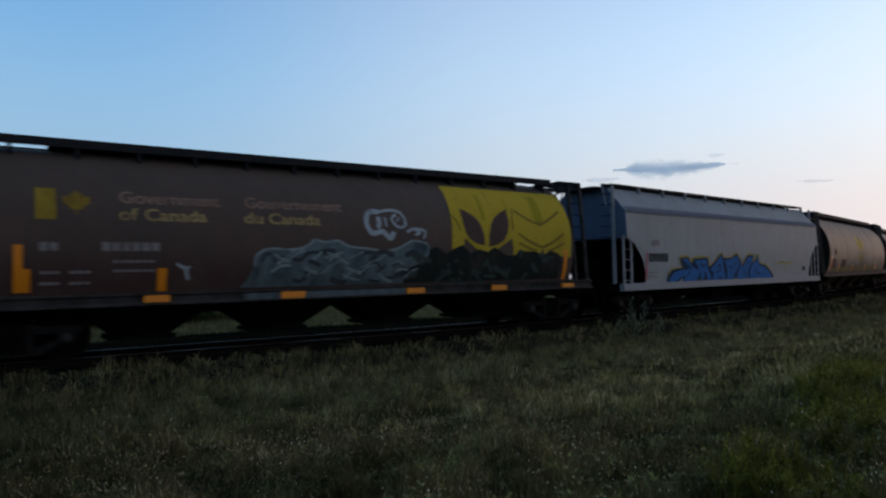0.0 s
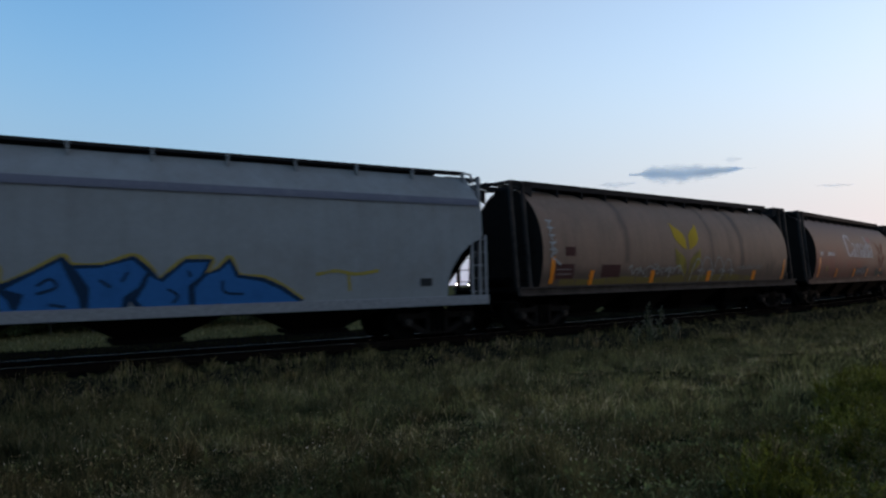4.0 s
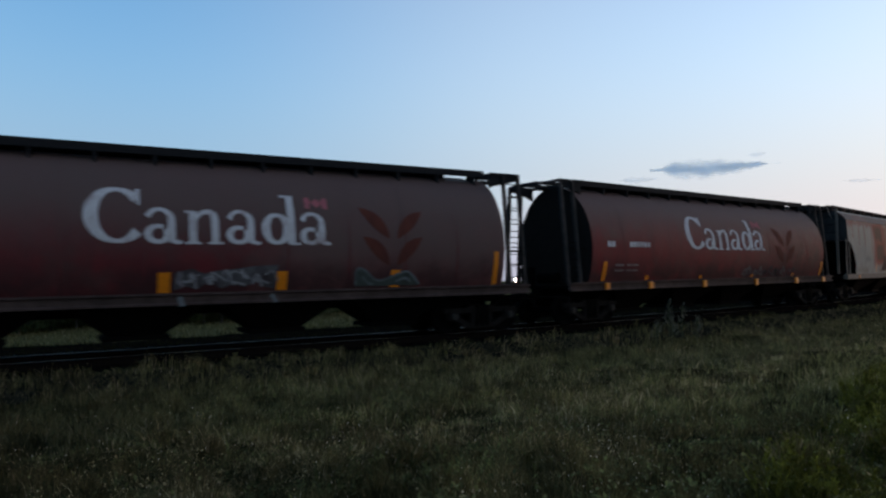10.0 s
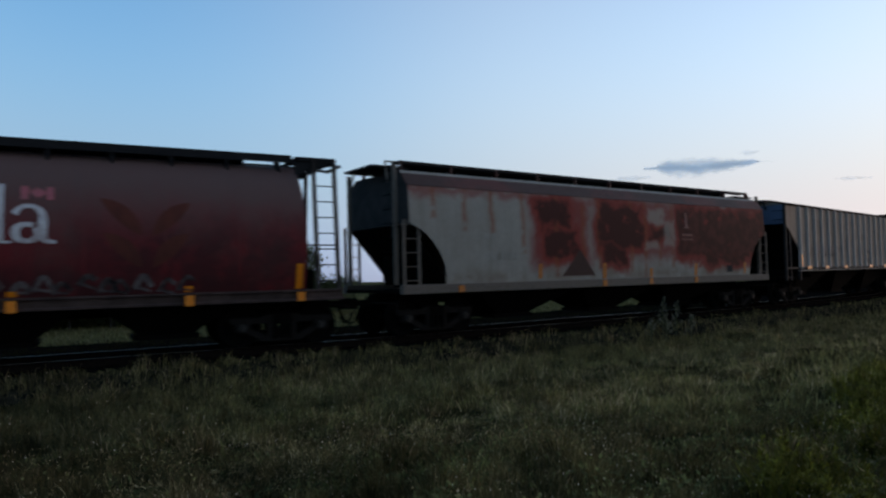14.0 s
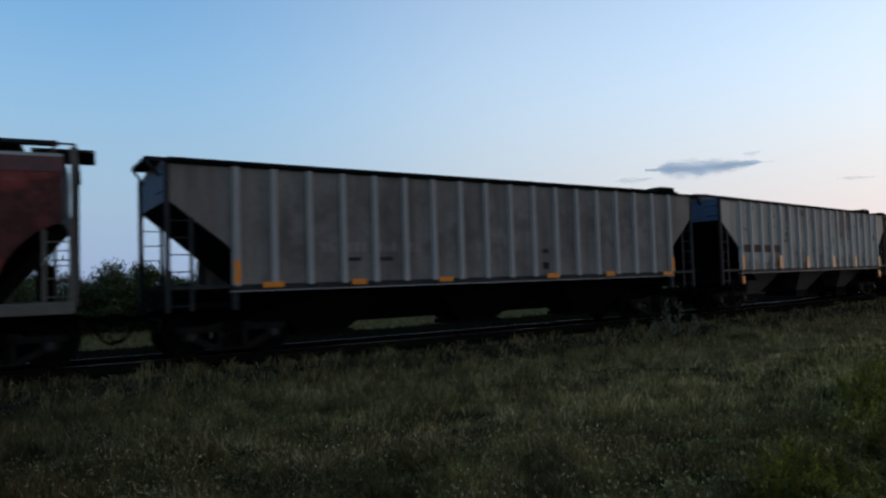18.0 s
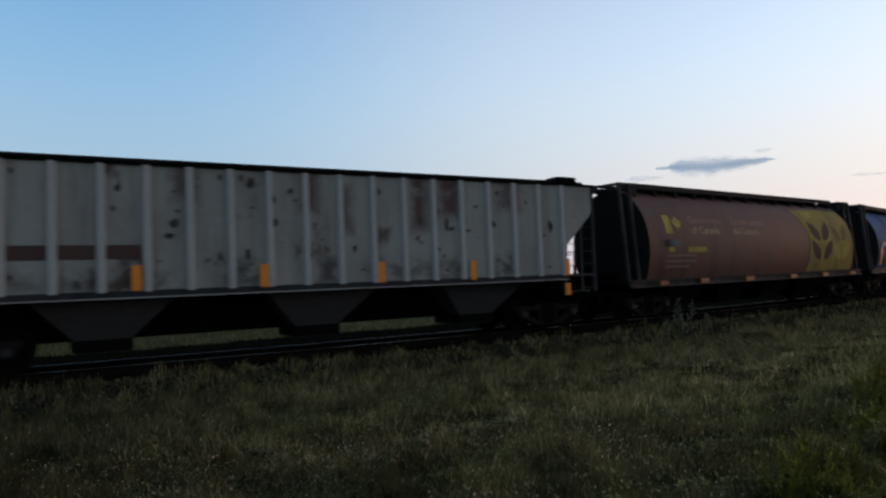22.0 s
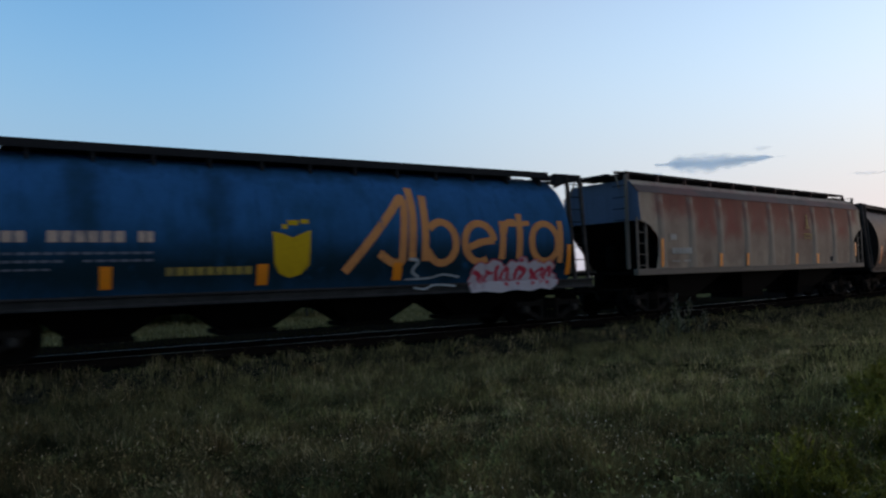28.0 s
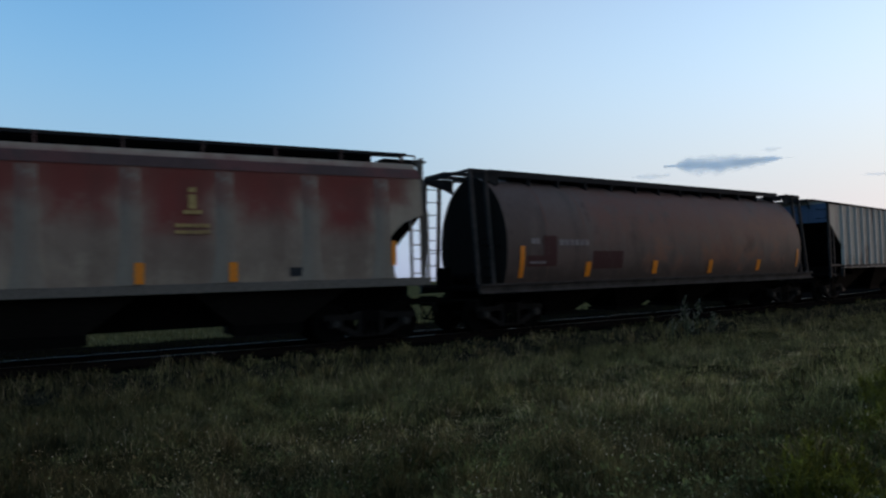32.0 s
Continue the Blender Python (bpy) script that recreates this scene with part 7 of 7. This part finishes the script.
tussocks("dry_grass", "pale dry tussocks in drifts along the track", STRAW, 3400, meadow_spot(8.5, 34, dry_share), 26, 0.16, 0.16, 0.007)
tussocks("meadow_grass", "dark green tussocks of meadow grass", GRASS, 3000, meadow_spot(4.0, 26, green_share), 30, 0.16, 0.22, 0.009)
forbs("meadow_forbs", "dark green leafy forbs among the grass", HERB, 2600, meadow_spot(4.0, 30, green_share), 0.26, 16, 0.09)
blades("tall_weeds", "patch of taller yellow-green weeds in the meadow", WEED, 15000, weed_spot, 0.34, 0.010, 0.9, rg)
forbs("tall_weeds", "leafy yellow-green weeds standing above the meadow", WEED, 1500, weed_spot, 0.38, 34, 0.09)


def heads(count, place, height, size, mat, label):
    """Pale seed heads and small flowers on thin stems."""
    verts, faces = [], []
    for _ in range(count):
        s = place(rg)
        if s is None:
            continue
        x, y, f = s
        z = ground_z(x, y)
        h, q = height * f * rg.uniform(0.7, 1.4), size * rg.uniform(0.5, 1.3)
        dx, dy = rg.uniform(-0.1, 0.1), rg.uniform(-0.1, 0.1)
        i = len(verts)
        tx, ty, tz = x + dx, y + dy, z + h
        verts += [(x - 0.002, y, z), (x + 0.002, y, z), (tx, ty, tz)]
        faces.append((i, i + 1, i + 2))
        i += 3
        verts += [(tx - q, ty, tz), (tx + q, ty, tz), (tx, ty - q, tz), (tx, ty + q, tz), (tx, ty, tz + q * 1.5), (tx, ty, tz - q)]
        for a, b, c2 in ((0, 2, 4), (2, 1, 4), (1, 3, 4), (3, 0, 4), (2, 0, 5), (1, 2, 5), (3, 1, 5), (0, 3, 5)):
            faces.append((i + a, i + b, i + c2))
    me = bpy.data.meshes.new("seed_heads")
    me.from_pydata(verts, [], faces)
    me.materials.append(mat)
    me.materials.append(VERGE)
    me.polygons.foreach_set("material_index", [1 if i % 9 == 0 else 0 for i in range(len(faces))])
    tagged(new("seed_heads", me), label, "wildflowers", kind="stuff")


def flower_share(x, y, d):
    return max(0.08, 0.28 + 0.9 * noise.noise((x * 0.6, y * 0.6, 12.0)))


heads(21000, meadow_spot(3.6, 34, flower_share), 0.25, 0.0054, HEAD, "pale seed heads and clover flowers scattered in the grass")
heads(60000, meadow_spot(4.5, 34, dry_share), 0.24, 0.0062, STRAW, "straw-coloured grass heads in the dry strips")


def far_spot(rg):
    u, d = rg.uniform(-14, 40), 10.8 + 34 * rg.uniform(0, 1) ** 1.4
    p = along(u, d)
    return p.x, p.y, 0.8


blades("field_grass", "pale yellow-green field grass beyond the track", GRASS_FAR, 26000, far_spot, 0.24, 0.03, 0.5, rg)


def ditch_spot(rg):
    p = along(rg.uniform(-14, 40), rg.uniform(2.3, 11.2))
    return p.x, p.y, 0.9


blades("ditch_grass", "grass on the far bank of the track, shade put into its near-black blades", DITCH, 20000, ditch_spot, 0.13, 0.03, 0.5, rg)


# ---- tall white weeds beside the track ----
def make_stalk(x, y, h, seed):
    r = random.Random(seed)
    thing = tagged(new("sweet_clover"), "tall thin pale-flowered weed beside the track", "weed", "weeds by the track")
    z = ground_z(x, y)
    thing.location = (x, y, z)
    bm = bmesh.new()
    rod(bm, (0, 0, 0), (0.05, 0.02, h), 0.012, 5)
    twigs = []
    for k in range(14):
        t = 0.3 + 0.68 * k / 13
        a = r.uniform(0, math.tau)
        q = 0.22 * (1.15 - t)
        tip = (0.05 * t + q * math.cos(a), q * math.sin(a), h * t + 0.10)
        rod(bm, (0.05 * t, 0.02 * t, h * t), tip, 0.006, 4)
        twigs.append(tip)
    part("stem", bm, STALK, thing)
    bm = bmesh.new()
    for tip in twigs:
        for k in range(7):
            p = Vector(tip) + Vector((r.gauss(0, 0.025), r.gauss(0, 0.025), r.gauss(0, 0.045)))
            v = [bm.verts.new(p + Vector(o) * 0.014) for o in ((1, 0, 0), (-1, 0, 0), (0, 1, 0), (0, -1, 0), (0, 0, 1.4), (0, 0, -1.4))]
            for a, b, c2 in ((0, 2, 4), (2, 1, 4), (1, 3, 4), (3, 0, 4), (2, 0, 5), (1, 2, 5), (3, 1, 5), (0, 3, 5)):
                bm.faces.new((v[a], v[b], v[c2]))
    tagged(part("bloom", bm, BLOOM, thing), kind="stuff")


STALK = plain("weed_stem", (0.06, 0.075, 0.03), 0.8)
for i, (u, d, h) in enumerate(((15.4, -2.7, 1.15), (16.3, -2.5, 1.0), (15.0, -3.1, 0.8), (15.9, -3.3, 0.7), (14.6, -2.9, 0.6))):
    p = along(u, d)
    make_stalk(p.x, p.y, h, i)


# ---- shrubs and young trees beyond the track ----
LEAF = blade_material("shrub_leaves", ((0.022, 0.034, 0.014), (0.055, 0.072, 0.027)), (0.085, 0.085, 0.04), 0.05)
BARK = plain("bark", (0.06, 0.05, 0.042), 0.9, scale=20)


def make_tree(label, height, spread, base, leaves, seed):
    r = random.Random(seed)
    tree = tagged(new("tree" if height > 3.8 else "shrub"), label, "tree" if height > 3.8 else "shrub", "thicket beyond the track")
    bm = bmesh.new()
    tips = []

    def limb(a, b, r0, r1):
        q = (b - a).to_track_quat("Z", "Y").to_matrix()
        rows = [[bm.verts.new(p + q @ Vector((s * math.cos(k * math.tau / 6), s * math.sin(k * math.tau / 6), 0))) for k in range(6)] for p, s in ((a, r0), (b, r1))]
        for k in range(6):
            bm.faces.new((rows[0][k], rows[0][(k + 1) % 6], rows[1][(k + 1) % 6], rows[1][k]))

    p = Vector((0, 0, -0.1))
    n = 6
    for i in range(n):
        q = Vector((r.uniform(-0.12, 0.12) * i, r.uniform(-0.12, 0.12) * i, height * 0.9 * (i + 1) / n))
        limb(p, q, 0.016 * height * (1 - i / n) + 0.01, 0.016 * height * (1 - (i + 1) / n) + 0.008)
        if (i + 1) / n > base:
            for k in range(5):
                a = r.uniform(0, math.tau)
                span = spread * (1.05 - 0.6 * (i + 1) / n) * r.uniform(0.5, 1.1)
                t = q + Vector((math.cos(a) * span, math.sin(a) * span, span * r.uniform(0.1, 0.7)))
                limb(q, t, 0.012 + 0.003 * height, 0.006)
                tips += [(q.lerp(t, s), 0.30 + 0.1 * spread) for s in (0.45, 0.75, 1.0)]
        p = q
    tips.append((p, 0.3))
    part("trunk", bm, BARK, tree)
    verts, faces = [], []
    for _ in range(leaves):
        c0, s = r.choice(tips)
        q = c0 + Vector((r.gauss(0, s * 0.55), r.gauss(0, s * 0.55), r.gauss(0, s * 0.5)))
        if q.z < 0.05:
            continue
        u = Vector((r.gauss(0, 1), r.gauss(0, 1), r.gauss(0, 1))).normalized()
        v = u.orthogonal().normalized()
        w = r.uniform(0.035, 0.075)
        i = len(verts)
        verts += [q - u * w * 1.4, q + v * w * 0.7, q + u * w * 1.4, q - v * w * 0.7]
        faces.append((i, i + 1, i + 2, i + 3))
    me = bpy.data.meshes.new("crown")
    me.from_pydata(verts, [], faces)
    me.materials.append(LEAF)
    part("crown", me, LEAF, tree)
    return tree


def stand(tree, x, y, turn, size=1.0):
    tree.matrix_world = pose(x, y, ground_z(x, y), 0, 0, turn) @ Matrix.Diagonal((size, size, size, 1))


KINDS = [make_tree("dense dark-leaved shrub in the thicket beyond the track", 2.7, 1.2, 0.05, 2600, 21),
         make_tree("loose dark-leaved shrub in the thicket beyond the track", 3.1, 1.0, 0.1, 2200, 22),
         make_tree("low leafy shrub in the thicket beyond the track", 2.0, 1.3, 0.0, 2200, 23)]
TALL = make_tree("young broad-leaved tree above the thicket", 5.2, 1.0, 0.35, 2600, 31)
stand(TALL, -0.7, 24.0, 0)
stand(copy_thing(TALL, pose(0, 0, 0)), -5.5, 27.0, 140)
MID = make_tree("leafy young tree rising from the thicket", 4.0, 1.1, 0.2, 2400, 33)
for k, (x, y, a) in enumerate(((9.6, 22.0, 10), (12.9, 22.5, 95), (11.2, 24.0, 200), (7.6, 23.0, 290), (-3.2, 25.0, 40))):
    stand(MID if k == 0 else copy_thing(MID, pose(0, 0, 0)), x, y, a)
rt = random.Random(5)
used = set()
for i in range(72):
    x = -9.0 + 27.0 * (i % 36) / 35 + rt.uniform(-0.5, 0.5)
    y = 19.0 + 4.5 * (i // 36) + rt.uniform(-1.0, 1.5) + 0.1 * x
    k = rt.choice((0, 1, 2)) if x < 9 else rt.choice((1, 2, 2))
    if x > 14.5 or (x > 8 and i % 2) or (0.6 < x < 2.2 and i < 36):
        continue
    if k in used:
        stand(copy_thing(KINDS[k], pose(0, 0, 0)), x, y, rt.uniform(0, 360), rt.uniform(0.7, 1.12))
    else:
        used.add(k)
        stand(KINDS[k], x, y, rt.uniform(0, 360))


for i in range(46):
    x = -12.0 + 21.0 * i / 45 + rt.uniform(-0.3, 0.3)
    y = 20.6 + rt.uniform(-0.6, 0.9) + 0.25 * max(0.0, x)
    stand(copy_thing(KINDS[2], pose(0, 0, 0)), x, y, rt.uniform(0, 360), rt.choice((0.5, 0.6, 0.7, 0.85, 1.05)))


# ---- far lamps and cloud ----
GLOW = bpy.data.materials.new("lamp_glow")
GLOW.use_nodes = True
GLOW.node_tree.nodes["Principled BSDF"].inputs["Emission Color"].default_value = (1.0, 0.93, 0.82, 1)
GLOW.node_tree.nodes["Principled BSDF"].inputs["Emission Strength"].default_value = 20.0
POLE = plain("lamp_pole", (0.08, 0.08, 0.08), 0.6)


def make_lamp(az, dist, h):
    x, y = -math.sin(radians(az)) * dist, -16.21 + math.cos(radians(az)) * dist
    lamp = tagged(new("yard_lamp"), "small distant lit yard lamp on a pole", "lamp", "distant yard lamps")
    z = ground_z(x, y)
    lamp.location = (x, y, z)
    bm = bmesh.new()
    rod(bm, (0, 0, 0), (0, 0, h), 0.06, 8)
    part("pole", bm, POLE, lamp)
    bm = bmesh.new()
    bmesh.ops.create_uvsphere(bm, u_segments=10, v_segments=6, radius=0.21)
    head = part("lamp_head", bm, GLOW, lamp, "glowing lamp head", smooth=True)
    head.location = (0, 0, h)


for az in (-26.3, -31.0, -32.1, -33.1, -35.4, -37.2):
    make_lamp(az, 160.0, 1.75)


def cloud_vapour(name, density):
    """Thin vapour in a lens with a full left end and a belly, drawn out to a tail that lifts to the right."""
    m, n, l, p = nodes_of(name)
    co = n.new("ShaderNodeTexCoord").outputs["Object"]
    at = n.new("ShaderNodeSeparateXYZ")
    l.new(co, at.inputs["Vector"])
    billow = tex(n, l, "ShaderNodeTexNoise", 1.0, co, 7, 0.6, (0.020, 0.020, 0.055))
    t = calc(n, l, "MINIMUM", calc(n, l, "MAXIMUM", calc(n, l, "MULTIPLY", calc(n, l, "ADD", at.outputs["X"], 181.0), 1 / 396), 0.001), 0.999)
    spine = calc(n, l, "SUBTRACT", calc(n, l, "MULTIPLY", calc(n, l, "MULTIPLY", t, t), 16.0), 3.0)
    wide = calc(n, l, "MULTIPLY", calc(n, l, "MULTIPLY", calc(n, l, "POWER", calc(n, l, "SUBTRACT", 1.0, t), 0.8), calc(n, l, "POWER", t, 0.35)), 58.0)
    out = calc(n, l, "DIVIDE", calc(n, l, "ABSOLUTE", calc(n, l, "SUBTRACT", at.outputs["Z"], spine)), calc(n, l, "MAXIMUM", wide, 0.5))
    body = calc(n, l, "ADD", calc(n, l, "SUBTRACT", 1.0, out), calc(n, l, "MULTIPLY", calc(n, l, "SUBTRACT", billow.outputs["Fac"], 0.5), 1.2))
    alpha = calc(n, l, "MULTIPLY", ramp(n, l, body, -0.05, 0.95), density)
    glow = n.new("ShaderNodeBsdfTranslucent")
    glow.inputs["Color"].default_value = (0.54, 0.84, 1.0, 1)
    clear_air = n.new("ShaderNodeBsdfTransparent")
    both = n.new("ShaderNodeMixShader")
    l.new(alpha, both.inputs[0])
    l.new(clear_air.outputs[0], both.inputs[1])
    l.new(glow.outputs[0], both.inputs[2])
    l.new(both.outputs[0], n["Material Output"].inputs["Surface"])
    n.remove(p)
    return m


def make_cloud():
    for az, el, s, tall, density in ((-51.1, 8.6, 0.82, 1.15, 0.85), (-45.6, 8.0, 0.28, 0.40, 0.3), (-54.4, 9.4, 0.13, 0.35, 0.25), (-61.3, 6.9, 0.25, 0.20, 0.3)):
        bm = bmesh.new()
        bmesh.ops.create_grid(bm, x_segments=24, y_segments=8, size=1)
        for v in bm.verts:
            x, z = v.co.x * 240 + 15, v.co.y * 70
            v.co = (x, 14 * noise.noise((x * 0.02, z * 0.05, 2.0)), z)
        me = mesh_from(bm, "cloud", cloud_vapour("evening_cloud", density), True)
        d = 2200.0
        x, y, z = -math.sin(radians(az)) * d, -16.21 + math.cos(radians(az)) * d, 1.5 + d * math.tan(radians(el))
        cl = tagged(new("cloud", me), "small thin blue-grey evening cloud", "cloud", kind="structure")
        cl.matrix_world = pose(x, y, z, 0, 0, -29.3) @ Matrix.Diagonal((s, 1, tall, 1))


make_cloud()


# ---- what moves ----
# seconds and metres by which the train has run towards -x
TRAVEL = [
    (0, 0.00), (1, -5.66), (2, -11.30), (3, -16.95), (4, -22.63), (5, -28.34), (6, -34.09), (7, -39.86),
    (8, -45.65), (9, -51.46), (10, -57.28), (11, -63.10), (12, -68.92), (13, -74.75), (14, -80.57), (15, -86.40),
    (16, -92.23), (17, -98.07), (18, -103.92), (19, -109.79), (20, -115.69), (21, -121.60), (22, -127.53), (23, -133.49),
    (24, -139.46), (25, -145.45), (26, -151.45), (27, -157.46), (28, -163.46), (29, -169.47), (30, -175.49), (31, -181.53),
    (32, -187.62),
]


def travelled(t):
    for (a, p), (b, q) in zip(TRAVEL, TRAVEL[1:]):
        if t <= b:
            return p + (q - p) * (t - a) / (b - a)
    return TRAVEL[-1][1]


def car_pose(u):
    """A car that stands with its two trucks on the track."""
    a, b = along(u - TRUCK_X), along(u + TRUCK_X)
    m = (a + b) / 2
    d = b - a
    return pose(m.x, m.y, m.z, 0, -math.degrees(math.atan2(d.z, math.hypot(d.x, d.y))), math.degrees(math.atan2(d.y, d.x)))


def motions():
    for car, centre in CARS:
        walk(car, [(t, car_pose(centre + s)) for t, s in TRAVEL])
    for w, x in WHEELSETS:
        turns = []
        for k in range(0, 321):
            t = k / 10
            turns.append((t, pose(x, 0, WHEEL_R, 0, math.degrees(travelled(t) / WHEEL_R), 0)))
        walk(w, turns)


motions()
